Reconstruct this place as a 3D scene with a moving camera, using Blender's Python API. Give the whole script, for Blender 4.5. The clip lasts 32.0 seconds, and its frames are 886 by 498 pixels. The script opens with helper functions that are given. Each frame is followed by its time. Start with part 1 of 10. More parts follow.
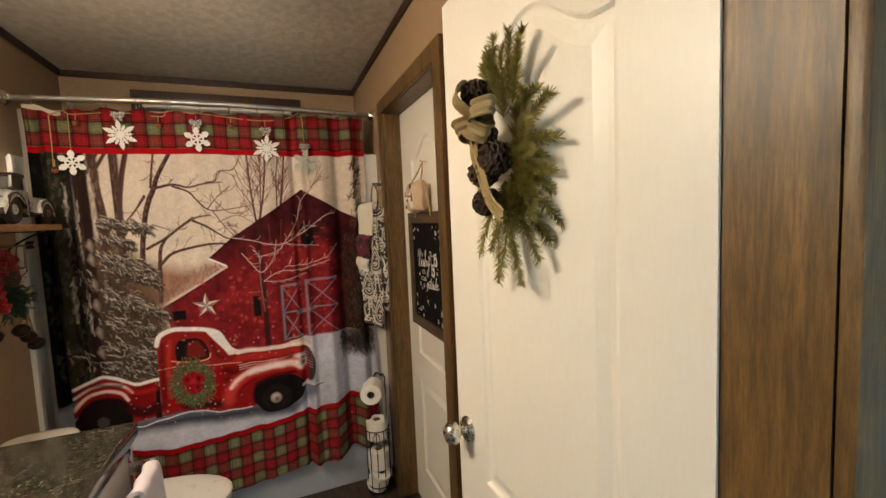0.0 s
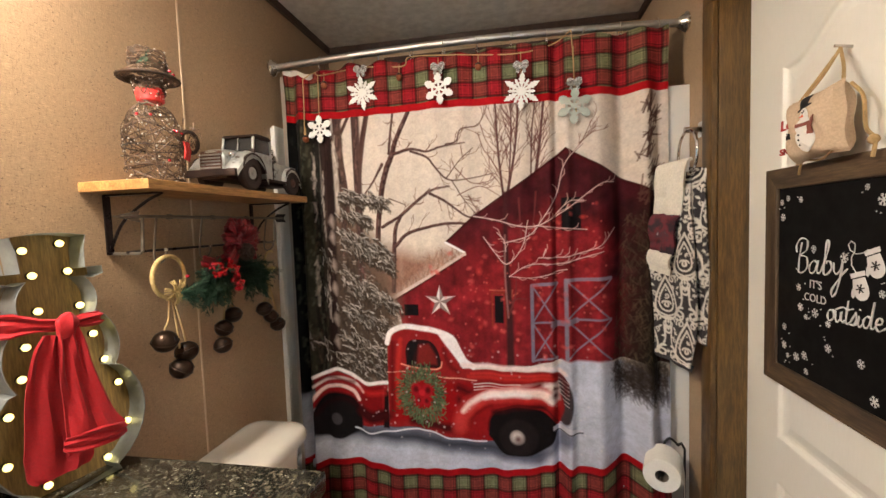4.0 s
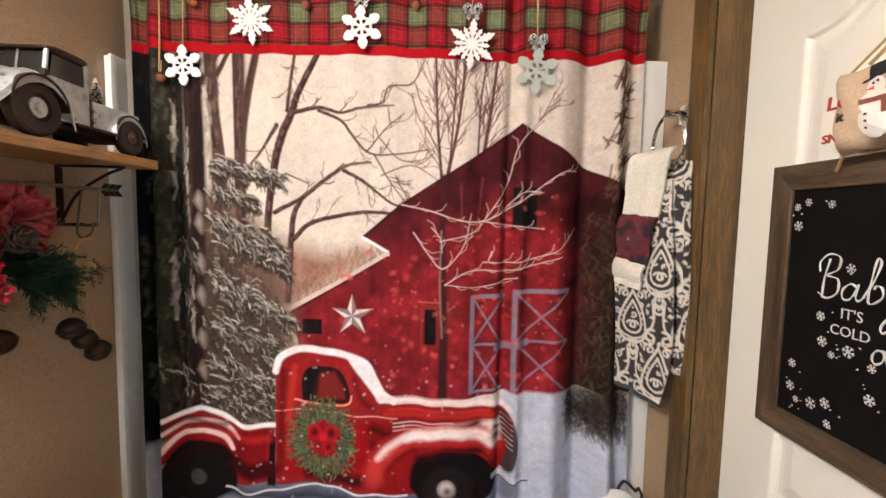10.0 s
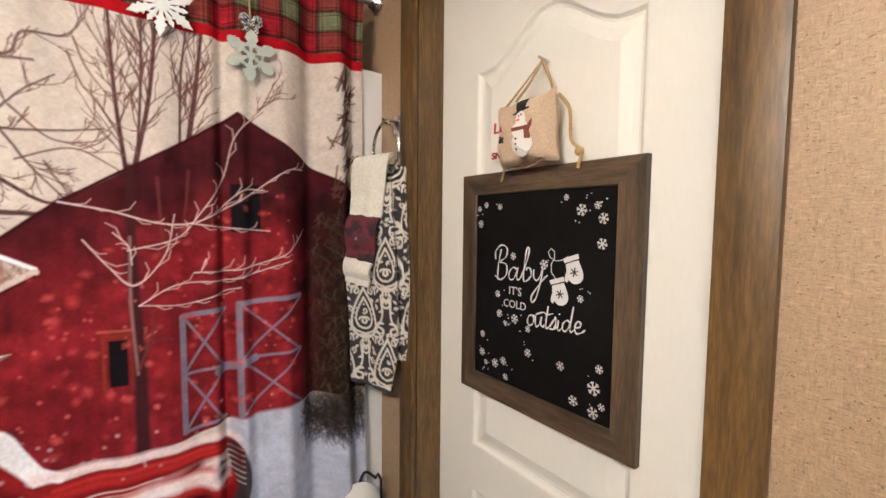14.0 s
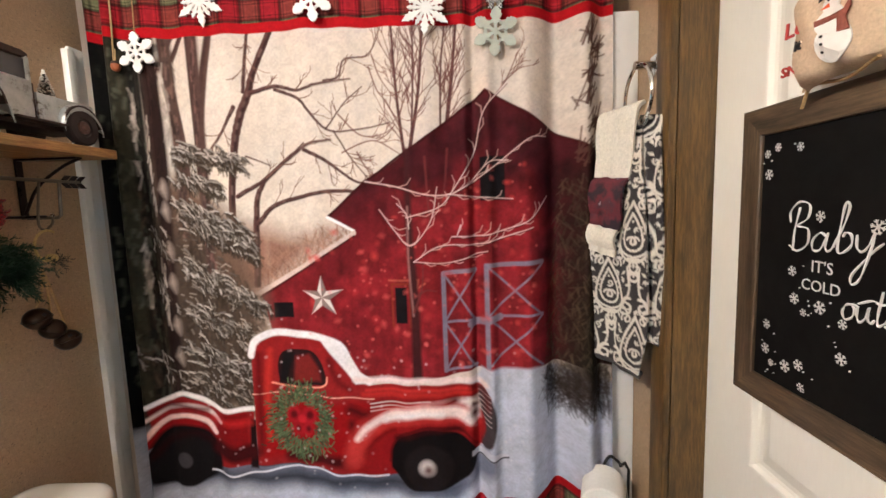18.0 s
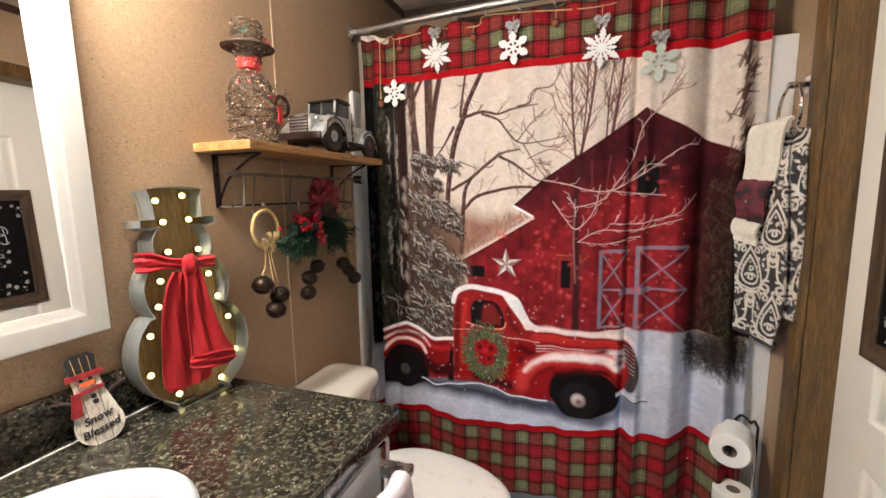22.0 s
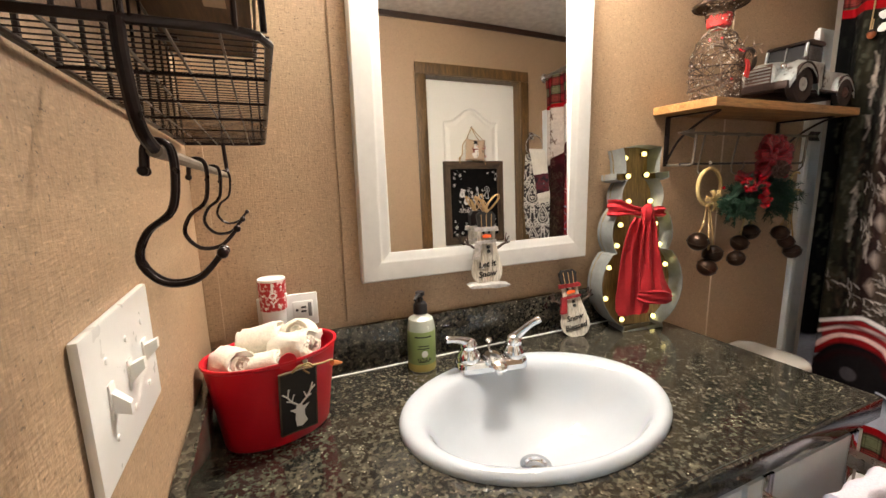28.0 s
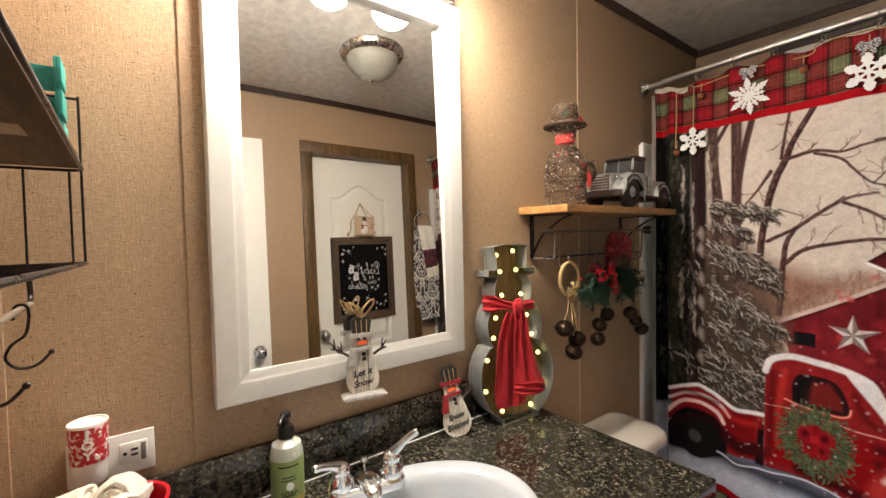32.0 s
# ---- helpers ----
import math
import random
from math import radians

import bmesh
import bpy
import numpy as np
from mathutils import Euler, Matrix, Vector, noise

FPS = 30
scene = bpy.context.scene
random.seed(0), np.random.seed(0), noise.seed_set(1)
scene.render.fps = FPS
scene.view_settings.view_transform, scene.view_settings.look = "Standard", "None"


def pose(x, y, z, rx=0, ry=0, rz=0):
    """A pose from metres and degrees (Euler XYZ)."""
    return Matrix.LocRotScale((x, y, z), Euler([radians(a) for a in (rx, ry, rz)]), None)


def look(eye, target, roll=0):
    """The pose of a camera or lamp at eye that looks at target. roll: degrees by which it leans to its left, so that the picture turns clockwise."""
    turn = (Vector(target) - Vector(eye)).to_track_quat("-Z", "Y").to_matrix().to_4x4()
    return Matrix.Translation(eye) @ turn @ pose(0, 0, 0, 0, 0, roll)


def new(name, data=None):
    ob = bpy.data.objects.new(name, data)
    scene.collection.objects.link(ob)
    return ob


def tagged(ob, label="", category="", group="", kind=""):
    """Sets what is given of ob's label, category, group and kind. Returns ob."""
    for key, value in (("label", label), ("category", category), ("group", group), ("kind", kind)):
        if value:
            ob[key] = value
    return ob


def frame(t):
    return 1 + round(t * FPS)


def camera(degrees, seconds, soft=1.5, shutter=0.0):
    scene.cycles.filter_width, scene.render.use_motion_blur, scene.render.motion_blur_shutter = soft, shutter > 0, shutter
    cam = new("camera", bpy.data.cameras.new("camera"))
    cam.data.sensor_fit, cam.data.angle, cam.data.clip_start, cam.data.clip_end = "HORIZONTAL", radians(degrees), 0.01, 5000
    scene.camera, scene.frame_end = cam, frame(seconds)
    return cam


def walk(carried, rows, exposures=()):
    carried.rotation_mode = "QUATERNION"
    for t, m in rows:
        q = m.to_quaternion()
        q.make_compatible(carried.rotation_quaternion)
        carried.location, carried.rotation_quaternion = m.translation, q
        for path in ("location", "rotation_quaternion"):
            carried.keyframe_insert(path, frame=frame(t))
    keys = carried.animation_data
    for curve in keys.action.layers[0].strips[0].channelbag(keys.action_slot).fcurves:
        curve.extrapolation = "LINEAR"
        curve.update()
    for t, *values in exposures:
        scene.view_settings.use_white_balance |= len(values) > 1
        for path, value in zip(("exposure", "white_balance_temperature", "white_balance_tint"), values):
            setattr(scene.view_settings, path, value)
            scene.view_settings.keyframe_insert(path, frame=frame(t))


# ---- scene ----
cam = camera(94.0, 32.0)
PATH = [
    (0, (0.461, 0.167, 1.483), (1.213, 2.014, 1.324), -2.5),
    (0.5, (0.411, 0.177, 1.454), (1.034, 2.071, 1.294), -3.2),
    (1, (0.405, 0.23, 1.418), (0.804, 2.183, 1.258), -3.4),
    (1.5, (0.502, 0.335, 1.398), (0.681, 2.322, 1.255), -3.2),
    (2, (0.552, 0.44, 1.396), (0.552, 2.435, 1.256), -2.7),
    (2.5, (0.544, 0.548, 1.404), (0.447, 2.54, 1.25), -2.0),
    (3, (0.509, 0.675, 1.414), (0.345, 2.663, 1.274), -1.6),
    (3.5, (0.465, 0.793, 1.416), (0.219, 2.774, 1.282), -1.7),
    (4, (0.435, 0.883, 1.398), (0.076, 2.846, 1.277), -2.0),
    (4.5, (0.433, 0.955, 1.407), (-0.064, 2.889, 1.285), -2.5),
    (6.5, (0.379, 1.128, 1.437), (-0.367, 2.975, 1.269), -3.0),
    (7, (0.386, 1.143, 1.438), (-0.25, 3.032, 1.272), -2.1),
    (7.5, (0.401, 1.184, 1.436), (-0.128, 3.106, 1.277), -1.3),
    (8, (0.422, 1.246, 1.443), (-0.013, 3.19, 1.268), -0.8),
    (8.5, (0.44, 1.299, 1.418), (0.054, 3.256, 1.269), -0.2),
    (9, (0.448, 1.33, 1.394), (0.17, 3.307, 1.276), 0.5),
    (9.5, (0.402, 1.298, 1.39), (0.247, 3.288, 1.262), 1.0),
    (10, (0.366, 1.24, 1.388), (0.413, 3.233, 1.237), 1.1),
    (10.5, (0.328, 1.2, 1.373), (0.563, 3.178, 1.189), 1.0),
    (11, (0.324, 1.176, 1.362), (0.783, 3.11, 1.142), 0.7),
    (11.5, (0.318, 1.175, 1.343), (1.011, 3.035, 1.099), 0.6),
    (12, (0.356, 1.186, 1.332), (1.239, 2.963, 1.081), 0.8),
    (12.5, (0.384, 1.217, 1.333), (1.411, 2.916, 1.095), 0.9),
    (13, (0.386, 1.252, 1.343), (1.511, 2.893, 1.141), 1.0),
    (13.5, (0.388, 1.271, 1.367), (1.591, 2.863, 1.22), 0.8),
    (15.5, (0.457, 1.279, 1.412), (1.443, 3.016, 1.32), -0.8),
    (16, (0.484, 1.281, 1.399), (1.281, 3.111, 1.271), -1.0),
    (16.5, (0.511, 1.274, 1.384), (1.099, 3.178, 1.217), -1.2),
    (17, (0.505, 1.267, 1.362), (0.887, 3.22, 1.167), -1.4),
    (17.5, (0.522, 1.274, 1.356), (0.72, 3.252, 1.136), -1.6),
    (18, (0.515, 1.271, 1.352), (0.454, 3.258, 1.14), -2.0),
    (18.5, (0.498, 1.274, 1.346), (0.26, 3.247, 1.123), -2.3),
    (19, (0.49, 1.293, 1.359), (0.061, 3.228, 1.093), -2.7),
    (19.5, (0.482, 1.263, 1.361), (-0.062, 3.168, 1.087), -3.1),
    (20, (0.453, 1.153, 1.374), (-0.127, 3.044, 1.075), -3.1),
    (20.5, (0.412, 1.042, 1.369), (-0.175, 2.931, 1.077), -2.8),
    (21, (0.398, 0.966, 1.369), (-0.193, 2.857, 1.098), -2.2),
    (21.5, (0.414, 0.915, 1.366), (-0.198, 2.802, 1.11), -1.6),
    (22, (0.435, 0.84, 1.38), (-0.227, 2.709, 1.114), -1.0),
    (22.5, (0.433, 0.747, 1.358), (-0.315, 2.584, 1.103), -0.6),
    (23, (0.421, 0.681, 1.355), (-0.431, 2.473, 1.103), -0.5),
    (23.5, (0.427, 0.645, 1.355), (-0.549, 2.372, 1.098), -0.4),
    (24, (0.426, 0.623, 1.337), (-0.69, 2.261, 1.07), -0.5),
    (24.5, (0.424, 0.613, 1.329), (-0.817, 2.156, 1.048), -0.6),
    (25, (0.421, 0.607, 1.326), (-0.943, 2.038, 1.025), -0.8),
    (25.5, (0.426, 0.605, 1.316), (-1.051, 1.917, 1.003), -1.1),
    (26, (0.423, 0.608, 1.307), (-1.163, 1.78, 0.973), -1.3),
    (26.5, (0.413, 0.602, 1.301), (-1.267, 1.628, 0.946), -1.4),
    (28.5, (0.356, 0.595, 1.35), (-1.468, 1.347, 1.023), -1.4),
    (29, (0.342, 0.596, 1.355), (-1.488, 1.352, 1.073), -1.2),
    (29.5, (0.34, 0.599, 1.371), (-1.49, 1.374, 1.146), -1.1),
    (30, (0.342, 0.6, 1.392), (-1.469, 1.429, 1.21), -0.9),
    (30.5, (0.343, 0.605, 1.41), (-1.429, 1.519, 1.261), -1.0),
    (31, (0.358, 0.622, 1.434), (-1.362, 1.632, 1.297), -1.0),
    (31.5, (0.366, 0.641, 1.43), (-1.278, 1.774, 1.321), -0.7),
    (32, (0.38, 0.658, 1.438), (-1.211, 1.868, 1.367), -1.1),
]
EXPOSURES = [(0.0, -0.52, 8450, 10), (0.6, -0.47, 8150, 10), (1.2, -0.32, 7950, 10), (2.0, -0.32, 7650, 10), (4.0, 0.02, 7050, 10), (7.0, 0.25, 6450, 10), (9.0, 0.42, 6450, 10), (11.0, 0.3, 6480, 10), (13.0, 0.21, 6380, 10), (15.5, 0.14, 6500, 10), (17.0, 0.24, 6500, 10), (18.0, 0.32, 6500, 10), (20.0, 0.42, 6500, 10), (21.0, 0.26, 6500, 10), (22.0, 0.18, 6500, 10), (24.0, -0.11, 6420, 10), (26.0, -0.1, 6400, 10), (28.5, -0.08, 6850, 10), (30.0, -0.1, 6850, 10), (32.0, -0.33, 6850, 10)]
walk(cam, [(t, look(eye, target, roll)) for t, eye, target, roll in PATH], EXPOSURES)

# ---- light ----
world = bpy.data.worlds.new("world")
scene.world = world
world.use_nodes = True
wn = world.node_tree.nodes
sky = wn.new("ShaderNodeTexSky")
sky.sky_type = "NISHITA"
sky.sun_disc = False
sky.sun_elevation = radians(28)
sky.sun_rotation = radians(200)
wn["Background"].inputs[1].default_value = 0.1
world.node_tree.links.new(sky.outputs[0], wn["Background"].inputs[0])
BULB_STRENGTH, SHADE_STRENGTH = 335.0, 84.0
BULB_COLOUR = (1.0, 0.93, 0.85)

# daylight that comes into the hall through its window
hall_day = bpy.data.lights.new("hall_daylight", "AREA")
hall_day.shape, hall_day.size, hall_day.size_y = "RECTANGLE", 0.9, 1.1
hall_day.energy, hall_day.color = 330.0, (0.64, 0.81, 1.0)
new("hall_daylight", hall_day).matrix_world = pose(0.9, -1.52, 1.45, 90, 0, 180)

# ---- small tools ----
def lin(r, g, b):
    """Base colour from 0..255 display values."""
    return tuple(((c / 255 + 0.055) / 1.055) ** 2.4 if c > 10 else c / 255 / 12.92 for c in (r, g, b))


def chain(ob):
    m = ob.matrix_basis.copy()
    while ob.parent:
        ob = ob.parent
        m = ob.matrix_basis @ m
    return m


def smooth(me, angle=35):
    me.polygons.foreach_set("use_smooth", [True] * len(me.polygons))
    me.set_sharp_from_angle(angle=radians(angle))


def meshed(name, bm, material, soft=True):
    me = bpy.data.meshes.new(name)
    bm.normal_update()
    bm.to_mesh(me)
    bm.free()
    for m in material if isinstance(material, (list, tuple)) else [material]:
        me.materials.append(m)
    if soft:
        smooth(me)
    return me


def thing(name, at, label, category, group="", kind="", turn=0):
    ob = new(name)
    ob.empty_display_size = 0.05
    ob.matrix_basis = pose(*at, 0, 0, turn)
    return tagged(ob, label, category, group, kind)


def part(name, bm, material, parent, label="", soft=True, local=False):
    """One mesh object under a thing or a part; bm is in world places unless local."""
    if not local:
        bm.transform(chain(parent).inverted())
    ob = new(name, meshed(name, bm, material, soft))
    ob.parent = parent
    return tagged(ob, label)


def single(name, bm, material, label="", category="", group="", kind="", soft=True):
    """A thing or a piece of the setting that is one mesh, its origin at its own base."""
    co = np.array([v.co[:] for v in bm.verts])
    base = Vector(((co[:, 0].min() + co[:, 0].max()) / 2, (co[:, 1].min() + co[:, 1].max()) / 2, co[:, 2].min()))
    bm.transform(Matrix.Translation(-base))
    ob = new(name, meshed(name, bm, material, soft))
    ob.matrix_basis = Matrix.Translation(base)
    return tagged(ob, label, category, group, kind)


def box(x0, y0, z0, x1, y1, z1, bevel=0.0, bm=None, seg=2):
    out = bm or bmesh.new()
    tmp = bmesh.new() if bevel and bm else out
    m = Matrix.Translation(((x0 + x1) / 2, (y0 + y1) / 2, (z0 + z1) / 2)) @ Matrix.Diagonal((abs(x1 - x0), abs(y1 - y0), abs(z1 - z0), 1))
    bmesh.ops.create_cube(tmp, size=1, matrix=m)
    if bevel:
        bmesh.ops.bevel(tmp, geom=list(tmp.edges), offset=bevel, segments=seg, profile=0.6, affect="EDGES", clamp_overlap=True)
    if tmp is not out:
        merge(out, tmp)
    return out


def merge(out, tmp):
    me = bpy.data.meshes.new("tmp")
    tmp.to_mesh(me)
    tmp.free()
    out.from_mesh(me)
    bpy.data.meshes.remove(me)
    return out


def lathe(profile, at=(0, 0, 0), seg=24, axis="z", bm=None, squash=(1, 1)):
    """A turned solid from rows of (radius, height) along an axis."""
    out = bm or bmesh.new()
    rings = []
    for r, h in profile:
        ring = []
        for i in range(seg if r > 1e-6 else 1):
            a = 2 * math.pi * i / seg
            p = (r * math.cos(a) * squash[0], r * math.sin(a) * squash[1], h)
            if axis == "x":
                p = (p[2], p[0], p[1])
            elif axis == "y":
                p = (p[1], p[2], p[0])
            ring.append(out.verts.new((p[0] + at[0], p[1] + at[1], p[2] + at[2])))
        rings.append(ring)
    for a, b in zip(rings, rings[1:]):
        for i in range(seg):
            j = (i + 1) % seg
            q = [a[i % len(a)], a[j % len(a)], b[j % len(b)], b[i % len(b)]]
            q = list(dict.fromkeys(q))
            if len(q) > 2:
                out.faces.new(q)
    for ring, flip in ((rings[0], True), (rings[-1], False)):
        if len(ring) > 2:
            out.faces.new(ring[::-1] if flip else ring)
    bmesh.ops.recalc_face_normals(out, faces=out.faces)
    return out


def ball(at, r, seg=14, rings=8, bm=None, squash=(1, 1), tall=1.0):
    prof = [(r * math.sin(math.pi * i / rings), -r * tall * math.cos(math.pi * i / rings)) for i in range(rings + 1)]
    prof[0], prof[-1] = (0, prof[0][1]), (0, prof[-1][1])
    return lathe(prof, at, seg, "z", bm, squash)


def tube(points, r, seg=8, bm=None, closed=False, caps=True):
    """A round bar along points; r is one radius or one for each point."""
    out = bm or bmesh.new()
    pts = [Vector(p) for p in points]
    n = len(pts)
    rad = r if isinstance(r, (list, tuple)) else [r] * n
    rings, side = [], None
    for i, p in enumerate(pts):
        a, b = (pts[(i - 1) % n], pts[(i + 1) % n]) if closed else (pts[max(i - 1, 0)], pts[min(i + 1, n - 1)])
        d = (b - a).normalized()
        if side is None:
            side = d.orthogonal().normalized()
        side = (side - d * side.dot(d)).normalized() if (side - d * side.dot(d)).length > 1e-6 else d.orthogonal().normalized()
        up = d.cross(side)
        rings.append([out.verts.new(p + rad[i] * (math.cos(2 * math.pi * k / seg) * side + math.sin(2 * math.pi * k / seg) * up)) for k in range(seg)])
    for a, b in list(zip(rings, rings[1:])) + ([(rings[-1], rings[0])] if closed else []):
        for k in range(seg):
            out.faces.new((a[k], a[(k + 1) % seg], b[(k + 1) % seg], b[k]))
    if caps and not closed:
        out.faces.new(rings[0][::-1])
        out.faces.new(rings[-1])
    return out


def arc(centre, r, a0, a1, n, plane="xz", squash=1.0):
    pts = []
    for i in range(n + 1):
        a = radians(a0 + (a1 - a0) * i / n)
        u, v = r * math.cos(a), r * math.sin(a) * squash
        d = {"xz": (u, 0, v), "xy": (u, v, 0), "yz": (0, u, v)}[plane]
        pts.append(tuple(c + q for c, q in zip(centre, d)))
    return pts


def curve_through(points, n=6):
    """Catmull-Rom points through the given ones."""
    p = [Vector(q) for q in points]
    p = [2 * p[0] - p[1], *p, 2 * p[-1] - p[-2]]
    out = []
    for i in range(1, len(p) - 2):
        for k in range(n):
            t = k / n
            a, b, c, d = p[i - 1 : i + 3]
            out.append(0.5 * (2 * b + (c - a) * t + (2 * a - 5 * b + 4 * c - d) * t * t + (3 * b - a - 3 * c + d) * t**3))
    return out + [p[-2]]


def slab(outline, depth, m=None, bm=None, bevel=0.0):
    """A flat outline (x, z), made solid from y = 0 to y = depth, then placed by m."""
    tmp = bmesh.new()
    face = tmp.faces.new([tmp.verts.new((x, 0, z)) for x, z in outline])
    got = bmesh.ops.extrude_face_region(tmp, geom=[face])
    bmesh.ops.translate(tmp, verts=[v for v in got["geom"] if isinstance(v, bmesh.types.BMVert)], vec=(0, depth, 0))
    bmesh.ops.recalc_face_normals(tmp, faces=tmp.faces)
    if bevel:
        caps = [f for f in tmp.faces if len(f.verts) > 4]
        bmesh.ops.bevel(tmp, geom=list({e for f in caps for e in f.edges}), offset=bevel, segments=2, profile=0.6, affect="EDGES", clamp_overlap=True)
    big = [f for f in tmp.faces if len(f.verts) > 4]
    bmesh.ops.triangulate(tmp, faces=big)
    if m is not None:
        tmp.transform(m)
    return merge(bm, tmp) if bm else tmp


def lettering(text, size, m, shear=0.0, depth=0.0006, bold=0.0, spacing=1.0):
    """Words in the built-in font, standing in the x-z plane of m and facing -y."""
    cu = bpy.data.curves.new("letters", "FONT")
    cu.body, cu.size, cu.shear, cu.extrude, cu.offset = text, size, shear, depth, bold
    cu.align_x, cu.space_character, cu.resolution_u = "CENTER", spacing, 3
    ob = bpy.data.objects.new("letters", cu)
    scene.collection.objects.link(ob)
    bpy.context.view_layer.update()
    me = bpy.data.meshes.new_from_object(ob.evaluated_get(bpy.context.evaluated_depsgraph_get()))
    bpy.data.objects.remove(ob)
    bpy.data.curves.remove(cu)
    bm = bmesh.new()
    bm.from_mesh(me)
    bpy.data.meshes.remove(me)
    bm.transform(m @ pose(0, 0, 0, 90, 0, 0))
    return bm


def sprig(bm, at, way, length, rnd, needle=0.02, density=26, r=0.0007, spread=0.9, count=3):
    """A twig with needles all round."""
    way = Vector(way).normalized()
    s = way.orthogonal().normalized()
    u = way.cross(s)
    a0 = Vector(at)
    bend = Vector((rnd.uniform(-0.25, 0.25), rnd.uniform(-0.25, 0.25), rnd.uniform(-0.3, 0.0))) * length
    for i in range(density):
        f = (i + 0.5) / density
        p = a0 + way * length * f + bend * f * f
        for _ in range(count):
            a = rnd.uniform(0, 6.28)
            d = (way * rnd.uniform(0.5, 1.0) + (s * math.cos(a) + u * math.sin(a)) * spread).normalized()
            l = needle * (1.05 - 0.45 * f) * rnd.uniform(0.8, 1.15)
            side = d.cross(way + Vector((0.01, 0.02, 0.03))).normalized() * r
            tip = p + d * l
            q = [bm.verts.new(v) for v in (p - side, p + side, p + d * l * 0.6 + side * 0.9, tip, p + d * l * 0.6 - side * 0.9)]
            bm.faces.new(q)
    return [tuple(a0 + way * length * f + bend * f * f) for f in (0, 0.25, 0.5, 0.75, 1.0)]


# ---- materials ----
class Nodes:
    def __init__(self, name):
        self.mat = bpy.data.materials.new(name)
        self.mat.use_nodes = True
        self.t = self.mat.node_tree
        self.b = self.t.nodes["Principled BSDF"]
        self.co = None

    def put(self, kind, **values):
        n = self.t.nodes.new(kind)
        for key, value in values.items():
            n.inputs[key.replace("_", " ")].default_value = value
        return n

    def link(self, a, b):
        self.t.links.new(a, b)

    def where(self, scale=(1, 1, 1)):
        if self.co is None:
            self.co = self.t.nodes.new("ShaderNodeTexCoord").outputs["Object"]
        if scale == (1, 1, 1):
            return self.co
        m = self.put("ShaderNodeMapping", Scale=scale)
        self.link(self.co, m.inputs[0])
        return m.outputs[0]

    def noise(self, scale, detail=4, rough=0.6, stretch=(1, 1, 1)):
        n = self.put("ShaderNodeTexNoise", Scale=scale, Detail=detail, Roughness=rough)
        self.link(self.where(stretch), n.inputs["Vector"])
        return n.outputs["Fac"]

    def ramp(self, fac, *stops):
        r = self.t.nodes.new("ShaderNodeValToRGB")
        while len(r.color_ramp.elements) < len(stops):
            r.color_ramp.elements.new(0.5)
        for e, (at, c) in zip(r.color_ramp.elements, stops):
            e.position, e.color = at, (*c, 1) if isinstance(c, tuple) else (c, c, c, 1)
        self.link(fac, r.inputs[0])
        return r.outputs[0]

    def mix(self, fac, a, b, kind="MIX"):
        m = self.t.nodes.new("ShaderNodeMix")
        m.data_type, m.blend_type = "RGBA", kind
        for value, slot in ((fac, 0), (a, 6), (b, 7)):
            if isinstance(value, (int, float)):
                m.inputs[slot].default_value = value if slot == 0 else (value, value, value, 1)
            elif isinstance(value, tuple):
                m.inputs[slot].default_value = (*value, 1)
            else:
                self.link(value, m.inputs[slot])
        return m.outputs[2]

    def bump(self, height, strength=0.2, distance=0.002):
        b = self.put("ShaderNodeBump", Strength=strength, Distance=distance)
        self.link(height, b.inputs["Height"])
        if self.b.inputs["Normal"].is_linked:
            self.link(self.b.inputs["Normal"].links[0].from_socket, b.inputs["Normal"])
        self.link(b.outputs[0], self.b.inputs["Normal"])
        return self

    def colour(self, value):
        if isinstance(value, tuple):
            self.b.inputs["Base Color"].default_value = (*value, 1)
        else:
            self.link(value, self.b.inputs["Base Color"])
        return self

    def set(self, rough=0.5, metal=0.0, **more):
        self.b.inputs["Roughness"].default_value = rough
        self.b.inputs["Metallic"].default_value = metal
        for key, value in more.items():
            self.b.inputs[key.replace("_", " ")].default_value = value
        return self


def paint(name, c, rough=0.5, metal=0.0, grain=60, vary=0.1, bump=0.08, stretch=(1, 1, 1), **more):
    """A plain stuff with a fine grain and soft large-scale variation."""
    n = Nodes(name)
    dark = tuple(v * (1 - vary) for v in c)
    light = tuple(min(1, v * (1 + vary * 0.6)) for v in c)
    fine = n.noise(grain, 4, 0.65, stretch)
    col = n.ramp(fine, (0.3, dark), (0.7, light))
    wide = n.ramp(n.noise(max(grain / 18, 1.5), 3), (0.3, 1 - vary * 0.7), (0.7, 1.0))
    n.colour(n.mix(1.0, col, wide, "MULTIPLY")).set(rough, metal, **more)
    sway = min(1.0, vary * 12)
    r = n.ramp(n.noise(grain / 3, 3), (0.3, max(rough - 0.06 * sway, 0.02)), (0.7, min(rough + 0.08 * sway, 1)))
    n.link(r, n.b.inputs["Roughness"])
    if bump:
        n.bump(fine, bump, 0.001)
    return n.mat


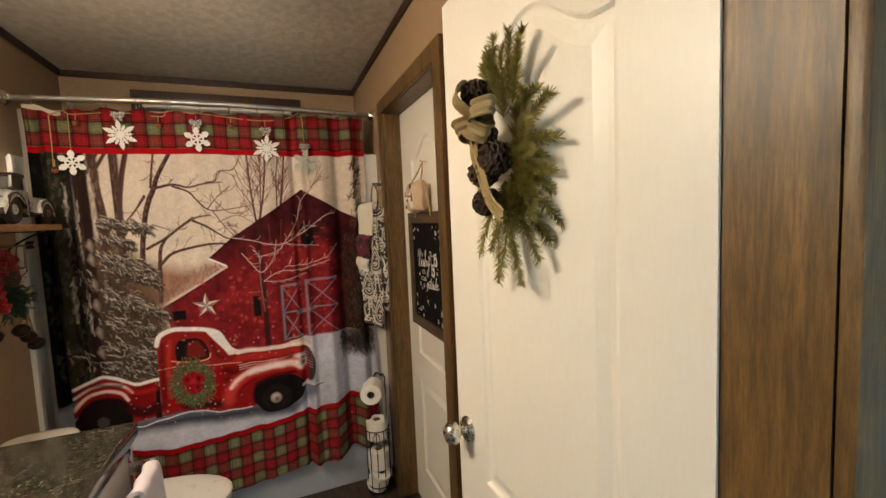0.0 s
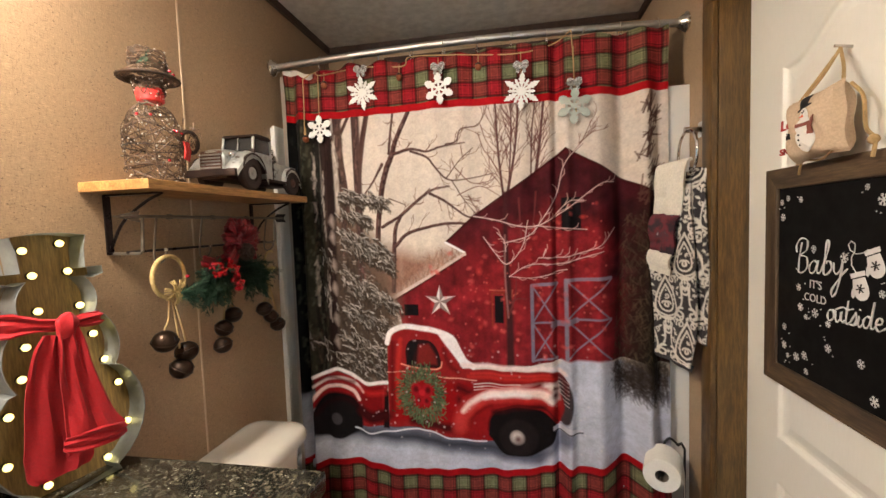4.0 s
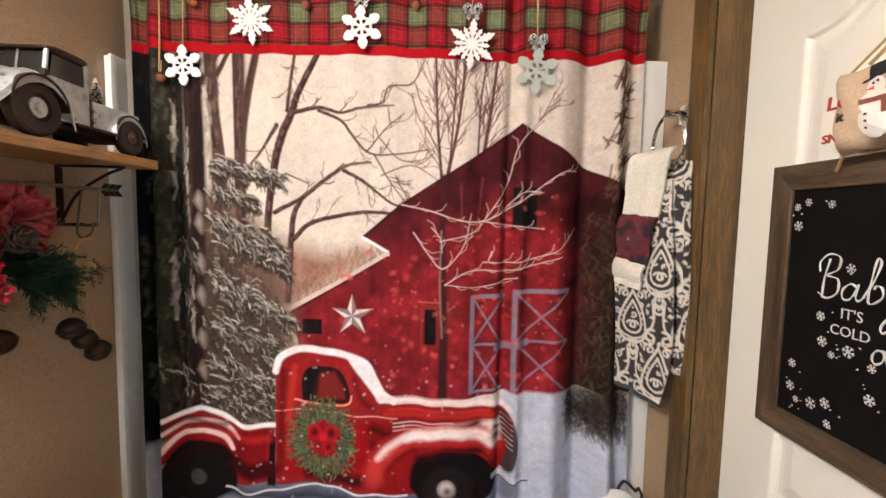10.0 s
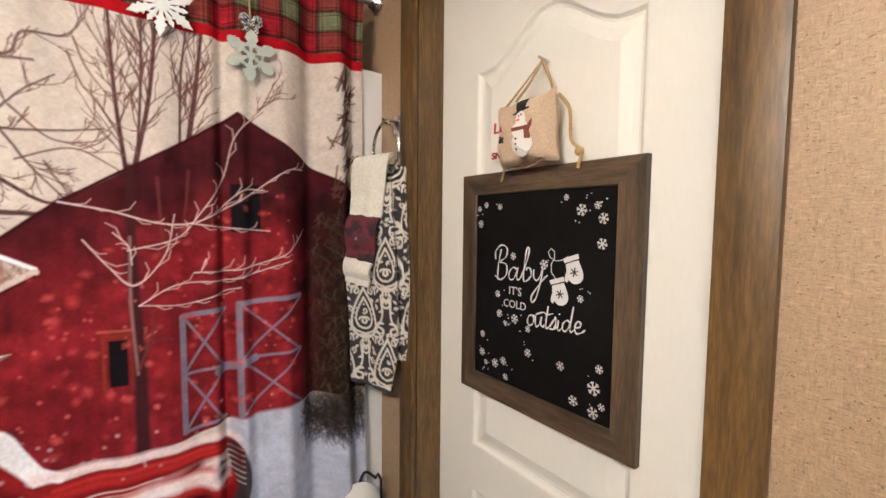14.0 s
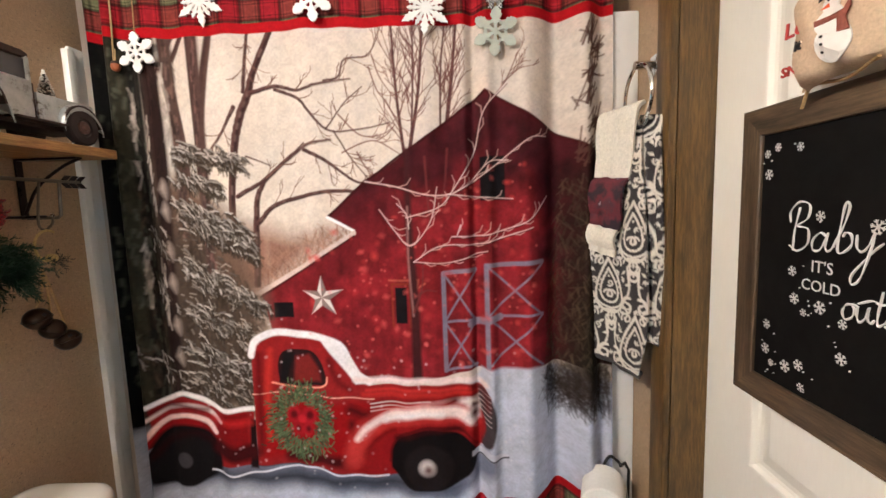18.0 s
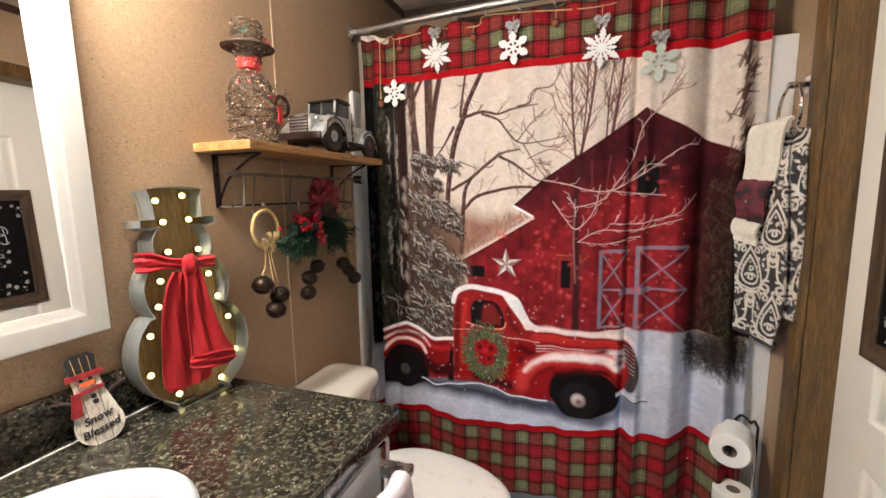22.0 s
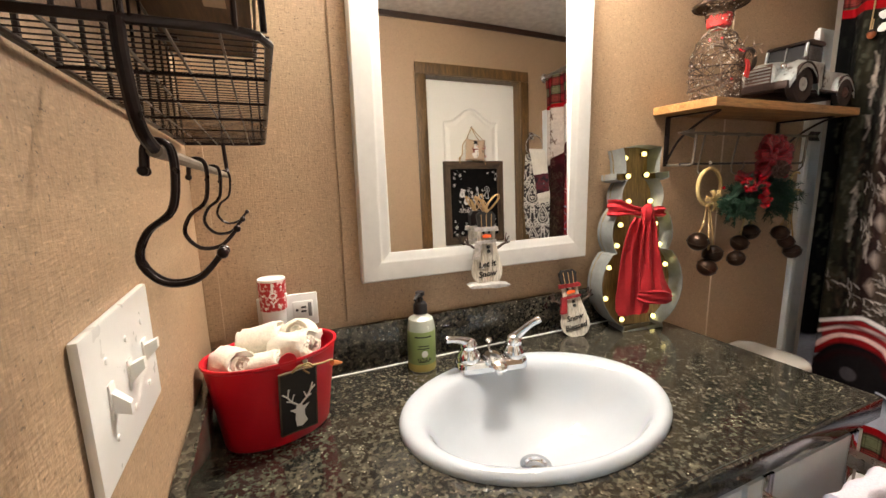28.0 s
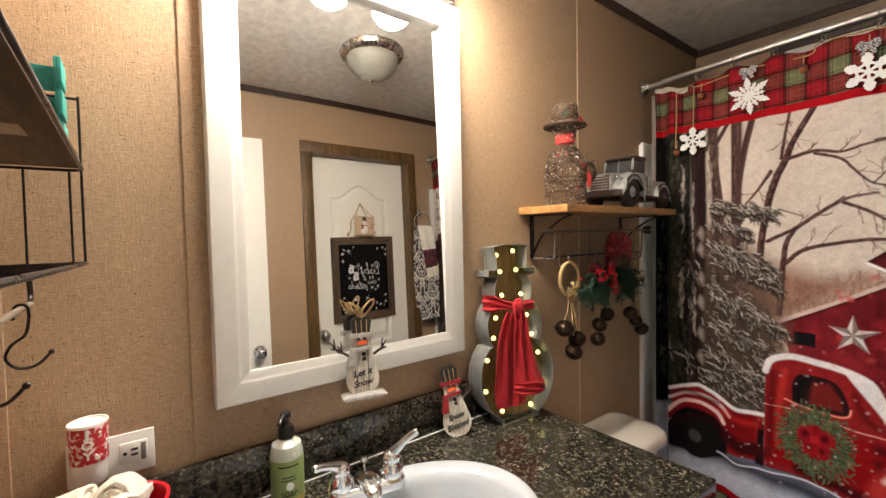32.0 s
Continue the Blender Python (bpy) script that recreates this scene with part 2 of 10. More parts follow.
def wood(name, dark, light, along=(1, 1, 1), rough=0.55, scale=14, bump=0.25):
    n = Nodes(name)
    grain = n.noise(scale, 6, 0.7, along)
    fine = n.noise(scale * 7, 4, 0.7, along)
    col = n.ramp(grain, (0.34, dark), (0.5, tuple((a + b) / 2 for a, b in zip(dark, light))), (0.66, light))
    col = n.mix(0.6, col, n.ramp(fine, (0.38, 0.3), (0.6, 1.0)), "MULTIPLY")
    info = n.t.nodes.new("ShaderNodeObjectInfo").outputs["Random"]
    col = n.mix(0.35, col, n.ramp(info, (0.0, 0.65), (1.0, 1.0)), "MULTIPLY")
    n.colour(col).set(rough)
    n.bump(fine, bump, 0.0015)
    return n.mat


def wall_paper(name, base):
    """Vinyl wallboard printed like coarse linen: short level and upright threads, and a few dark specks."""
    n = Nodes(name)
    shade = lambda k: tuple(min(1, v * k) for v in base)
    cloth = n.noise(320, 3, 0.6, (1, 1, 1.4))
    c = n.ramp(cloth, (0.3, shade(0.86)), (0.7, shade(1.1)))
    c = n.mix(0.5, c, n.ramp(n.noise(80, 3, 0.6, (1, 1, 4.5)), (0.36, 0.72), (0.6, 1.0)), "MULTIPLY")
    c = n.mix(0.45, c, n.ramp(n.noise(80, 3, 0.6, (4.5, 4.5, 1)), (0.36, 0.74), (0.6, 1.0)), "MULTIPLY")
    for scale, stretch, lo, hi, amount, tone in ((74, (1, 1, 5), 0.62, 0.68, 0.55, 1.3), (72, (5, 5, 1), 0.625, 0.68, 0.5, 1.26), (78, (1, 1, 5.5), 0.61, 0.665, 0.62, 0.55), (74, (5, 5, 1), 0.615, 0.67, 0.52, 0.6), (190, (1, 1, 1.4), 0.67, 0.705, 0.85, 0.34)):
        c = n.mix(n.ramp(n.noise(scale, 2, 0.5, stretch), (lo, 0.0), (hi, amount)), c, shade(tone))
    c = n.mix(0.3, c, n.ramp(n.noise(2.2, 4), (0.3, 0.8), (0.7, 1.0)), "MULTIPLY")
    n.colour(c).set(0.5)
    n.bump(n.noise(78, 3, 0.5, (1, 1, 5.5)), 0.3, 0.0018).bump(n.noise(74, 3, 0.5, (5, 5, 1)), 0.3, 0.0016).bump(cloth, 0.2, 0.0008)
    return n.mat


TAN = lin(177, 148, 118)
WALL = wall_paper("tan_wallboard", TAN)
HALL_WALL = paint("pale_blue_wall", lin(196, 214, 224), 0.6, grain=90)
CEILING = Nodes("stippled_ceiling")
_stipple = CEILING.noise(24, 4, 0.5)
CEILING.colour(CEILING.ramp(_stipple, (0.35, lin(206, 200, 192)), (0.65, lin(228, 223, 215)))).set(0.42)
CEILING.bump(CEILING.ramp(_stipple, (0.42, 0.0), (0.6, 1.0)), 0.3, 0.004)
CEILING = CEILING.mat
WHITE_DOOR = paint("white_door_paint", lin(239, 237, 228), 0.38, grain=40, vary=0.02, bump=0.04, stretch=(4, 4, 0.8))
WHITE_TRIM = paint("white_trim_paint", lin(203, 201, 196), 0.35, grain=60, vary=0.04, bump=0.04)
WHITE_PLASTIC = paint("white_plastic", lin(230, 229, 225), 0.28, grain=80, vary=0.012, bump=0.01)
PORCELAIN = paint("porcelain", lin(180, 186, 192), 0.07, grain=20, vary=0.02, bump=0.0, Coat_Weight=0.5, Coat_Roughness=0.03)
BONE_CHINA = paint("bone_china", lin(212, 207, 197), 0.09, grain=20, vary=0.02, bump=0.0, Coat_Weight=0.5, Coat_Roughness=0.03)
WOOD_CASING = wood("stained_casing_wood", lin(70, 50, 25), lin(130, 97, 53), (1.8, 1.8, 0.2), 0.42, 16)
WOOD_DARK = wood("dark_crown_wood", lin(44, 28, 20), lin(84, 56, 40), (3, 0.25, 3), 0.5, 16)
WOOD_FLOOR = wood("dark_floor_wood", lin(38, 26, 20), lin(84, 62, 48), (3, 0.25, 3), 0.45, 12)
WOOD_SHELF = wood("honey_shelf_wood", lin(150, 100, 50), lin(206, 156, 96), (3, 0.3, 3), 0.5, 10)
WOOD_GREY = wood("weathered_wood_upright", lin(62, 49, 37), lin(114, 92, 69), (2.6, 2.6, 0.25), 0.5, 14)
WOOD_GREY_LEVEL = wood("weathered_wood_level", lin(62, 49, 37), lin(114, 92, 69), (2.6, 0.25, 2.6), 0.5, 14)
CHROME = paint("chrome", (0.82, 0.83, 0.85), 0.06, 1.0, vary=0.02, bump=0.0)
NICKEL = paint("brushed_nickel", (0.62, 0.59, 0.55), 0.26, 1.0, grain=200, vary=0.06, bump=0.02)
DARK_METAL = paint("dark_bronze_metal", lin(50, 42, 42), 0.3, 0.8, grain=80, vary=0.2, bump=0.05)
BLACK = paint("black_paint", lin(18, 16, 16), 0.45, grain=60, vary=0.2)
MIRROR = Nodes("mirror_silver").colour((0.93, 0.94, 0.94)).set(0.01, 1.0).mat
RED_CLOTH = paint("red_felt", lin(172, 8, 24), 0.85, grain=260, vary=0.18, bump=0.3, Sheen_Weight=0.08)
TERRY_WHITE = paint("white_terry", lin(228, 221, 206), 0.95, grain=150, vary=0.16, bump=1.0, Sheen_Weight=0.3)
TERRY_LILAC = paint("pale_hand_towel", lin(226, 216, 226), 0.95, grain=280, vary=0.12, bump=0.8, Sheen_Weight=0.3)


def counter_stuff():
    n = Nodes("speckled_laminate")
    v = n.put("ShaderNodeTexVoronoi", Scale=210.0)
    n.link(n.where(), v.inputs["Vector"])
    a = n.ramp(v.outputs["Color"], (0.2, lin(38, 36, 32)), (0.62, lin(66, 62, 53)), (0.86, lin(102, 96, 80)), (0.97, lin(140, 132, 114)))
    big = n.ramp(n.noise(40, 4), (0.38, lin(32, 31, 28)), (0.62, lin(78, 73, 62)))
    c = n.mix(0.42, a, big)
    dark = n.ramp(n.noise(95, 3), (0.47, 0.0), (0.6, 1.0))
    c = n.mix(dark, c, lin(26, 25, 23))
    v2 = n.put("ShaderNodeTexVoronoi", Scale=130.0)
    n.link(n.where(), v2.inputs["Vector"])
    dot = n.ramp(v2.outputs["Distance"], (0.14, 1.0), (0.24, 0.0))
    pick = n.ramp(n.noise(40, 2), (0.55, 0.0), (0.6, 1.0))
    c = n.mix(n.mix(1.0, dot, pick, "MULTIPLY"), c, lin(150, 144, 126))
    n.colour(c).set(0.16, Coat_Weight=0.25, Coat_Roughness=0.06)
    return n.mat


COUNTER = counter_stuff()


def glow(name, colour, strength):
    n = Nodes(name).colour(colour).set(0.3)
    n.b.inputs["Emission Color"].default_value = (*colour, 1)
    n.b.inputs["Emission Strength"].default_value = strength
    return n.mat


BULB = glow("lit_bulb_glass", BULB_COLOUR, BULB_STRENGTH)
LIT_SHADE = glow("lit_frosted_shade", BULB_COLOUR, SHADE_STRENGTH)
LED = glow("warm_led", (1.0, 0.86, 0.32), 2.9)
OPAL = paint("frosted_alabaster_glass", lin(150, 147, 136), 0.3, grain=24, vary=0.12, bump=0.0)

# ---- the setting ----
XL, XR, Y0, YB, ZC = -0.515, 1.005, 0.475, 2.955, 2.325
DOOR_X0, DOOR_X1, DOOR_H = 0.205, 0.93, 2.03
CLOSET_Y0, CLOSET_Y1, CLOSET_H = 1.493, 2.205, 2.0


def structure(name, bm, material, label="", soft=False):
    return single(name, bm, material, label, name.split("_")[0], kind="structure", soft=soft)


structure("wall_left", box(XL - 0.1, Y0 - 0.1, 0, XL, YB + 0.1, ZC), WALL, "tan vinyl wallboard with a woven straw print")
bm = box(XR, Y0, 0, XR + 0.1, CLOSET_Y0, ZC)
box(XR, CLOSET_Y1, 0, XR + 0.1, YB + 0.1, ZC, bm=bm)
box(XR, CLOSET_Y0, CLOSET_H, XR + 0.1, CLOSET_Y1, ZC, bm=bm)
structure("wall_right", bm, WALL, "tan vinyl wallboard around the closet door")
bm = box(XL, Y0 - 0.1, 0, DOOR_X0, Y0, ZC)
box(DOOR_X1, Y0 - 0.1, 0, XR + 0.1, Y0, ZC, bm=bm)
box(DOOR_X0, Y0 - 0.1, DOOR_H, DOOR_X1, Y0, ZC, bm=bm)
structure("wall_entry", bm, WALL, "tan vinyl wallboard around the entry doorway")
WX0, WX1, WZ0, WZ1 = -0.16, 0.62, 1.25, 2.2
bm = box(XL, YB, 0, WX0, YB + 0.1, ZC)
box(WX1, YB, 0, XR, YB + 0.1, ZC, bm=bm)
box(WX0, YB, 0, WX1, YB + 0.1, WZ0, bm=bm)
box(WX0, YB, WZ1, WX1, YB + 0.1, ZC, bm=bm)
structure("wall_back", bm, WALL, "tan wallboard behind the bath with a small window")
bm = box(XL - 0.1, -1.7, ZC, 2.6, Y0, ZC + 0.1)
box(XL - 0.1, Y0, ZC, XR + 0.78, YB + 0.1, ZC + 0.1, bm=bm)
structure("ceiling", bm, CEILING, "white stippled plaster ceiling")
# closet behind the closed door
bm = box(XR + 0.1, CLOSET_Y0 - 0.1, 0, XR + 0.7, CLOSET_Y0 - 0.02, ZC)
box(XR + 0.1, CLOSET_Y1 + 0.02, 0, XR + 0.7, CLOSET_Y1 + 0.1, ZC, bm=bm)
box(XR + 0.7, CLOSET_Y0 - 0.1, 0, XR + 0.78, CLOSET_Y1 + 0.1, ZC, bm=bm)
structure("wall_closet", bm, WALL, "plain closet walls behind the shut door")

# crown strips and seams
def strip(name, x0, y0, z0, x1, y1, z1, material, label="", bevel=0.002):
    return single(name, box(x0, y0, z0, x1, y1, z1, bevel), material, label, "trim", kind="structure", soft=False)


strip("crown_trim", XL, Y0, ZC - 0.032, XL + 0.014, YB, ZC, WOOD_DARK, "dark brown crown strip")
strip("crown_trim", XR - 0.014, Y0, ZC - 0.032, XR, YB, ZC, WOOD_DARK, "dark brown crown strip")
strip("crown_trim", XL + 0.014, YB - 0.014, ZC - 0.032, XR - 0.014, YB, ZC, WOOD_DARK, "dark brown crown strip")
strip("crown_trim", XL + 0.014, Y0, ZC - 0.032, XR - 0.014, Y0 + 0.014, ZC, WOOD_DARK, "dark brown crown strip")
SEAM = paint("pale_caulk", lin(206, 184, 156), 0.6, grain=90)
strip("wall_seam", XL, 1.955, 0.0, XL + 0.002, 1.961, ZC - 0.032, SEAM, "pale caulked panel seam", 0.0005)
strip("wall_batten", XL, 0.742, 1.03, XL + 0.004, 0.778, ZC - 0.032, WALL, "tan batten over a panel seam", 0.0015)
strip("corner_batten", XL, Y0, 1.03, XL + 0.004, Y0 + 0.028, ZC - 0.032, WALL, "tan corner batten", 0.0015)
strip("baseboard", XR - 0.012, Y0, 0.0, XR, CLOSET_Y0 - 0.072, 0.07, WOOD_CASING, "stained wooden baseboard")
strip("baseboard", XR - 0.012, CLOSET_Y1 + 0.072, 0.0, XR, 2.39, 0.07, WOOD_CASING, "stained wooden baseboard")


def casing(prefix, axis, at, out, a0, a1, top, width=0.052, thick=0.018, first=None):
    """Door trim on a wall plane: two legs and a head. axis: the way along the wall; out: the sign of the room side."""
    first = first or width
    rows = [(a0 - first, 0, a0, top), (a1, 0, a1 + width, top), (a0 - first, top, a1 + width, top + width)]
    for n, (u0, z0, u1, z1) in enumerate(rows):
        lo, hi = sorted((at, at + out * thick))
        bm = box(lo, u0, z0, hi, u1, z1, 0.005) if axis == "y" else box(u0, lo, z0, u1, hi, z1, 0.005)
        single(prefix, bm, WOOD_CASING, "stained brown wooden door casing", "trim", kind="structure")


casing("closet_casing", "y", XR, -1, CLOSET_Y0, CLOSET_Y1, CLOSET_H, 0.064, first=0.07)
casing("entry_casing", "x", Y0, 1, DOOR_X0, DOOR_X1, DOOR_H, first=0.026)
casing("entry_casing_hall", "x", Y0 - 0.1, -1, DOOR_X0, DOOR_X1, DOOR_H, 0.06)
for name, bm in (
    ("closet_jamb", box(XR, CLOSET_Y1 - 0.001, 0, XR + 0.1, CLOSET_Y1 + 0.012, CLOSET_H)),
    ("closet_jamb", box(XR, CLOSET_Y0 - 0.012, 0, XR + 0.1, CLOSET_Y0 + 0.001, CLOSET_H)),
    ("closet_jamb", box(XR, CLOSET_Y0, CLOSET_H - 0.002, XR + 0.1, CLOSET_Y1, CLOSET_H + 0.012)),
    ("entry_jamb", box(DOOR_X1 - 0.002, Y0 - 0.1, 0, DOOR_X1 + 0.012, Y0, DOOR_H)),
    ("entry_jamb", box(DOOR_X0 - 0.012, Y0 - 0.1, 0, DOOR_X0 + 0.002, Y0, DOOR_H)),
    ("entry_jamb", box(DOOR_X0, Y0 - 0.1, DOOR_H - 0.002, DOOR_X1, Y0, DOOR_H + 0.012)),
):
    single(name, bm, WOOD_CASING, "stained brown wooden jamb", "trim", kind="structure", soft=False)

# hall outside the doorway
bm = box(XL - 0.1, -1.7, -0.12, 2.6, Y0, -0.012)
box(XL - 0.1, Y0, -0.12, XR + 0.78, YB + 0.1, -0.012, bm=bm)
structure("floor_base", bm, WOOD_FLOOR, "subfloor under the planks")
structure("wall_hall_left", box(-0.62, -1.6, 0, XL - 0.003, Y0 - 0.1, ZC), HALL_WALL, "pale blue hall wall")
structure("wall_hall_right", box(2.5, -1.6, 0, 2.6, Y0 - 0.1, ZC), HALL_WALL, "pale blue hall wall")
bm = box(-0.62, -1.7, 0, 0.45, -1.6, ZC)
box(1.35, -1.7, 0, 2.6, -1.6, ZC, bm=bm)
box(0.45, -1.7, 0, 1.35, -1.6, 0.9, bm=bm)
box(0.45, -1.7, 2.0, 1.35, -1.6, ZC, bm=bm)
structure("wall_hall_window", bm, HALL_WALL, "pale blue hall wall with a window")
bm = box(XL, Y0 - 0.104, 0, DOOR_X0 - 0.06, Y0 - 0.1, ZC)
box(DOOR_X1 + 0.06, Y0 - 0.104, 0, 2.5, Y0 - 0.1, ZC, bm=bm)
box(DOOR_X0 - 0.06, Y0 - 0.104, DOOR_H + 0.06, DOOR_X1 + 0.06, Y0 - 0.1, ZC, bm=bm)
box(XR + 0.1, Y0 - 0.1, 0, 2.5, Y0, ZC, bm=bm)
structure("wall_hall_entry", bm, HALL_WALL, "pale blue hall side of the doorway wall")

# window over the bath, with a shut blind
win = thing("window_1", (0.23, YB, WZ0), "small bathroom window with a shut white blind", "window", kind="structure")
for x0, z0, x1, z1 in ((WX0 - 0.05, WZ1, WX1 + 0.05, WZ1 + 0.045), (WX0 - 0.05, WZ0 - 0.045, WX1 + 0.05, WZ0), (WX0 - 0.05, WZ0, WX0, WZ1), (WX1, WZ0, WX1 + 0.05, WZ1)):
    part("window_frame", box(x0, YB - 0.016, z0, x1, YB, z1, 0.003), WOOD_DARK, win, "dark wooden window trim")
part("window_pane", box(WX0, YB + 0.06, WZ0, WX1, YB + 0.066, WZ1), WHITE_PLASTIC, win, "frosted pane")
part("blind_headrail", box(WX0 + 0.005, YB - 0.035, WZ1 - 0.05, WX1 - 0.005, YB + 0.02, WZ1 - 0.008, 0.004), WHITE_PLASTIC, win, "white blind headrail")
slat = meshed("slat", box(WX0 + 0.01, -0.002, -0.014, WX1 - 0.01, 0.002, 0.014), WHITE_PLASTIC, False)
for k in range(34):
    ob = new("blind_slat", slat)
    ob.parent = win
    ob.matrix_basis = pose(-0.23, 0.03, WZ1 - 0.075 - WZ0 - k * 0.0255, -28, 0, 0)


# ---- moulded two-panel doors ----
def panel_door_mesh(w, h, t):
    """Front face in the x-z plane at y = 0, thickness towards +y; an arched upper and a square lower panel."""
    bm = bmesh.new()
    s, n = 0.14, 16
    z1, z2, z3, z4 = 0.2, 0.69, 0.805, h - 0.24
    cache = {}

    def vert(x, y, z):
        key = (round(x, 5), round(y, 5), round(z, 5))
        if key not in cache:
            cache[key] = bm.verts.new((x, y, z))
        return cache[key]

    def face(*points):
        bm.faces.new(list(dict.fromkeys(vert(*p) for p in points)))

    def arch(x):
        e = min(1, abs(2 * (x - s) / (w - 2 * s) - 1) / 0.82)
        return z4 + 0.085 * (0.5 + 0.5 * math.cos(math.pi * e))

    def ring(z0, top, d, y):
        xs = [s + d + (w - 2 * s - 2 * d) * i / n for i in range(n + 1)]
        return [(x, y, z0 + d) for x in xs], [(x, y, top(x) - d) for x in xs]

    for z0, top in ((z1, lambda x: z2), (z3, arch)):
        rings = [ring(z0, top, d, y) for d, y in ((0, 0), (0.004, 0.001), (0.01, 0.008), (0.016, 0.01), (0.026, 0.009), (0.046, 0.003), (0.05, 0.002))]
        for (a0, a1), (b0, b1) in zip(rings, rings[1:]):
            for i in range(n):
                face(a0[i], a0[i + 1], b0[i + 1], b0[i])
                face(b1[i], b1[i + 1], a1[i + 1], a1[i])
            face(a0[0], b0[0], b1[0], a1[0])
            face(b0[n], a0[n], a1[n], b1[n])
        c0, c1 = rings[-1]
        for i in range(n):
            face(c0[i], c0[i + 1], c1[i + 1], c1[i])
    xs = [s + (w - 2 * s) * i / n for i in range(n + 1)]
    for a, b in zip(xs, xs[1:]):
        for za, zb, zc, zd in ((0, 0, z1, z1), (z2, z2, z3, z3), (arch(a), arch(b), h, h)):
            face((a, 0, za), (b, 0, zb), (b, 0, zd), (a, 0, zc))
    rows = (0, z1, z2, z3, z4, h)
    for za, zb in zip(rows, rows[1:]):
        face((0, 0, za), (s, 0, za), (s, 0, zb), (0, 0, zb))
        face((w - s, 0, za), (w, 0, za), (w, 0, zb), (w - s, 0, zb))
    edge = [e for e in bm.edges if e.is_boundary]
    got = bmesh.ops.extrude_edge_only(bm, edges=edge)
    for v in (v for v in got["geom"] if isinstance(v, bmesh.types.BMVert)):
        v.co.y = t
    bm.faces.new([bm.verts.new(p) for p in ((0, t, 0), (0, t, h), (w, t, h), (w, t, 0))])
    bmesh.ops.remove_doubles(bm, verts=bm.verts, dist=0.00001)
    return bm


def knob_parts(parent, m, material=NICKEL):
    """A round door knob on m's y axis, standing out towards -y."""
    for name, prof in (("knob_plate", [(0, 0), (0.033, 0), (0.034, 0.004), (0.03, 0.011), (0.016, 0.014), (0, 0.014)]),
                       ("knob", [(0, 0.012), (0.012, 0.012), (0.011, 0.026), (0.014, 0.032), (0.025, 0.036), (0.0285, 0.046), (0.0275, 0.058), (0.021, 0.067), (0.012, 0.071), (0.01, 0.069), (0, 0.069)])):
        bm = lathe(prof, seg=24)
        bm.transform(m @ pose(0, 0, 0, 90, 0, 0))
        part(name, bm, material, parent, "satin nickel " + name.replace("_", " "), local=True)


closet = thing("closet_door", (XR + 0.08, CLOSET_Y1 - 0.003, 0.008), "white moulded two-panel closet door, shut", "door", turn=-90)
part("door_leaf", panel_door_mesh(CLOSET_Y1 - CLOSET_Y0 - 0.006, CLOSET_H - 0.012, 0.035), WHITE_DOOR, closet, local=True, soft=False)
knob_parts(closet, pose(CLOSET_Y1 - 0.003 - 1.55, 0, 0.905), paint("satin_nickel", (0.42, 0.39, 0.36), 0.34, 1.0, grain=120, vary=0.08, bump=0.01))
entry = thing("entry_door", (0.902, 1.186, 0.008), "white moulded two-panel entry door, standing open", "door", turn=-88.1)
part("door_leaf", panel_door_mesh(0.705, 2.01, 0.035), WHITE_DOOR, entry, local=True, soft=False)
knob_parts(entry, pose(0.06, 0, 0.91))
knob_parts(entry, pose(0.06, 0.035, 0.91, 0, 0, 180))
for z in (0.2, 1.0, 1.8):
    part("hinge", lathe([(0, z - 0.045), (0.006, z - 0.045), (0.006, z + 0.045), (0, z + 0.045)], (0.709, -0.004, 0), 10), NICKEL, entry, "nickel hinge", local=True)
# ---- shower curtain: the printed winter picture ----
CX0, CX1, CZ0, CZ1 = -0.448, 0.934, 0.12, 2.03


def fold(x, z):
    """How far the cloth stands out of its plane, with hanging folds that deepen downward."""
    low = np.clip((2.0 - z) / 1.8, 0, 1)
    y = 0.007 * np.sin(x * 26 + 0.6) * (0.5 + 0.5 * low) + 0.004 * np.sin(x * 61 + z * 0.8 + 1.1)
    for at, width, deep in ((-0.425, 0.018, 0.04), (-0.375, 0.016, -0.026), (-0.33, 0.02, 0.014), (-0.16, 0.03, -0.006), (0.03, 0.022, 0.008), (0.33, 0.03, 0.008),
                            (0.575, 0.016, 0.032), (0.61, 0.018, -0.025), (0.71, 0.03, -0.034), (0.79, 0.032, 0.052), (0.86, 0.022, -0.022), (0.91, 0.018, 0.022)):
        y = y + deep * (0.55 + 0.6 * low) * np.exp(-(((x - at - 0.012 * low * np.sin(at * 40)) / width) ** 2))
    y = y - 0.05 * low**2 * np.clip((x - 0.1) / 0.8, 0, 1) * 0.8
    y = y + 0.01 * np.exp(-(((z - 2.0) / 0.06) ** 2)) * np.sin(x * 46)
    return 2.388 + y


def hem_top(x):
    return 2.004 + 0.005 * np.sin((x + 0.45) * 2 * np.pi / 0.125) + 0.018 * np.clip((x - 0.1) / 0.8, 0, 1) - 0.02 * np.exp(-(((x + 0.32) / 0.06) ** 2))


def hem_bottom(x):
    return 0.14 + 0.1 * (x + 0.08) / 0.9 + 0.006 * np.sin(x * 17)


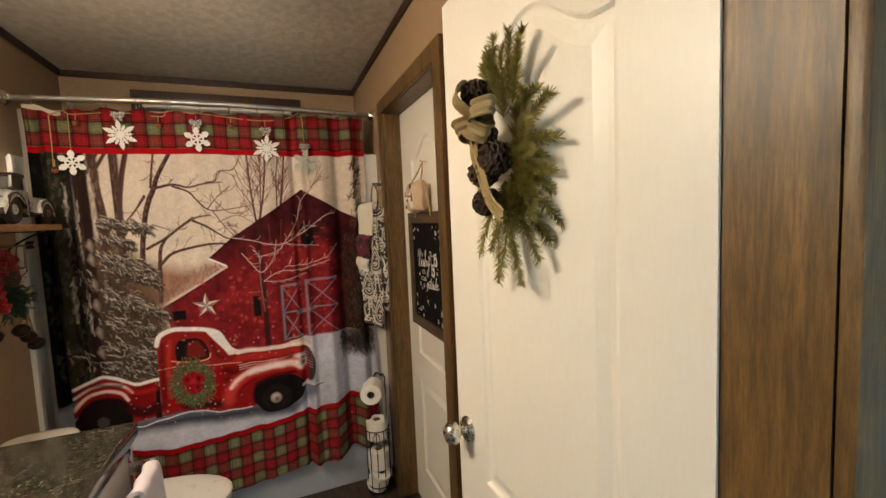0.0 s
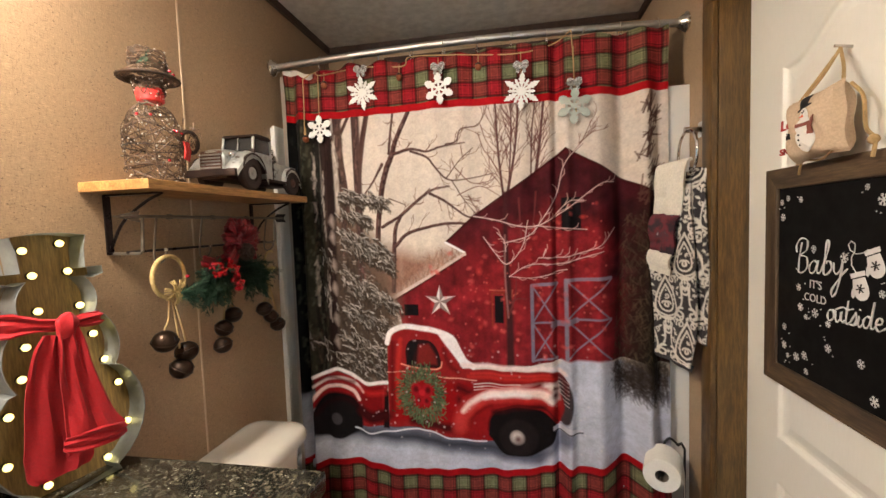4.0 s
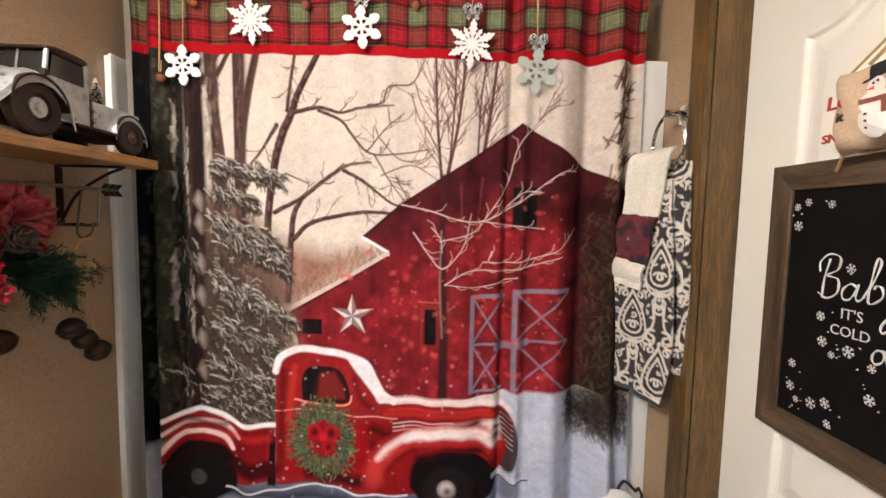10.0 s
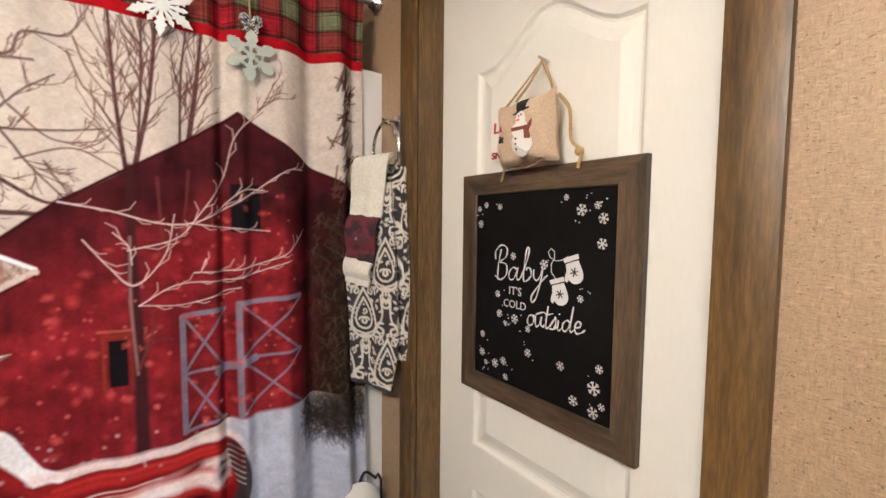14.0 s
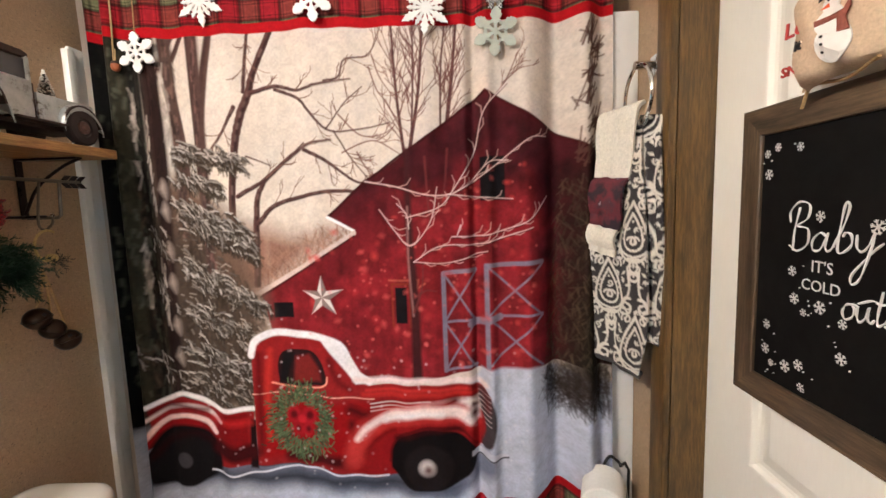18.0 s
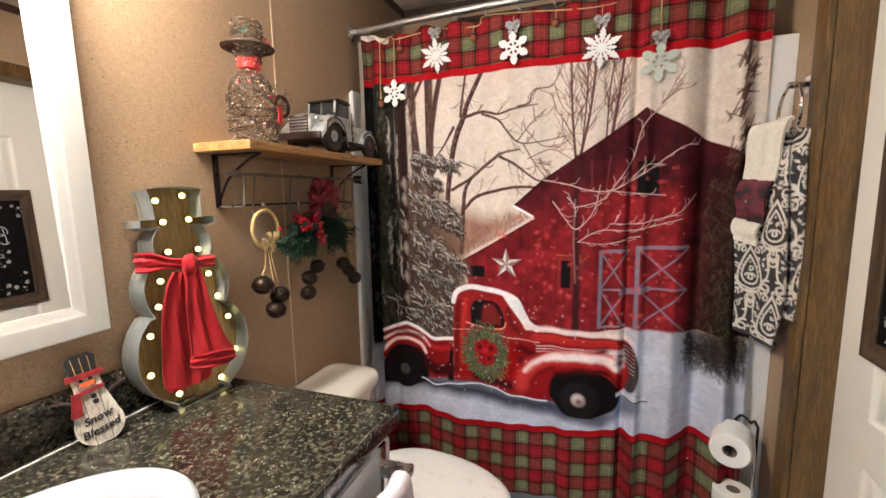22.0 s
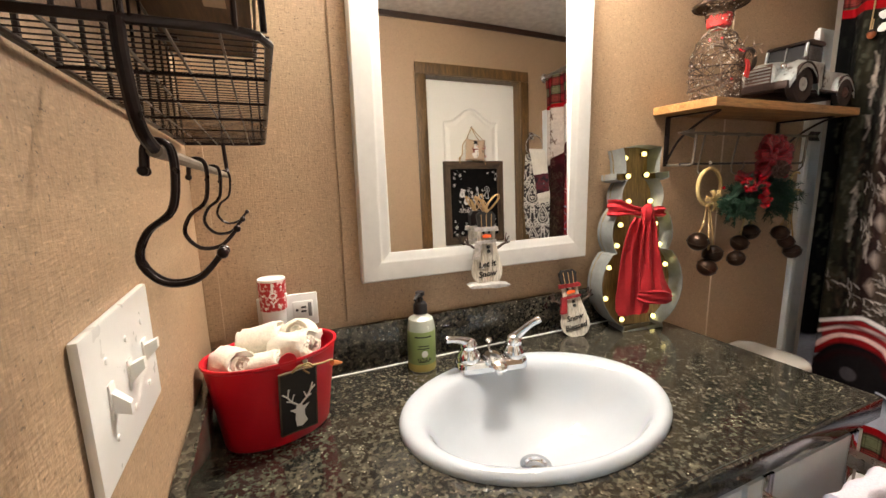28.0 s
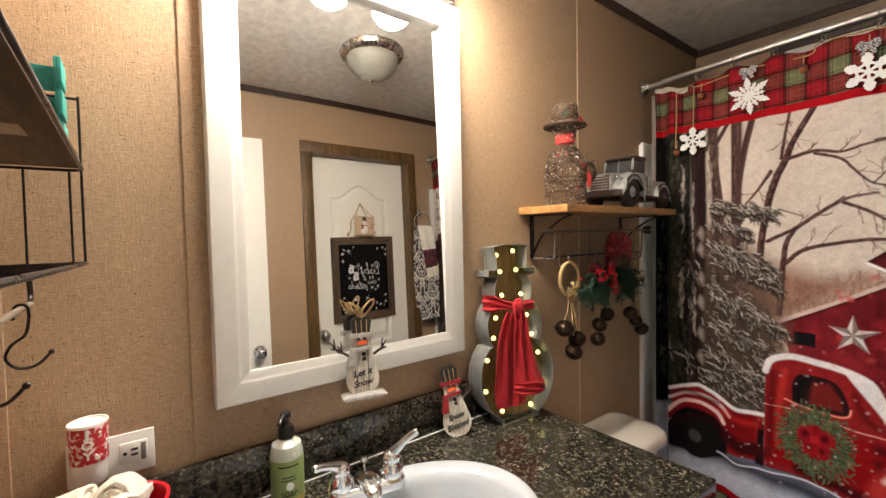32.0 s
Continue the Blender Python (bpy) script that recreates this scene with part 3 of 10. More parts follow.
class Print:
    """A small painter: shapes laid on a field of colour, with soft edges."""

    def __init__(self, x, z, step):
        self.x, self.z, self.step = x, z, step
        self.c = np.zeros((*x.shape, 3))
        self.rng = np.random.default_rng(7)

    def lay(self, mask, colour, where=None):
        c = np.array(colour) if not callable(colour) else colour(self.x[where], self.z[where])
        t = np.clip(mask, 0, 1)[..., None]
        self.c[where] = self.c[where] * (1 - t) + c * t

    def window(self, x0, x1, z0, z1):
        i = np.searchsorted(self.z[:, 0], [z0, z1])
        j = np.searchsorted(self.x[0], [x0, x1])
        return slice(max(i[0] - 1, 0), i[1] + 1), slice(max(j[0] - 1, 0), j[1] + 1)

    def poly(self, points, colour, soft=1.0, alpha=1.0, grow=0.0):
        p = np.array(points)
        pad = 0.004 + grow + soft * self.step
        w = self.window(p[:, 0].min() - pad, p[:, 0].max() + pad, p[:, 1].min() - pad, p[:, 1].max() + pad)
        x, z = self.x[w], self.z[w]
        if not x.size:
            return
        inside, near = np.zeros(x.shape, bool), np.full(x.shape, 9.0)
        for (ax, az), (bx, bz) in zip(p, np.roll(p, -1, 0)):
            dx, dz = bx - ax, bz - az
            t = np.clip(((x - ax) * dx + (z - az) * dz) / (dx * dx + dz * dz + 1e-12), 0, 1)
            near = np.minimum(near, np.hypot(x - ax - t * dx, z - az - t * dz))
            cross = ((az > z) != (bz > z)) & (x < (bx - ax) * (z - az) / (bz - az + 1e-12) + ax)
            inside ^= cross
        d = np.where(inside, -near, near) - grow
        self.lay(alpha * (0.5 - d / (soft * self.step * 2)), colour, w)

    def line(self, points, width, colour, soft=1.0, alpha=1.0, taper=None):
        p = np.array(points, float)
        ws = np.linspace(width, width if taper is None else taper, len(p))
        pad = max(ws.max(), 0.003) + soft * self.step + 0.002
        w = self.window(p[:, 0].min() - pad, p[:, 0].max() + pad, p[:, 1].min() - pad, p[:, 1].max() + pad)
        x, z = self.x[w], self.z[w]
        if not x.size:
            return
        best = np.full(x.shape, 9.0)
        for k in range(len(p) - 1):
            (ax, az), (bx, bz) = p[k], p[k + 1]
            dx, dz = bx - ax, bz - az
            t = np.clip(((x - ax) * dx + (z - az) * dz) / (dx * dx + dz * dz + 1e-12), 0, 1)
            best = np.minimum(best, np.hypot(x - ax - t * dx, z - az - t * dz) - (ws[k] + (ws[k + 1] - ws[k]) * t) / 2)
        self.lay(alpha * (0.5 - best / (soft * self.step * 2)), colour, w)

    def spot(self, x, z, r, colour, soft=1.0, alpha=1.0, squash=1.0):
        pad = r * max(1, squash) + soft * self.step * 2
        w = self.window(x - pad, x + pad, z - pad, z + pad)
        if self.x[w].size:
            d = np.hypot(self.x[w] - x, (self.z[w] - z) / squash) - r
            self.lay(alpha * (0.5 - d / (soft * self.step * 2)), colour, w)

    def bend(self, points, n=6):
        return [(v.x, v.z) for v in curve_through([(a, 0, b) for a, b in points], n)]



def grow_twigs(p, way, count, length, width, colour, spread=0.6, lift=0.35, fork=2):
    """Fine twigs that leave a branch on both sides and turn upward, forking once or twice."""
    r = p.rng

    def twig(x, z, ang, size, w, depth):
        pts = [(x, z)]
        for _ in range(3):
            ang += r.normal(0, 0.12) - lift * 0.25 * math.sin(ang)
            x, z = x + size / 3 * math.sin(ang), z + size / 3 * math.cos(ang)
            pts.append((x, z))
        p.line(pts, w, colour, taper=w * 0.4)
        for _ in range(depth):
            u, v = pts[int(r.integers(1, 4))]
            twig(u, v, ang + r.choice([-1, 1]) * r.uniform(0.25, 0.6), size * r.uniform(0.4, 0.65), w * 0.7, depth - 1)

    n = len(way)
    for k in range(count):
        i = int(r.uniform(0.15, 0.98) * (n - 1))
        (ax, az), (bx, bz) = way[i], way[min(i + 1, n - 1)]
        base = math.atan2(bx - ax, bz - az)
        twig(ax, az, base + r.choice([-1, 1]) * r.uniform(0.5, 1.2) * spread, length * r.uniform(0.5, 1.1), width, fork)


def field(x, z, scale, seed):
    """Soft value noise over the print, 0..1."""
    r = np.random.default_rng(seed)
    u, v = (x - CX0) * scale, (z - CZ0) * scale
    g = r.random((int(v.max()) + 3, int(u.max()) + 3))
    i, j = v.astype(int), u.astype(int)
    a, b = v - i, u - j
    a, b = a * a * (3 - 2 * a), b * b * (3 - 2 * b)
    return (g[i, j] * (1 - a) + g[i + 1, j] * a) * (1 - b) + (g[i, j + 1] * (1 - a) + g[i + 1, j + 1] * a) * b


def plaid(x, z, z_top):
    """Red and green tartan."""
    s = 0.0525
    u, v = (x + 0.448) / s, (z_top - z) / s
    cu, cv = (np.floor(u) % 2), (np.floor(v) % 2)
    fu, fv = u % 1, v % 1
    red, brick, green, wine = (np.array(lin(*c)) for c in ((142, 32, 42), (124, 58, 52), (112, 116, 88), (94, 18, 28)))
    c = np.where(((cu == 0) & (cv == 0))[..., None], green, np.where(((cu == 1) & (cv == 1))[..., None], red, brick))
    c = np.where(((cu == 1) & (cv == 0))[..., None], brick * 0.95, c)
    for f, other in ((fu, cu), (fv, cv)):
        for at, wide, dark in ((0.2, 0.02, 0.55), (0.8, 0.02, 0.55), (0.0, 0.1, 0.62), (1.0, 0.1, 0.62), (0.0, 0.05, 0.7), (1.0, 0.05, 0.7), (0.3, 0.012, 1.25), (0.7, 0.012, 1.25)):
            c = np.where((np.abs(f - at) < wide)[..., None], c * dark, c)
    return c * (0.9 + 0.2 * field(x, z, 160, 5))[..., None]


def winter_print(x, z, step):
    p = Print(x, z, step)
    r = p.rng
    n_low, n_mid, n_fine = field(x, z, 9, 1), field(x, z, 34, 2), field(x, z, 130, 3)
    cream, tan = np.array(lin(200, 188, 177)), np.array(lin(190, 170, 156))
    BARK, BARK2, TWIG = lin(72, 50, 46), lin(96, 72, 66), lin(112, 82, 72)
    SNOW = lin(226, 222, 222)
    p.c[:] = cream * (0.95 + 0.08 * n_low)[..., None]
    haze = np.clip((1.36 - z) / 0.2, 0, 1)[..., None] * np.clip((0.35 - x) / 0.3, 0, 1)[..., None]
    p.c = p.c * (1 - 0.5 * haze) + tan * 0.5 * haze
    # far scrub along the roof line
    p.poly([(-0.1, 1.1), (0.02, 1.15), (0.2, 1.27), (0.18, 1.3), (0.06, 1.29), (-0.02, 1.32), (-0.1, 1.3)], lin(140, 106, 92), soft=14, alpha=0.75)
    for _ in range(560):
        u = r.uniform(-0.1, 0.24)
        v = 1.16 + 0.42 * max(0, u) + r.uniform(-0.03, 0.06)
        p.line([(u, v), (u + r.normal(0, 0.016), v + r.uniform(0.008, 0.032))], r.uniform(0.0016, 0.004), tuple(np.array(lin(138, 104, 88)) * r.uniform(0.6, 1.5)), alpha=0.45)
    # faint far trees
    for _ in range(26):
        u = r.uniform(-0.3, 0.5)
        p.line([(u, 1.2), (u + r.normal(0, 0.01), 1.82)], r.uniform(0.004, 0.012), lin(206, 186, 172), alpha=0.14, soft=4)
    # tall trunks behind the pines
    for pts, w in (([(-0.243, 1.83), (-0.235, 1.68), (-0.215, 1.5), (-0.21, 1.2)], 0.026), ([(-0.163, 1.83), (-0.162, 1.68), (-0.161, 1.5), (-0.166, 1.2)], 0.03),
                   ([(-0.113, 1.83), (-0.14, 1.7), (-0.166, 1.5)], 0.02), ([(-0.224, 1.76), (-0.2, 1.8), (-0.178, 1.83)], 0.014), ([(-0.3, 1.83), (-0.29, 1.5), (-0.3, 1.1)], 0.034), ([(-0.27, 1.7), (-0.24, 1.78), (-0.21, 1.83)], 0.012)):
        p.line(p.bend(pts), w, BARK, soft=1.5)
        p.line(p.bend([(a + w * 0.25, b) for a, b in pts]), w * 0.3, BARK2, soft=2, alpha=0.6)
    # the large bare tree
    for pts, w, t in (([(0.051, 1.83), (-0.005, 1.722), (-0.023, 1.666), (-0.05, 1.594), (-0.07, 1.504), (-0.088, 1.364), (-0.09, 1.2)], 0.02, 0.034),
                      ([(-0.06, 1.628), (-0.094, 1.575), (-0.134, 1.524)], 0.014, 0.006), ([(-0.013, 1.83), (-0.027, 1.74), (-0.035, 1.667)], 0.009, 0.012),
                      ([(-0.018, 1.665), (0.049, 1.68), (0.112, 1.667), (0.175, 1.682), (0.251, 1.69)], 0.015, 0.004), ([(0.048, 1.672), (0.11, 1.645), (0.147, 1.599), (0.18, 1.564), (0.229, 1.556), (0.349, 1.574)], 0.011, 0.003),
                      ([(0.183, 1.688), (0.222, 1.697), (0.239, 1.737), (0.298, 1.75), (0.328, 1.79)], 0.007, 0.002), ([(-0.036, 1.15), (-0.024, 1.361), (-0.005, 1.423), (0.031, 1.459), (0.118, 1.521), (0.19, 1.537)], 0.02, 0.006),
                      ([(-0.068, 1.394), (0.0, 1.436), (0.06, 1.485), (0.118, 1.53)], 0.015, 0.005), ([(0.118, 1.512), (0.165, 1.487), (0.208, 1.455), (0.253, 1.423), (0.3, 1.415)], 0.013, 0.006),
                      ([(-0.022, 1.321), (0.024, 1.366), (0.109, 1.389), (0.19, 1.4), (0.267, 1.39), (0.31, 1.345)], 0.016, 0.01), ([(0.18, 1.564), (0.23, 1.625), (0.28, 1.67)], 0.004, 0.002),
                      ([(0.2, 1.558), (0.24, 1.49), (0.285, 1.43)], 0.004, 0.002), ([(-0.04, 1.5), (0.02, 1.475)], 0.005, 0.002), ([(0.03, 1.365), (0.07, 1.385)], 0.006, 0.004)):
        way = p.bend(pts, 8)
        p.line([(a + r.normal(0, 0.0005), b + r.normal(0, 0.0005)) for a, b in way], w * 0.8, lin(92, 62, 58), taper=t * 0.7, soft=1.0)
        p.line([(a + w * 0.12, b - w * 0.16) for a, b in way], w * 0.45, lin(56, 36, 36), taper=t * 0.4, soft=1.5, alpha=0.8)
        for i in range(2, len(way) - 1, 3):
            p.line([way[i - 1], way[i]], w * r.uniform(0.1, 0.3), lin(150, 124, 116), soft=2, alpha=r.uniform(0.0, 0.45))
        if w < 0.017 and len(pts) > 2:
            grow_twigs(p, way, 5, 0.05, 0.0024, TWIG, 0.7)
    # slim trees with many twigs behind the barn
    for pts, w in (([(0.365, 1.83), (0.372, 1.65), (0.387, 1.48)], 0.006), ([(0.448, 1.83), (0.43, 1.65), (0.397, 1.48)], 0.007), ([(0.42, 1.83), (0.418, 1.7), (0.405, 1.5)], 0.004), ([(0.534, 1.83), (0.52, 1.7), (0.512, 1.639), (0.497, 1.53)], 0.008), ([(0.505, 1.83), (0.49, 1.7), (0.483, 1.5)], 0.004)):
        stem = p.bend(pts, 8)
        p.line(stem, w * 0.9, lin(84, 52, 52), taper=w * 1.5, soft=1.0)
        grow_twigs(p, stem[::-1], 15, 0.085, 0.0026, lin(104, 68, 64), 0.5, 0.6)
    for pts in ([(0.31, 1.75), (0.33, 1.69), (0.37, 1.63)], [(0.3, 1.72), (0.32, 1.66), (0.345, 1.625), (0.382, 1.55)], [(0.22, 1.5), (0.3, 1.53), (0.36, 1.5), (0.385, 1.48)], [(0.215, 1.6), (0.27, 1.545), (0.33, 1.545), (0.36, 1.56)], [(0.26, 1.5), (0.28, 1.46), (0.31, 1.43)], [(0.63, 1.63), (0.66, 1.67), (0.69, 1.735)], [(0.65, 1.66), (0.7, 1.7)]):
        p.line(p.bend(pts), 0.0038, lin(112, 76, 70), taper=0.0018)
        grow_twigs(p, p.bend(pts), 4, 0.04, 0.002, lin(120, 84, 76), 0.6)
    # barn
    barn = [(0.602, 1.643), (0.787, 1.535), (0.842, 1.505), (0.94, 1.45), (0.94, 0.9), (0.72, 0.9), (0.58, 0.895), (0.477, 0.874), (0.3, 0.86), (0.0, 0.95), (-0.01, 1.02), (-0.03, 1.125), (0.007, 1.15), (0.239, 1.288), (0.17, 1.329), (0.276, 1.422), (0.36, 1.474), (0.462, 1.543)]
    red, wine = np.array(lin(134, 36, 43)), np.array(lin(70, 22, 29))
    planks = 0.9 + 0.3 * (field(x, z, 18, 9) - 0.5) + 0.035 * np.sin(x * 2 * np.pi / 0.026 + 2 * n_low) + 0.7 * (n_mid - 0.5) * (0.4 + n_low) + 0.14 * (n_fine - 0.5) + 0.25 * (n_low - 0.5)
    # wine right of x 0.72 puts the curtain fold's shade into the print
    shade = np.clip((z - 1.34 + 0.5 * np.abs(x - 0.6)) / 0.22, 0, 1) * 0.9 + np.clip((x - 0.72) / 0.1, 0, 1) * 0.9 + 0.5 * np.clip((n_low - 0.55) / 0.3, 0, 1)
    barn_colour = (red * (1 - np.clip(shade, 0, 1))[..., None] + wine * np.clip(shade, 0, 1)[..., None]) * planks[..., None]
    p.poly(barn, lambda a, b: barn_colour[np.searchsorted(p.z[:, 0], b[:, 0])[:, None], np.searchsorted(p.x[0], a[0])[None]])
    p.line([(0.602, 1.643), (0.462, 1.543), (0.276, 1.422), (0.17, 1.329)], 0.007, lin(60, 12, 16))
    p.line([(0.602, 1.643), (0.842, 1.505), (0.9, 1.47)], 0.007, lin(66, 14, 18))
    p.line([(0.17, 1.329), (0.239, 1.29)], 0.008, SNOW)
    p.line([(0.239, 1.284), (0.1, 1.2), (-0.044, 1.12), (-0.09, 1.07)], 0.013, lin(196, 176, 166))
    p.line([(0.239, 1.276), (0.1, 1.192), (-0.03, 1.115)], 0.005, lin(70, 16, 20))
    for u0, v0, u1, v1 in ((0.586, 1.36, 0.65, 1.475), (0.0, 1.053, 0.056, 1.096), (0.345, 1.03, 0.377, 1.13)):
        p.poly([(u0, v0), (u1, v0), (u1, v1), (u0, v1)], lin(22, 16, 20))
    p.line([(0.336, 1.02), (0.336, 1.14), (0.386, 1.14), (0.386, 1.02)], 0.006, lin(128, 52, 36))
    p.line([(0.328, 1.15), (0.41, 1.15), (0.405, 1.125), (0.428, 1.14)], 0.006, lin(166, 92, 74), alpha=0.7)
    GREY = lin(124, 116, 130)
    for u0, v0, u1, v1 in ((0.479, 0.892, 0.566, 1.166), (0.596, 0.905, 0.747, 1.186)):
        vm = (v0 + v1) / 2 + 0.0
        p.line([(u0, v0), (u0, v1), (u1, v1 + 0.006)], 0.012, GREY)
        p.line([(u0, vm), (u1, vm + 0.004)], 0.007, GREY)
        if u1 < 0.6:
            p.line([(u0, v0), (u1, v0 + 0.01)], 0.008, GREY)
        for a, b in ((v0, vm), (vm, v1)):
            p.line([(u0, a), (u1, b)], 0.0055, GREY)
            p.line([(u0, b), (u1, a)], 0.0055, GREY)
    p.line([(0.552, 1.02), (0.63, 1.045)], 0.02, GREY, alpha=0.8)
    # paler red blots of blown snow
    for _ in range(70):
        u, v = r.uniform(0.1, 0.72), r.uniform(0.92, 1.5)
        if v < 1.2 + 0.5 * u:
            p.spot(u, v, r.uniform(0.003, 0.011), lin(192, 74, 68), soft=2.5, alpha=r.uniform(0.12, 0.5), squash=r.uniform(0.6, 1.4))
    for _ in range(46):
        u, v = r.uniform(0.12, 0.74), r.uniform(0.9, 1.46)
        if v < 1.16 + 0.5 * u:
            a, g = r.uniform(0, 3.14), r.uniform(0.006, 0.013)
            p.poly([(u + g * q * math.cos(a + w), v + g * q * math.sin(a + w)) for w, q in ((0, 1.0), (0.9, 0.6), (1.8, 0.7), (3.0, 0.9), (4.1, 0.55), (5.2, 0.7))], lin(196, 92, 86), soft=2.5, alpha=r.uniform(0.25, 0.75))
    # the slim trunk in front of the barn
    p.line(p.bend([(0.392, 1.5), (0.39, 1.3), (0.398, 1.1), (0.398, 0.87)]), 0.014, lin(66, 30, 32), taper=0.027, soft=2.5)
    p.line(p.bend([(0.388, 1.35), (0.386, 1.2), (0.394, 1.05)]), 0.003, lin(186, 150, 144), soft=2, alpha=0.6)
    for pts in ([(0.396, 1.06), (0.42, 1.13), (0.425, 1.2)], [(0.398, 1.1), (0.43, 1.12), (0.46, 1.118)], [(0.44, 1.48), (0.445, 1.36), (0.45, 1.3)], [(0.5, 1.5), (0.49, 1.4), (0.47, 1.34)]):
        p.line(p.bend(pts), 0.006, lin(104, 50, 50), taper=0.002, soft=1.5)
    # star
    for k in range(5):
        a, b, c = (radians(90 + 72 * k + d) for d in (0, 36, -36))
        tip, left, right = ((0.143 + rr * math.cos(q), 1.11 + rr * math.sin(q)) for rr, q in ((0.06, a), (0.022, b), (0.022, c)))
        p.poly([(0.143, 1.11), left, tip], lin(206, 200, 194))
        p.poly([(0.143, 1.11), tip, right], lin(128, 116, 112))
    # snowy boughs in front of the barn
    for pts, w in (([(0.276, 1.422), (0.358, 1.405), (0.437, 1.381), (0.501, 1.38), (0.556, 1.405), (0.623, 1.449), (0.713, 1.515), (0.763, 1.524)], 0.008), ([(0.384, 1.321), (0.472, 1.346), (0.515, 1.394), (0.571, 1.487), (0.598, 1.591), (0.66, 1.66)], 0.006),
                   ([(0.506, 1.265), (0.583, 1.266), (0.65, 1.282), (0.715, 1.307), (0.765, 1.366)], 0.006), ([(0.4, 1.2), (0.47, 1.24), (0.569, 1.242), (0.623, 1.255), (0.722, 1.285)], 0.006),
                   ([(0.31, 1.345), (0.353, 1.285), (0.395, 1.245), (0.45, 1.31), (0.47, 1.4)], 0.006), ([(0.5, 1.38), (0.58, 1.37), (0.67, 1.362)], 0.005), ([(0.56, 1.41), (0.61, 1.46), (0.66, 1.463)], 0.004),
                   ([(0.39, 1.29), (0.385, 1.33), (0.36, 1.36)], 0.004), ([(0.52, 1.266), (0.53, 1.295)], 0.004), ([(0.4, 1.2), (0.5, 1.195), (0.6, 1.225)], 0.004)):
        p.line(p.bend([(a, b - 0.003) for a, b in pts]), w * 0.5, lin(70, 26, 30), taper=0.002)
        way = p.bend(pts, 10)
        p.line(way, w * 0.34, lin(222, 202, 196), taper=0.0016, alpha=0.95)
        for i in range(3, len(way) - 2, 4):
            (ax, az), (bx, bz) = way[i], way[i + 1]
            t = math.atan2(bz - az, bx - ax) + r.choice([-1, 1]) * r.uniform(0.25, 0.6)
            g = r.uniform(0.015, 0.045)
            p.line([(ax, az), (ax + g * 0.6 * math.cos(t), az + g * 0.6 * math.sin(t)), (ax + g * math.cos(t + 0.3), az + g * math.sin(t + 0.3))], 0.002, lin(204, 176, 168), taper=0.001, alpha=0.85)
    # snow field
    ground = np.array(lin(188, 190, 203)) * (0.82 + 0.2 * n_low + 0.12 * (n_mid - 0.5))[..., None]
    grab = lambda f: lambda a, b: f[np.searchsorted(p.z[:, 0], b[:, 0])[:, None], np.searchsorted(p.x[0], a[0])[None]]
    p.poly([(-0.5, 0.36), (1.0, 0.36), (1.0, 0.84), (0.9, 0.86), (0.72, 0.905), (0.58, 0.897), (0.56, 0.86), (-0.1, 0.7), (-0.35, 0.78), (-0.5, 0.8)], grab(ground), soft=3)
    # dim wood between the trunks, thinning upward
    for pts, tone, al in (([(-0.34, 0.76), (0.0, 0.8), (-0.02, 1.12), (-0.06, 1.32), (-0.16, 1.42), (-0.34, 1.5)], (104, 82, 70), 0.85), ([(-0.35, 0.76), (-0.03, 0.8), (-0.06, 1.08), (-0.16, 1.25), (-0.35, 1.4)], (72, 59, 51), 0.8), ([(-0.46, 0.72), (-0.31, 0.74), (-0.29, 1.2), (-0.3, 1.83), (-0.46, 1.83)], (30, 26, 23), 0.95)):
        p.poly(pts, lin(*tone), soft=16, alpha=al)
    for _ in range(900):
        u, v = r.uniform(-0.43, -0.03), r.uniform(0.78, 1.45)
        if v < 1.5 - 1.0 * (u + 0.4):
            p.line([(u, v), (u + r.normal(0, 0.01), v - r.uniform(0.01, 0.04))], r.uniform(0.003, 0.008), tuple(np.array(lin(74, 60, 50)) * r.uniform(0.3, 1.6)), soft=2, alpha=0.5)
    # near trunks with flakes of snow on the bark
    for pts, w, tone in (([(-0.43, 1.83), (-0.425, 1.3), (-0.43, 0.75)], 0.05, (20, 17, 16)), ([(-0.365, 1.83), (-0.37, 1.3), (-0.38, 0.78)], 0.04, (52, 48, 38)), ([(-0.28, 1.83), (-0.272, 1.5), (-0.283, 1.15), (-0.29, 0.8)], 0.036, (44, 28, 26)), ([(-0.322, 1.83), (-0.325, 1.4), (-0.335, 0.8)], 0.016, (34, 28, 25)), ([(-0.235, 1.83), (-0.23, 1.55), (-0.226, 1.3)], 0.024, (84, 64, 58)), ([(-0.157, 1.83), (-0.158, 1.5), (-0.162, 1.2)], 0.026, (84, 62, 58))):
        p.line(p.bend(pts), w, lin(*tone), soft=2.5, alpha=0.92)
        for _ in range(60):
            u, v = pts[0][0] + (pts[-1][0] - pts[0][0]) * (q := r.random()) + r.normal(0, 0.25) * w, pts[0][1] + (pts[-1][1] - pts[0][1]) * q
            p.line([(u, v), (u + r.normal(0, 0.003), v - r.uniform(0.008, 0.04))], r.uniform(0.002, 0.006), tuple(np.array(lin(*tone)) * r.choice([0.4, 0.6, 1.7, 2.4])), soft=1.5, alpha=0.6)
    for v in (1.42, 1.36, 1.25, 1.16, 1.04, 0.95):
        p.poly(p.bend([(-0.29, v), (-0.275, v + 0.03), (-0.262, v + 0.01), (-0.266, v - 0.03), (-0.29, v)]), lin(150, 136, 128), soft=2.5, alpha=0.6)
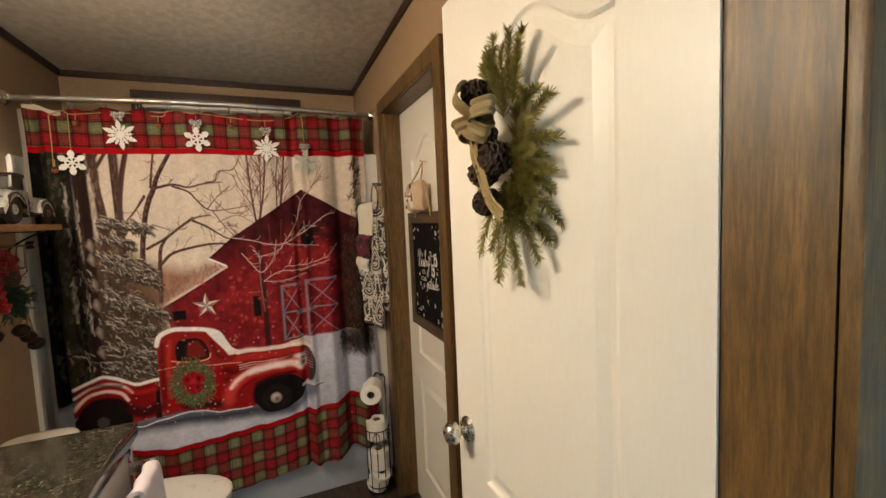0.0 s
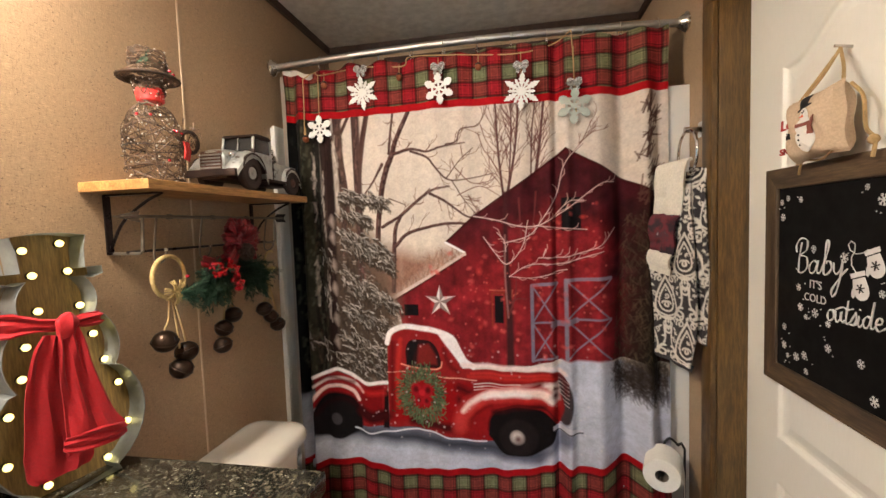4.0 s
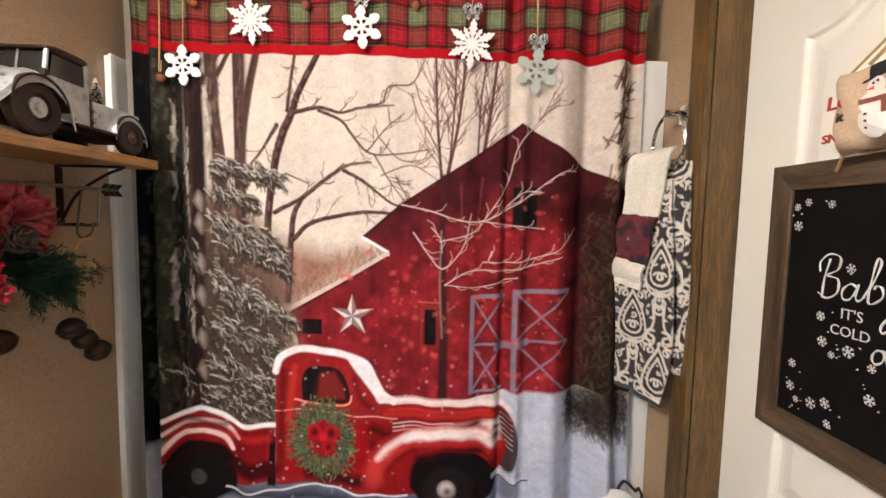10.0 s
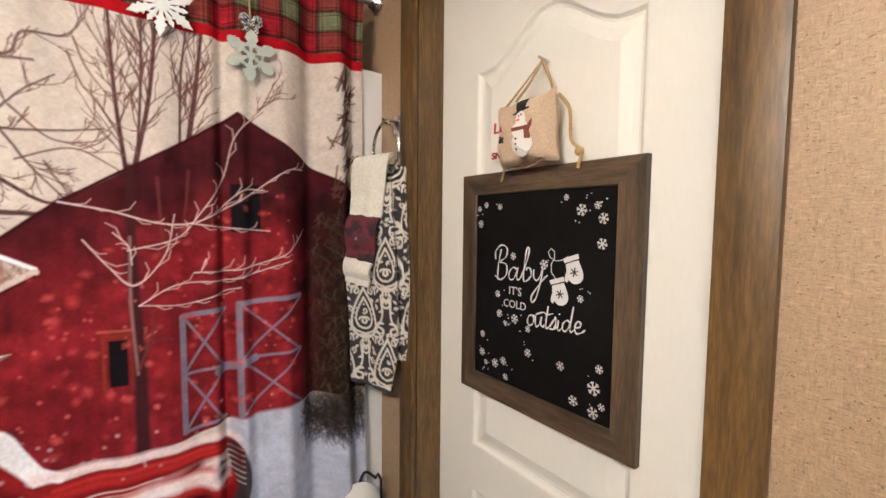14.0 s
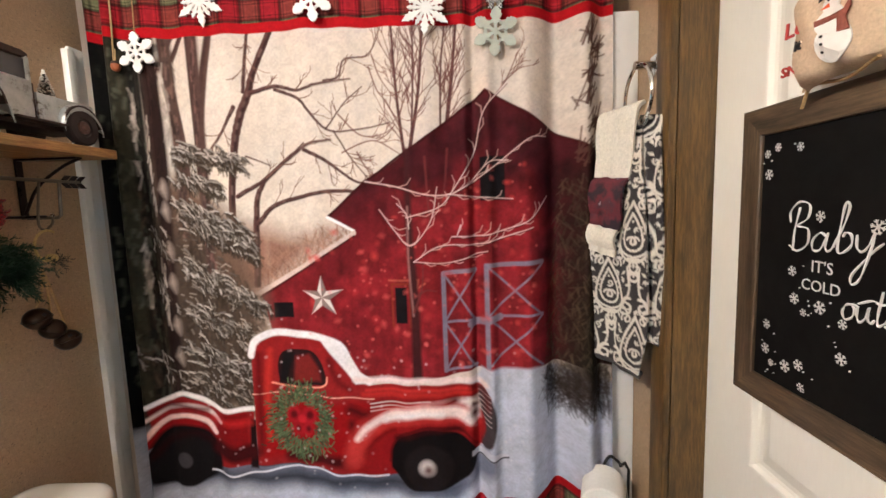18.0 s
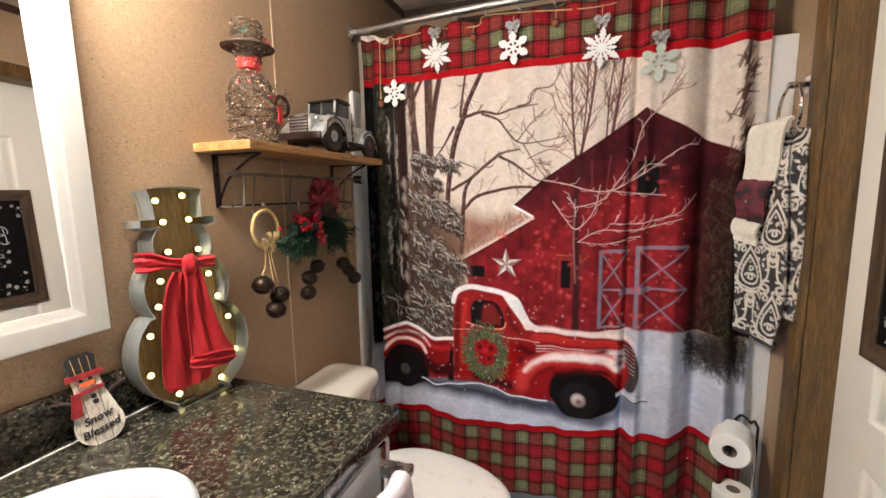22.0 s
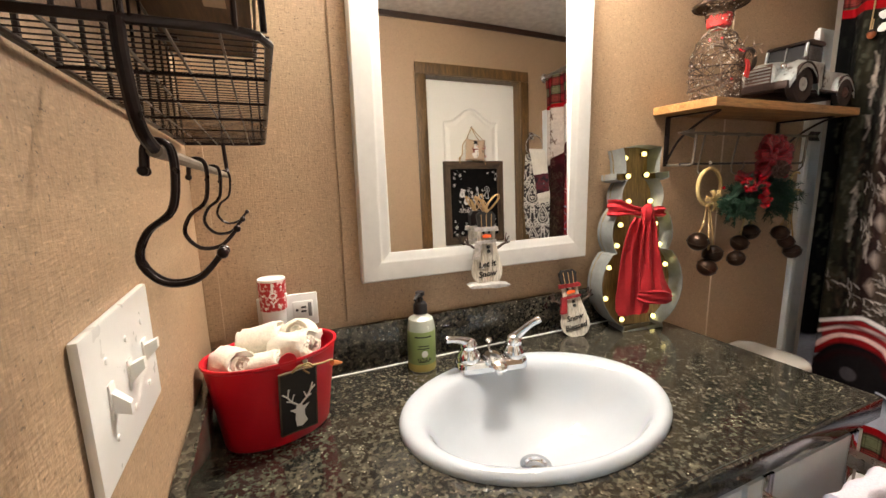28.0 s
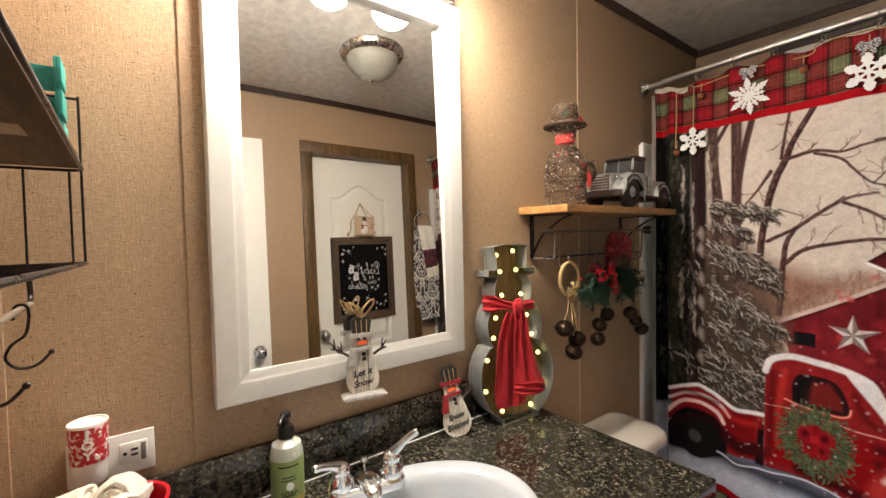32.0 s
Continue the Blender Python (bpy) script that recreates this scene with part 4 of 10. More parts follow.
    # snow-laden boughs: dark sprays below, broken clumps of snow above
    for u0, v0, u1, v1, deep, count in ((-0.25, 1.53, -0.06, 1.485, 0.035, 26), (-0.25, 1.46, -0.13, 1.42, 0.03, 14), (-0.25, 1.375, -0.05, 1.29, 0.05, 34), (-0.2, 1.33, -0.04, 1.25, 0.04, 22), (-0.33, 1.33, -0.29, 1.27, 0.03, 3), (-0.25, 1.22, -0.1, 1.13, 0.05, 30), (-0.34, 1.2, -0.29, 1.1, 0.04, 3), (-0.14, 1.17, -0.03, 1.09, 0.035, 16), (-0.25, 1.09, -0.06, 1.01, 0.05, 26), (-0.27, 0.98, -0.07, 0.9, 0.05, 22), (-0.28, 0.9, -0.1, 0.83, 0.04, 14), (-0.4, 1.0, -0.3, 0.9, 0.05, 4)):
        slope = math.atan2(v1 - v0, u1 - u0)
        for _ in range(int(count * 3.6)):
            q = r.random()
            u, v = u0 + (u1 - u0) * q + r.normal(0, 0.008), v0 + (v1 - v0) * q + r.normal(0, deep * 0.34)
            a = slope + r.normal(-0.12, 0.36)
            long = r.uniform(0.012, 0.036) * (1.1 - 0.4 * q)
            way = [(u + long * g * math.cos(a - 0.3 * g), v + long * g * math.sin(a - 0.3 * g)) for g in (0, 0.25, 0.5, 0.75, 1.0)]
            for e in way:
                for _ in range(3):
                    p.line([e, (e[0] + r.normal(0.004, 0.006), e[1] - r.uniform(0.006, 0.02))], r.uniform(0.0018, 0.0034), tuple(np.array(lin(70, 58, 48)) * r.uniform(0.25, 1.3)), soft=1.3, alpha=0.75)
            tone = np.array(lin(214, 204, 198)) * r.uniform(0.3, 1.0)
            p.line([(e[0], e[1] - 0.003) for e in way], r.uniform(0.003, 0.0055), lin(44, 36, 31), taper=0.0012, soft=1.5, alpha=0.75)
            p.line(way, r.uniform(0.0016, 0.0038), tuple(tone), taper=0.001, soft=1.5, alpha=0.85)
            for e in way[1:]:
                if r.random() < 0.6:
                    b = a + r.choice([-1, 1]) * r.uniform(0.25, 0.6)
                    p.line([e, (e[0] + 0.008 * math.cos(b), e[1] + 0.008 * math.sin(b) - 0.002)], r.uniform(0.0014, 0.0024), tuple(tone * 0.9), taper=0.0008, soft=1.3, alpha=0.8)
    # frosted needles in the gaps
    for _ in range(700):
        u, v = r.uniform(-0.26, -0.03), r.uniform(0.8, 1.46)
        if v < 1.42 - 1.5 * (u + 0.26) or v < 1.05:
            a = r.normal(-0.6, 0.6)
            g = r.uniform(0.005, 0.016)
            p.line([(u, v), (u + g * math.cos(a), v + g * math.sin(a))], r.uniform(0.0014, 0.003), tuple(np.array(lin(196, 182, 172)) * r.choice([0.08, 0.12, 0.25, 0.5, 0.8])), soft=1.4, alpha=0.65)
    # slits of pale sky between the near trunks
    for u, v0, v1 in ((-0.304, 1.34, 1.62), (-0.297, 1.06, 1.26), (-0.342, 1.45, 1.7), (-0.345, 1.12, 1.3), (-0.25, 1.55, 1.8)):
        for _ in range(26):
            v = r.uniform(v0, v1)
            p.line([(u + r.normal(0, 0.004), v), (u + r.normal(0, 0.004), v - r.uniform(0.01, 0.04))], r.uniform(0.002, 0.006), tuple(np.array(lin(196, 182, 172)) * r.uniform(0.35, 1.0)), soft=1.5, alpha=0.7)
    p.poly([(0.8, 0.82), (0.94, 0.8), (0.94, 1.45), (0.86, 1.44), (0.82, 1.2), (0.79, 0.9)], lin(34, 28, 21), soft=30, alpha=0.92)
    for _ in range(900):
        u, v = r.uniform(0.745, 0.93), r.uniform(0.83, 1.42)
        if u > 0.75 + 0.1 * (v - 0.85):
            p.line([(u, v), (u + r.normal(0, 0.01), v - r.uniform(0.008, 0.03))], r.uniform(0.0014, 0.003), tuple(np.array(lin(84, 72, 56)) * r.uniform(0.2, 1.3)), alpha=0.5, soft=1.3)
    # the left fold's near-black shade, painted over the print
    p.poly([(-0.47, 0.72), (-0.4, 0.74), (-0.385, 1.2), (-0.37, 1.82), (-0.47, 1.83)], lin(10, 9, 9), soft=10, alpha=0.5)
    for _ in range(420):
        u, v = r.uniform(-0.44, -0.31), r.uniform(0.85, 1.82)
        p.line([(u, v), (u + r.normal(0, 0.004), v - r.uniform(0.006, 0.03))], r.uniform(0.002, 0.007), tuple(np.array(lin(84, 86, 74)) * r.choice([0.1, 0.25, 0.6, 1.0, 1.5])), soft=2, alpha=0.45)
    for u, v in ((0.9, 1.76), (0.885, 1.7), (0.87, 1.64), (0.895, 1.58), (0.88, 1.8), (0.87, 1.5)):
        for _ in range(16):
            p.line([(u + r.normal(0, 0.012), v + r.normal(0, 0.02)), (u - r.uniform(0.0, 0.035), v - r.uniform(0.02, 0.06))], 0.004, lin(88, 60, 52), alpha=0.8)
    for _ in range(260):
        p.line([(r.uniform(0.74, 0.93), r.uniform(0.8, 0.9))] * 1 + [(r.uniform(0.76, 0.93), r.uniform(0.74, 0.86))], 0.003, lin(52, 40, 34), alpha=0.3)
    for _ in range(240):
        u, v = r.uniform(0.76, 0.93), r.uniform(0.78, 0.9)
        p.line([(u, v), (u + r.normal(0, 0.008), v - r.uniform(0.01, 0.06) * (0.4 + 4 * (u - 0.76)))], r.uniform(0.002, 0.005), lin(44, 33, 28), soft=2, alpha=0.5, taper=0.001)
    # truck
    body, bright = lin(138, 34, 36), lin(182, 52, 48)
    p.poly([(-0.36, 0.6), (0.0, 0.56), (0.5, 0.5), (0.62, 0.6), (0.62, 0.66), (-0.3, 0.64)], lin(120, 122, 138), soft=6, alpha=0.8)
    p.poly([(-0.4, 0.62), (0.0, 0.6), (0.32, 0.58), (0.52, 0.55), (0.5, 0.525), (0.2, 0.535), (-0.1, 0.555), (-0.4, 0.56)], lin(58, 60, 70), soft=12, alpha=0.9)
    p.poly([(-0.374, 0.81), (-0.281, 0.832), (-0.207, 0.8), (-0.152, 0.776), (-0.076, 0.783), (-0.085, 0.62), (-0.217, 0.607), (-0.36, 0.63)], body)
    p.poly([(-0.19, 0.77), (-0.1, 0.778), (-0.1, 0.63), (-0.2, 0.63)], lin(120, 14, 20), soft=3)
    p.poly([(-0.09, 0.76), (-0.07, 0.76), (-0.075, 0.61), (-0.1, 0.61)], lin(30, 10, 12), soft=2)
    p.line(p.bend([(-0.378, 0.808), (-0.33, 0.822), (-0.281, 0.84), (-0.24, 0.825), (-0.2, 0.8), (-0.152, 0.785), (-0.076, 0.793)]), 0.014, SNOW, soft=1.5)
    p.poly(p.bend([(-0.39, 0.7), (-0.352, 0.752), (-0.275, 0.776), (-0.215, 0.752), (-0.187, 0.69), (-0.21, 0.69), (-0.235, 0.72), (-0.3, 0.735), (-0.345, 0.7), (-0.39, 0.68)]), lin(136, 22, 28))
    p.line(p.bend([(-0.385, 0.715), (-0.345, 0.757), (-0.275, 0.774), (-0.225, 0.752), (-0.2, 0.715)]), 0.014, lin(226, 196, 190), soft=1.5)
    p.line(p.bend([(-0.38, 0.77), (-0.33, 0.795), (-0.27, 0.805), (-0.22, 0.785), (-0.18, 0.75)]), 0.013, lin(214, 196, 192), soft=1.5, alpha=0.8)
    p.poly(p.bend([(-0.39, 0.66), (-0.35, 0.725), (-0.28, 0.745), (-0.22, 0.72), (-0.19, 0.65), (-0.2, 0.59), (-0.3, 0.56), (-0.38, 0.58), (-0.39, 0.66)]), lin(20, 13, 16), soft=3)
    p.spot(-0.295, 0.64, 0.083, lin(24, 20, 22), squash=1.05, soft=2)
    p.spot(-0.295, 0.635, 0.024, lin(74, 70, 74), soft=2)
    p.poly([(-0.1, 0.62), (0.06, 0.61), (0.17, 0.585), (0.3, 0.58), (0.3, 0.62), (0.18, 0.64), (-0.08, 0.65)], lin(26, 12, 16), soft=2)
    cab = [(-0.075, 0.62), (-0.07, 0.93), (-0.056, 0.981), (-0.013, 1.0), (0.099, 0.993), (0.182, 0.965), (0.219, 0.887), (0.258, 0.852), (0.416, 0.852), (0.537, 0.852), (0.58, 0.845), (0.6, 0.82), (0.6, 0.68), (0.565, 0.66), (0.3, 0.58), (0.19, 0.585), (0.06, 0.612)]
    p.poly(cab, body)
    p.poly([(-0.06, 0.8), (0.2, 0.8), (0.2, 0.63), (-0.06, 0.64)], lin(140, 14, 20), soft=6)
    p.poly([(0.2, 0.8), (0.57, 0.82), (0.57, 0.76), (0.3, 0.74), (0.2, 0.66)], lin(128, 14, 20), soft=5)
    p.poly(p.bend([(0.0, 0.86), (-0.002, 0.92), (0.02, 0.956), (0.09, 0.957), (0.125, 0.925), (0.14, 0.87), (0.13, 0.856), (0.05, 0.852), (0.0, 0.86)]), lin(46, 20, 22))
    p.poly([(0.04, 0.862), (0.05, 0.94), (0.09, 0.945), (0.12, 0.9), (0.122, 0.866)], lin(112, 34, 32), soft=3)
    p.poly([(0.0, 0.865), (0.015, 0.95), (0.05, 0.95), (0.03, 0.9), (0.02, 0.865)], lin(24, 18, 20), soft=2)
    p.line(p.bend([(-0.02, 0.865), (0.02, 0.852), (0.1, 0.846), (0.135, 0.858), (0.142, 0.88)]), 0.005, lin(226, 150, 130))
    p.line(p.bend([(-0.07, 0.95), (-0.056, 0.99), (-0.01, 1.01), (0.05, 1.006), (0.099, 1.0), (0.15, 0.99), (0.185, 0.965), (0.205, 0.92), (0.225, 0.886), (0.26, 0.862)]), 0.02, SNOW, soft=1.5)
    p.poly([(0.13, 0.985), (0.185, 0.98), (0.235, 0.89), (0.27, 0.862), (0.22, 0.855), (0.17, 0.93)], SNOW, soft=1.5)
    p.line(p.bend([(0.22, 0.868), (0.33, 0.864), (0.45, 0.862), (0.54, 0.86), (0.585, 0.85)]), 0.017, lin(222, 204, 200), soft=3)
    p.line([(0.25, 0.838), (0.4, 0.836), (0.57, 0.838)], 0.007, bright, soft=2)
    p.line([(-0.075, 0.835), (-0.03, 0.836), (0.22, 0.815), (0.27, 0.81)], 0.003, lin(226, 176, 160))
    for k in range(3):
        p.line([(0.26, 0.797 - 0.011 * k), (0.43, 0.802 - 0.011 * k)], 0.0035, lin(206, 190, 186))
    p.poly(p.bend([(0.565, 0.84), (0.59, 0.83), (0.612, 0.78), (0.613, 0.72), (0.595, 0.67), (0.57, 0.68), (0.565, 0.84)]), lin(66, 56, 58), soft=2)
    for k in range(7):
        p.line([(0.568, 0.826 - 0.014 * k), (0.598, 0.82 - 0.014 * k)], 0.0034, lin(186, 170, 168), alpha=0.8)
    arch = p.bend([(0.185, 0.6), (0.2, 0.66), (0.228, 0.7), (0.27, 0.735), (0.33, 0.765), (0.43, 0.785), (0.52, 0.79), (0.57, 0.77), (0.585, 0.73), (0.575, 0.68), (0.56, 0.64), (0.54, 0.63), (0.3, 0.575), (0.22, 0.59), (0.185, 0.6)], 4)
    p.poly(arch, lin(134, 22, 26), soft=1.5)
    p.line(p.bend([(0.2, 0.625), (0.222, 0.68), (0.27, 0.724), (0.34, 0.75), (0.43, 0.765), (0.53, 0.762)]), 0.03, lin(186, 56, 50), soft=7, alpha=0.8)
    p.line(p.bend([(0.232, 0.7), (0.28, 0.742), (0.35, 0.772), (0.44, 0.79), (0.54, 0.798)]), 0.017, lin(226, 206, 200), soft=4, alpha=0.85, taper=0.022)
    p.poly(p.bend([(0.31, 0.6), (0.312, 0.65), (0.335, 0.69), (0.385, 0.712), (0.44, 0.718), (0.5, 0.708), (0.545, 0.675), (0.56, 0.64), (0.545, 0.59), (0.5, 0.555), (0.43, 0.535), (0.36, 0.545), (0.31, 0.6)], 4), lin(20, 13, 15), soft=1.6)
    p.line(p.bend([(0.308, 0.62), (0.318, 0.67), (0.36, 0.71), (0.44, 0.726), (0.52, 0.71), (0.56, 0.665)]), 0.006, lin(84, 10, 14), soft=2, alpha=0.9)
    p.poly([(0.52, 0.77), (0.535, 0.81), (0.565, 0.81), (0.572, 0.775), (0.55, 0.755)], lin(206, 190, 184), soft=3, alpha=0.8)
    p.poly([(0.54, 0.77), (0.55, 0.795), (0.57, 0.785), (0.565, 0.76)], lin(74, 26, 26), soft=2.5)
    p.spot(0.42, 0.605, 0.072, lin(34, 26, 27), squash=0.95, soft=3)
    p.spot(0.416, 0.604, 0.027, lin(120, 108, 106), soft=2)
    p.spot(0.413, 0.608, 0.02, lin(196, 184, 178), soft=4, alpha=0.9)
    p.spot(0.418, 0.598, 0.012, lin(110, 84, 82), soft=3, alpha=0.8)
    p.poly([(0.545, 0.65), (0.6, 0.66), (0.645, 0.647), (0.645, 0.64), (0.57, 0.63), (0.545, 0.635)], lin(186, 184, 192))
    p.line([(0.55, 0.632), (0.645, 0.641)], 0.005, lin(70, 66, 74))
    p.line(p.bend([(-0.22, 0.6), (-0.15, 0.585), (-0.07, 0.6), (0.055, 0.606), (0.12, 0.596), (0.178, 0.584), (0.3, 0.576)]), 0.006, lin(206, 206, 214))
    for pts, wide, tone, al in (([(-0.06, 0.66), (-0.055, 0.8), (-0.05, 0.95)], 0.016, (96, 8, 14), 0.8), ([(-0.035, 0.7), (-0.033, 0.84), (-0.02, 0.96)], 0.012, (206, 60, 46), 0.6), ([(0.02, 0.64), (0.1, 0.63), (0.2, 0.625)], 0.04, (70, 6, 12), 0.7), ([(0.15, 0.93), (0.17, 0.87), (0.2, 0.84)], 0.014, (84, 8, 14), 0.7),
                                ([(0.2, 0.78), (0.28, 0.755), (0.4, 0.77), (0.5, 0.8)], 0.03, (78, 6, 12), 0.7), ([(0.24, 0.825), (0.4, 0.822), (0.56, 0.826)], 0.012, (196, 52, 44), 0.6), ([(0.55, 0.84), (0.585, 0.82), (0.59, 0.78)], 0.016, (96, 10, 16), 0.7), ([(0.2, 0.74), (0.21, 0.69), (0.2, 0.63)], 0.02, (72, 6, 12), 0.7),
                                ([(-0.2, 0.76), (-0.14, 0.745), (-0.09, 0.75)], 0.02, (190, 46, 44), 0.5), ([(-0.19, 0.67), (-0.14, 0.65), (-0.09, 0.66)], 0.05, (60, 6, 12), 0.75), ([(-0.37, 0.79), (-0.3, 0.805), (-0.22, 0.785)], 0.014, (80, 8, 14), 0.8), ([(-0.37, 0.66), (-0.33, 0.7), (-0.26, 0.72), (-0.21, 0.69)], 0.02, (40, 6, 10), 0.8),
                                ([(0.23, 0.64), (0.26, 0.68), (0.32, 0.715)], 0.012, (110, 14, 18), 0.8), ([(0.33, 0.69), (0.42, 0.715), (0.52, 0.72)], 0.016, (60, 8, 12), 0.8)):
        p.line(p.bend(pts), wide, lin(*tone), soft=4, alpha=al)
    # printed white highlight along the front fender, with the red gloss round it
    p.line(p.bend([(0.203, 0.63), (0.214, 0.678), (0.25, 0.724), (0.32, 0.757), (0.42, 0.769), (0.5, 0.765), (0.545, 0.745)]), 0.056, lin(184, 58, 54), soft=6, alpha=0.75)
    p.line(p.bend([(0.216, 0.69), (0.25, 0.728), (0.32, 0.76), (0.42, 0.773), (0.5, 0.768), (0.545, 0.746)]), 0.016, lin(226, 204, 198), soft=3.5, taper=0.036)
    p.line(p.bend([(0.3, 0.745), (0.38, 0.763), (0.46, 0.764)]), 0.018, lin(228, 220, 218), soft=4, alpha=0.8)
    p.poly([(0.53, 0.75), (0.545, 0.785), (0.57, 0.78), (0.572, 0.745), (0.555, 0.735)], lin(196, 182, 180), soft=3, alpha=0.8)
    p.spot(0.556, 0.762, 0.012, lin(84, 50, 50), soft=3, alpha=0.7)
    # wreath on the truck's door
    for _ in range(900):
        a = r.uniform(0, 2 * math.pi)
        rr = r.normal(0.075, 0.016)
        u, v = 0.057 + rr * math.cos(a) * 0.9, 0.745 + rr * math.sin(a) * 1.1
        d = a + r.normal(0, 0.7)
        c = np.array(lin(84, 102, 74)) * r.uniform(0.35, 1.5)
        p.line([(u, v), (u + 0.013 * math.cos(d), v + 0.013 * math.sin(d))], 0.003, tuple(c))
    for du, dv, size in ((-0.022, 0.012, 0.022), (0.022, 0.012, 0.022), (-0.012, -0.03, 0.016), (0.016, -0.03, 0.016)):
        p.spot(0.057 + du, 0.75 + dv, size, lin(150, 24, 36), soft=2.5, squash=1.25)
        p.spot(0.057 + du * 1.1, 0.752 + dv, size * 0.45, lin(92, 8, 18), soft=2.5, squash=1.2)
    p.spot(0.057, 0.752, 0.012, lin(176, 34, 44), soft=2)
    # falling snow over everything
    for _ in range(520):
        u, v = r.uniform(-0.42, 0.93), r.uniform(0.5, 1.45)
        if v > 1.05 + 0.62 * u or u > 0.74 or math.hypot(u - 0.43, v - 0.62) < 0.14 or math.hypot(u + 0.29, v - 0.64) < 0.1:
            continue
        p.spot(u, v, r.uniform(0.001, 0.003) if r.random() < 0.94 or v < 0.95 else r.uniform(0.004, 0.008), lin(222, 120, 110) if u > 0.05 and 0.95 < v else lin(214, 206, 206), soft=2, alpha=r.uniform(0.2, 0.7))
    # bands of tartan, with red edging
    low_edge = 1.815 + 0.003 * np.sin(x * 9)
    up = np.clip((z - low_edge) / step + 0.5, 0, 1)[..., None]
    p.c = p.c * (1 - up) + np.array(lin(158, 16, 28)) * up
    up = np.clip((z - low_edge - 0.026) / step + 0.5, 0, 1)[..., None]
    p.c = p.c * (1 - up) + plaid(x, z, low_edge + 0.031) * up
    mid = 0.462 + 0.085 * np.clip((x - 0.25) / 0.55, 0, 1) + 0.017 * np.sin((x + 0.35) * 13) * np.exp(-(((x + 0.1) / 0.35) ** 2))
    down = np.clip((mid - z) / step + 0.5, 0, 1)[..., None]
    p.c = p.c * (1 - down) + np.array(lin(150, 14, 26)) * down
    down = np.clip((mid - 0.024 - z) / step + 0.5, 0, 1)[..., None]
    p.c = p.c * (1 - down) + plaid(x, z, mid - 0.03) * down
    # mottled ink
    p.c *= (1 + 0.16 * (field(x, z, 210, 12) - 0.5) + 0.14 * (field(x, z, 70, 13) - 0.5))[..., None]
    return np.clip(0.46 * (np.maximum(p.c, 0) / 0.46) ** 1.12, 0, 1)


def curtain_cloth(step=0.0019):
    nx, nz = int((CX1 - CX0) / step), int((CZ1 - CZ0) / step)
    u, v = np.meshgrid(np.linspace(0, 1, nx), np.linspace(0, 1, nz))
    x = CX0 + u * (CX1 - CX0)
    top, low = hem_top(x), hem_bottom(x)
    flat = CZ0 + v * (CZ1 - CZ0)
    colours = winter_print(x, flat, step)
    z = np.where(flat > top, top, np.where(flat < low, low, flat))
    y = fold(x, z)
    # the hem is turned over: the last rows tuck behind the cloth
    y = np.where(flat > top, y + 0.003, y)
    co = np.stack([x - 0.24, y - 2.388, z - CZ0], -1).reshape(-1, 3)
    keep_v = (flat[1:] > low[1:]) & (flat[:-1] < top[:-1])
    k = np.arange(nx * nz).reshape(nz, nx)
    ok = keep_v[:, :-1] & keep_v[:, 1:]
    quads = np.stack([k[:-1, :-1], k[:-1, 1:], k[1:, 1:], k[1:, :-1]], -1)[ok]
    me = bpy.data.meshes.new("curtain_cloth")
    me.vertices.add(len(co))
    me.vertices.foreach_set("co", co.ravel())
    me.loops.add(quads.size)
    me.loops.foreach_set("vertex_index", quads.ravel())
    me.polygons.add(len(quads))
    me.polygons.foreach_set("loop_start", np.arange(len(quads)) * 4)
    me.polygons.foreach_set("use_smooth", np.ones(len(quads), bool))
    me.update(calc_edges=True)
    att = me.color_attributes.new("print", "FLOAT_COLOR", "POINT")
    att.data.foreach_set("color", np.concatenate([colours, np.ones((*colours.shape[:2], 1))], -1).ravel())
    n = Nodes("printed_polyester")
    a = n.t.nodes.new("ShaderNodeVertexColor")
    a.layer_name = "print"
    weave = n.noise(900, 2)
    n.colour(n.mix(0.25, a.outputs[0], n.ramp(weave, (0.3, 0.8), (0.7, 1.0)), "MULTIPLY")).set(0.85, Specular_IOR_Level=0.12)
    n.bump(weave, 0.15, 0.0006).bump(n.noise(7, 4), 0.35, 0.012)
    me.materials.append(n.mat)
    return me


curtain = thing("shower_curtain", (0.24, 2.388, CZ0), "shower curtain printed with red truck, snowy barn and tartan bands", "shower curtain")
cloth = new("cloth", curtain_cloth())
cloth.parent = curtain
bm = bmesh.new()
rows = []
for i in range(41):
    z = 0.3 + 1.69 * i / 40
    rows.append([bm.verts.new((-0.461 + 0.014 * k / 6, 2.37 + 0.03 * math.exp(-((z - 1.2) / 1.2) ** 2) + 0.004 * k, z)) for k in range(7)])
for a, b in zip(rows, rows[1:]):
    for k in range(6):
        bm.faces.new((a[k], a[k + 1], b[k + 1], b[k]))
bmesh.ops.solidify(bm, geom=list(bm.faces), thickness=0.0012)
part("back_hem", bm, paint("unprinted_polyester", lin(206, 196, 184), 0.85, grain=200, vary=0.06, bump=0.1), curtain, "pale unprinted side hem")
bm = bmesh.new()
rows = []
for i in range(29):
    x = -0.445 + 0.125 * i / 28
    top, sag = float(hem_top(np.array(x))) + 0.004, 0.013 + 0.008 * abs(math.sin(x * 42))
    rows.append([bm.verts.new((x, float(fold(np.array(x), np.array(top))) - 0.004 - 0.003 * math.sin(k * 0.8), top - sag * k / 4)) for k in range(5)])
for a, b in zip(rows, rows[1:]):
    for k in range(4):
        bm.faces.new((a[k], b[k], b[k + 1], a[k + 1]))
bmesh.ops.recalc_face_normals(bm, faces=bm.faces)
bmesh.ops.solidify(bm, geom=list(bm.faces), thickness=0.0012)
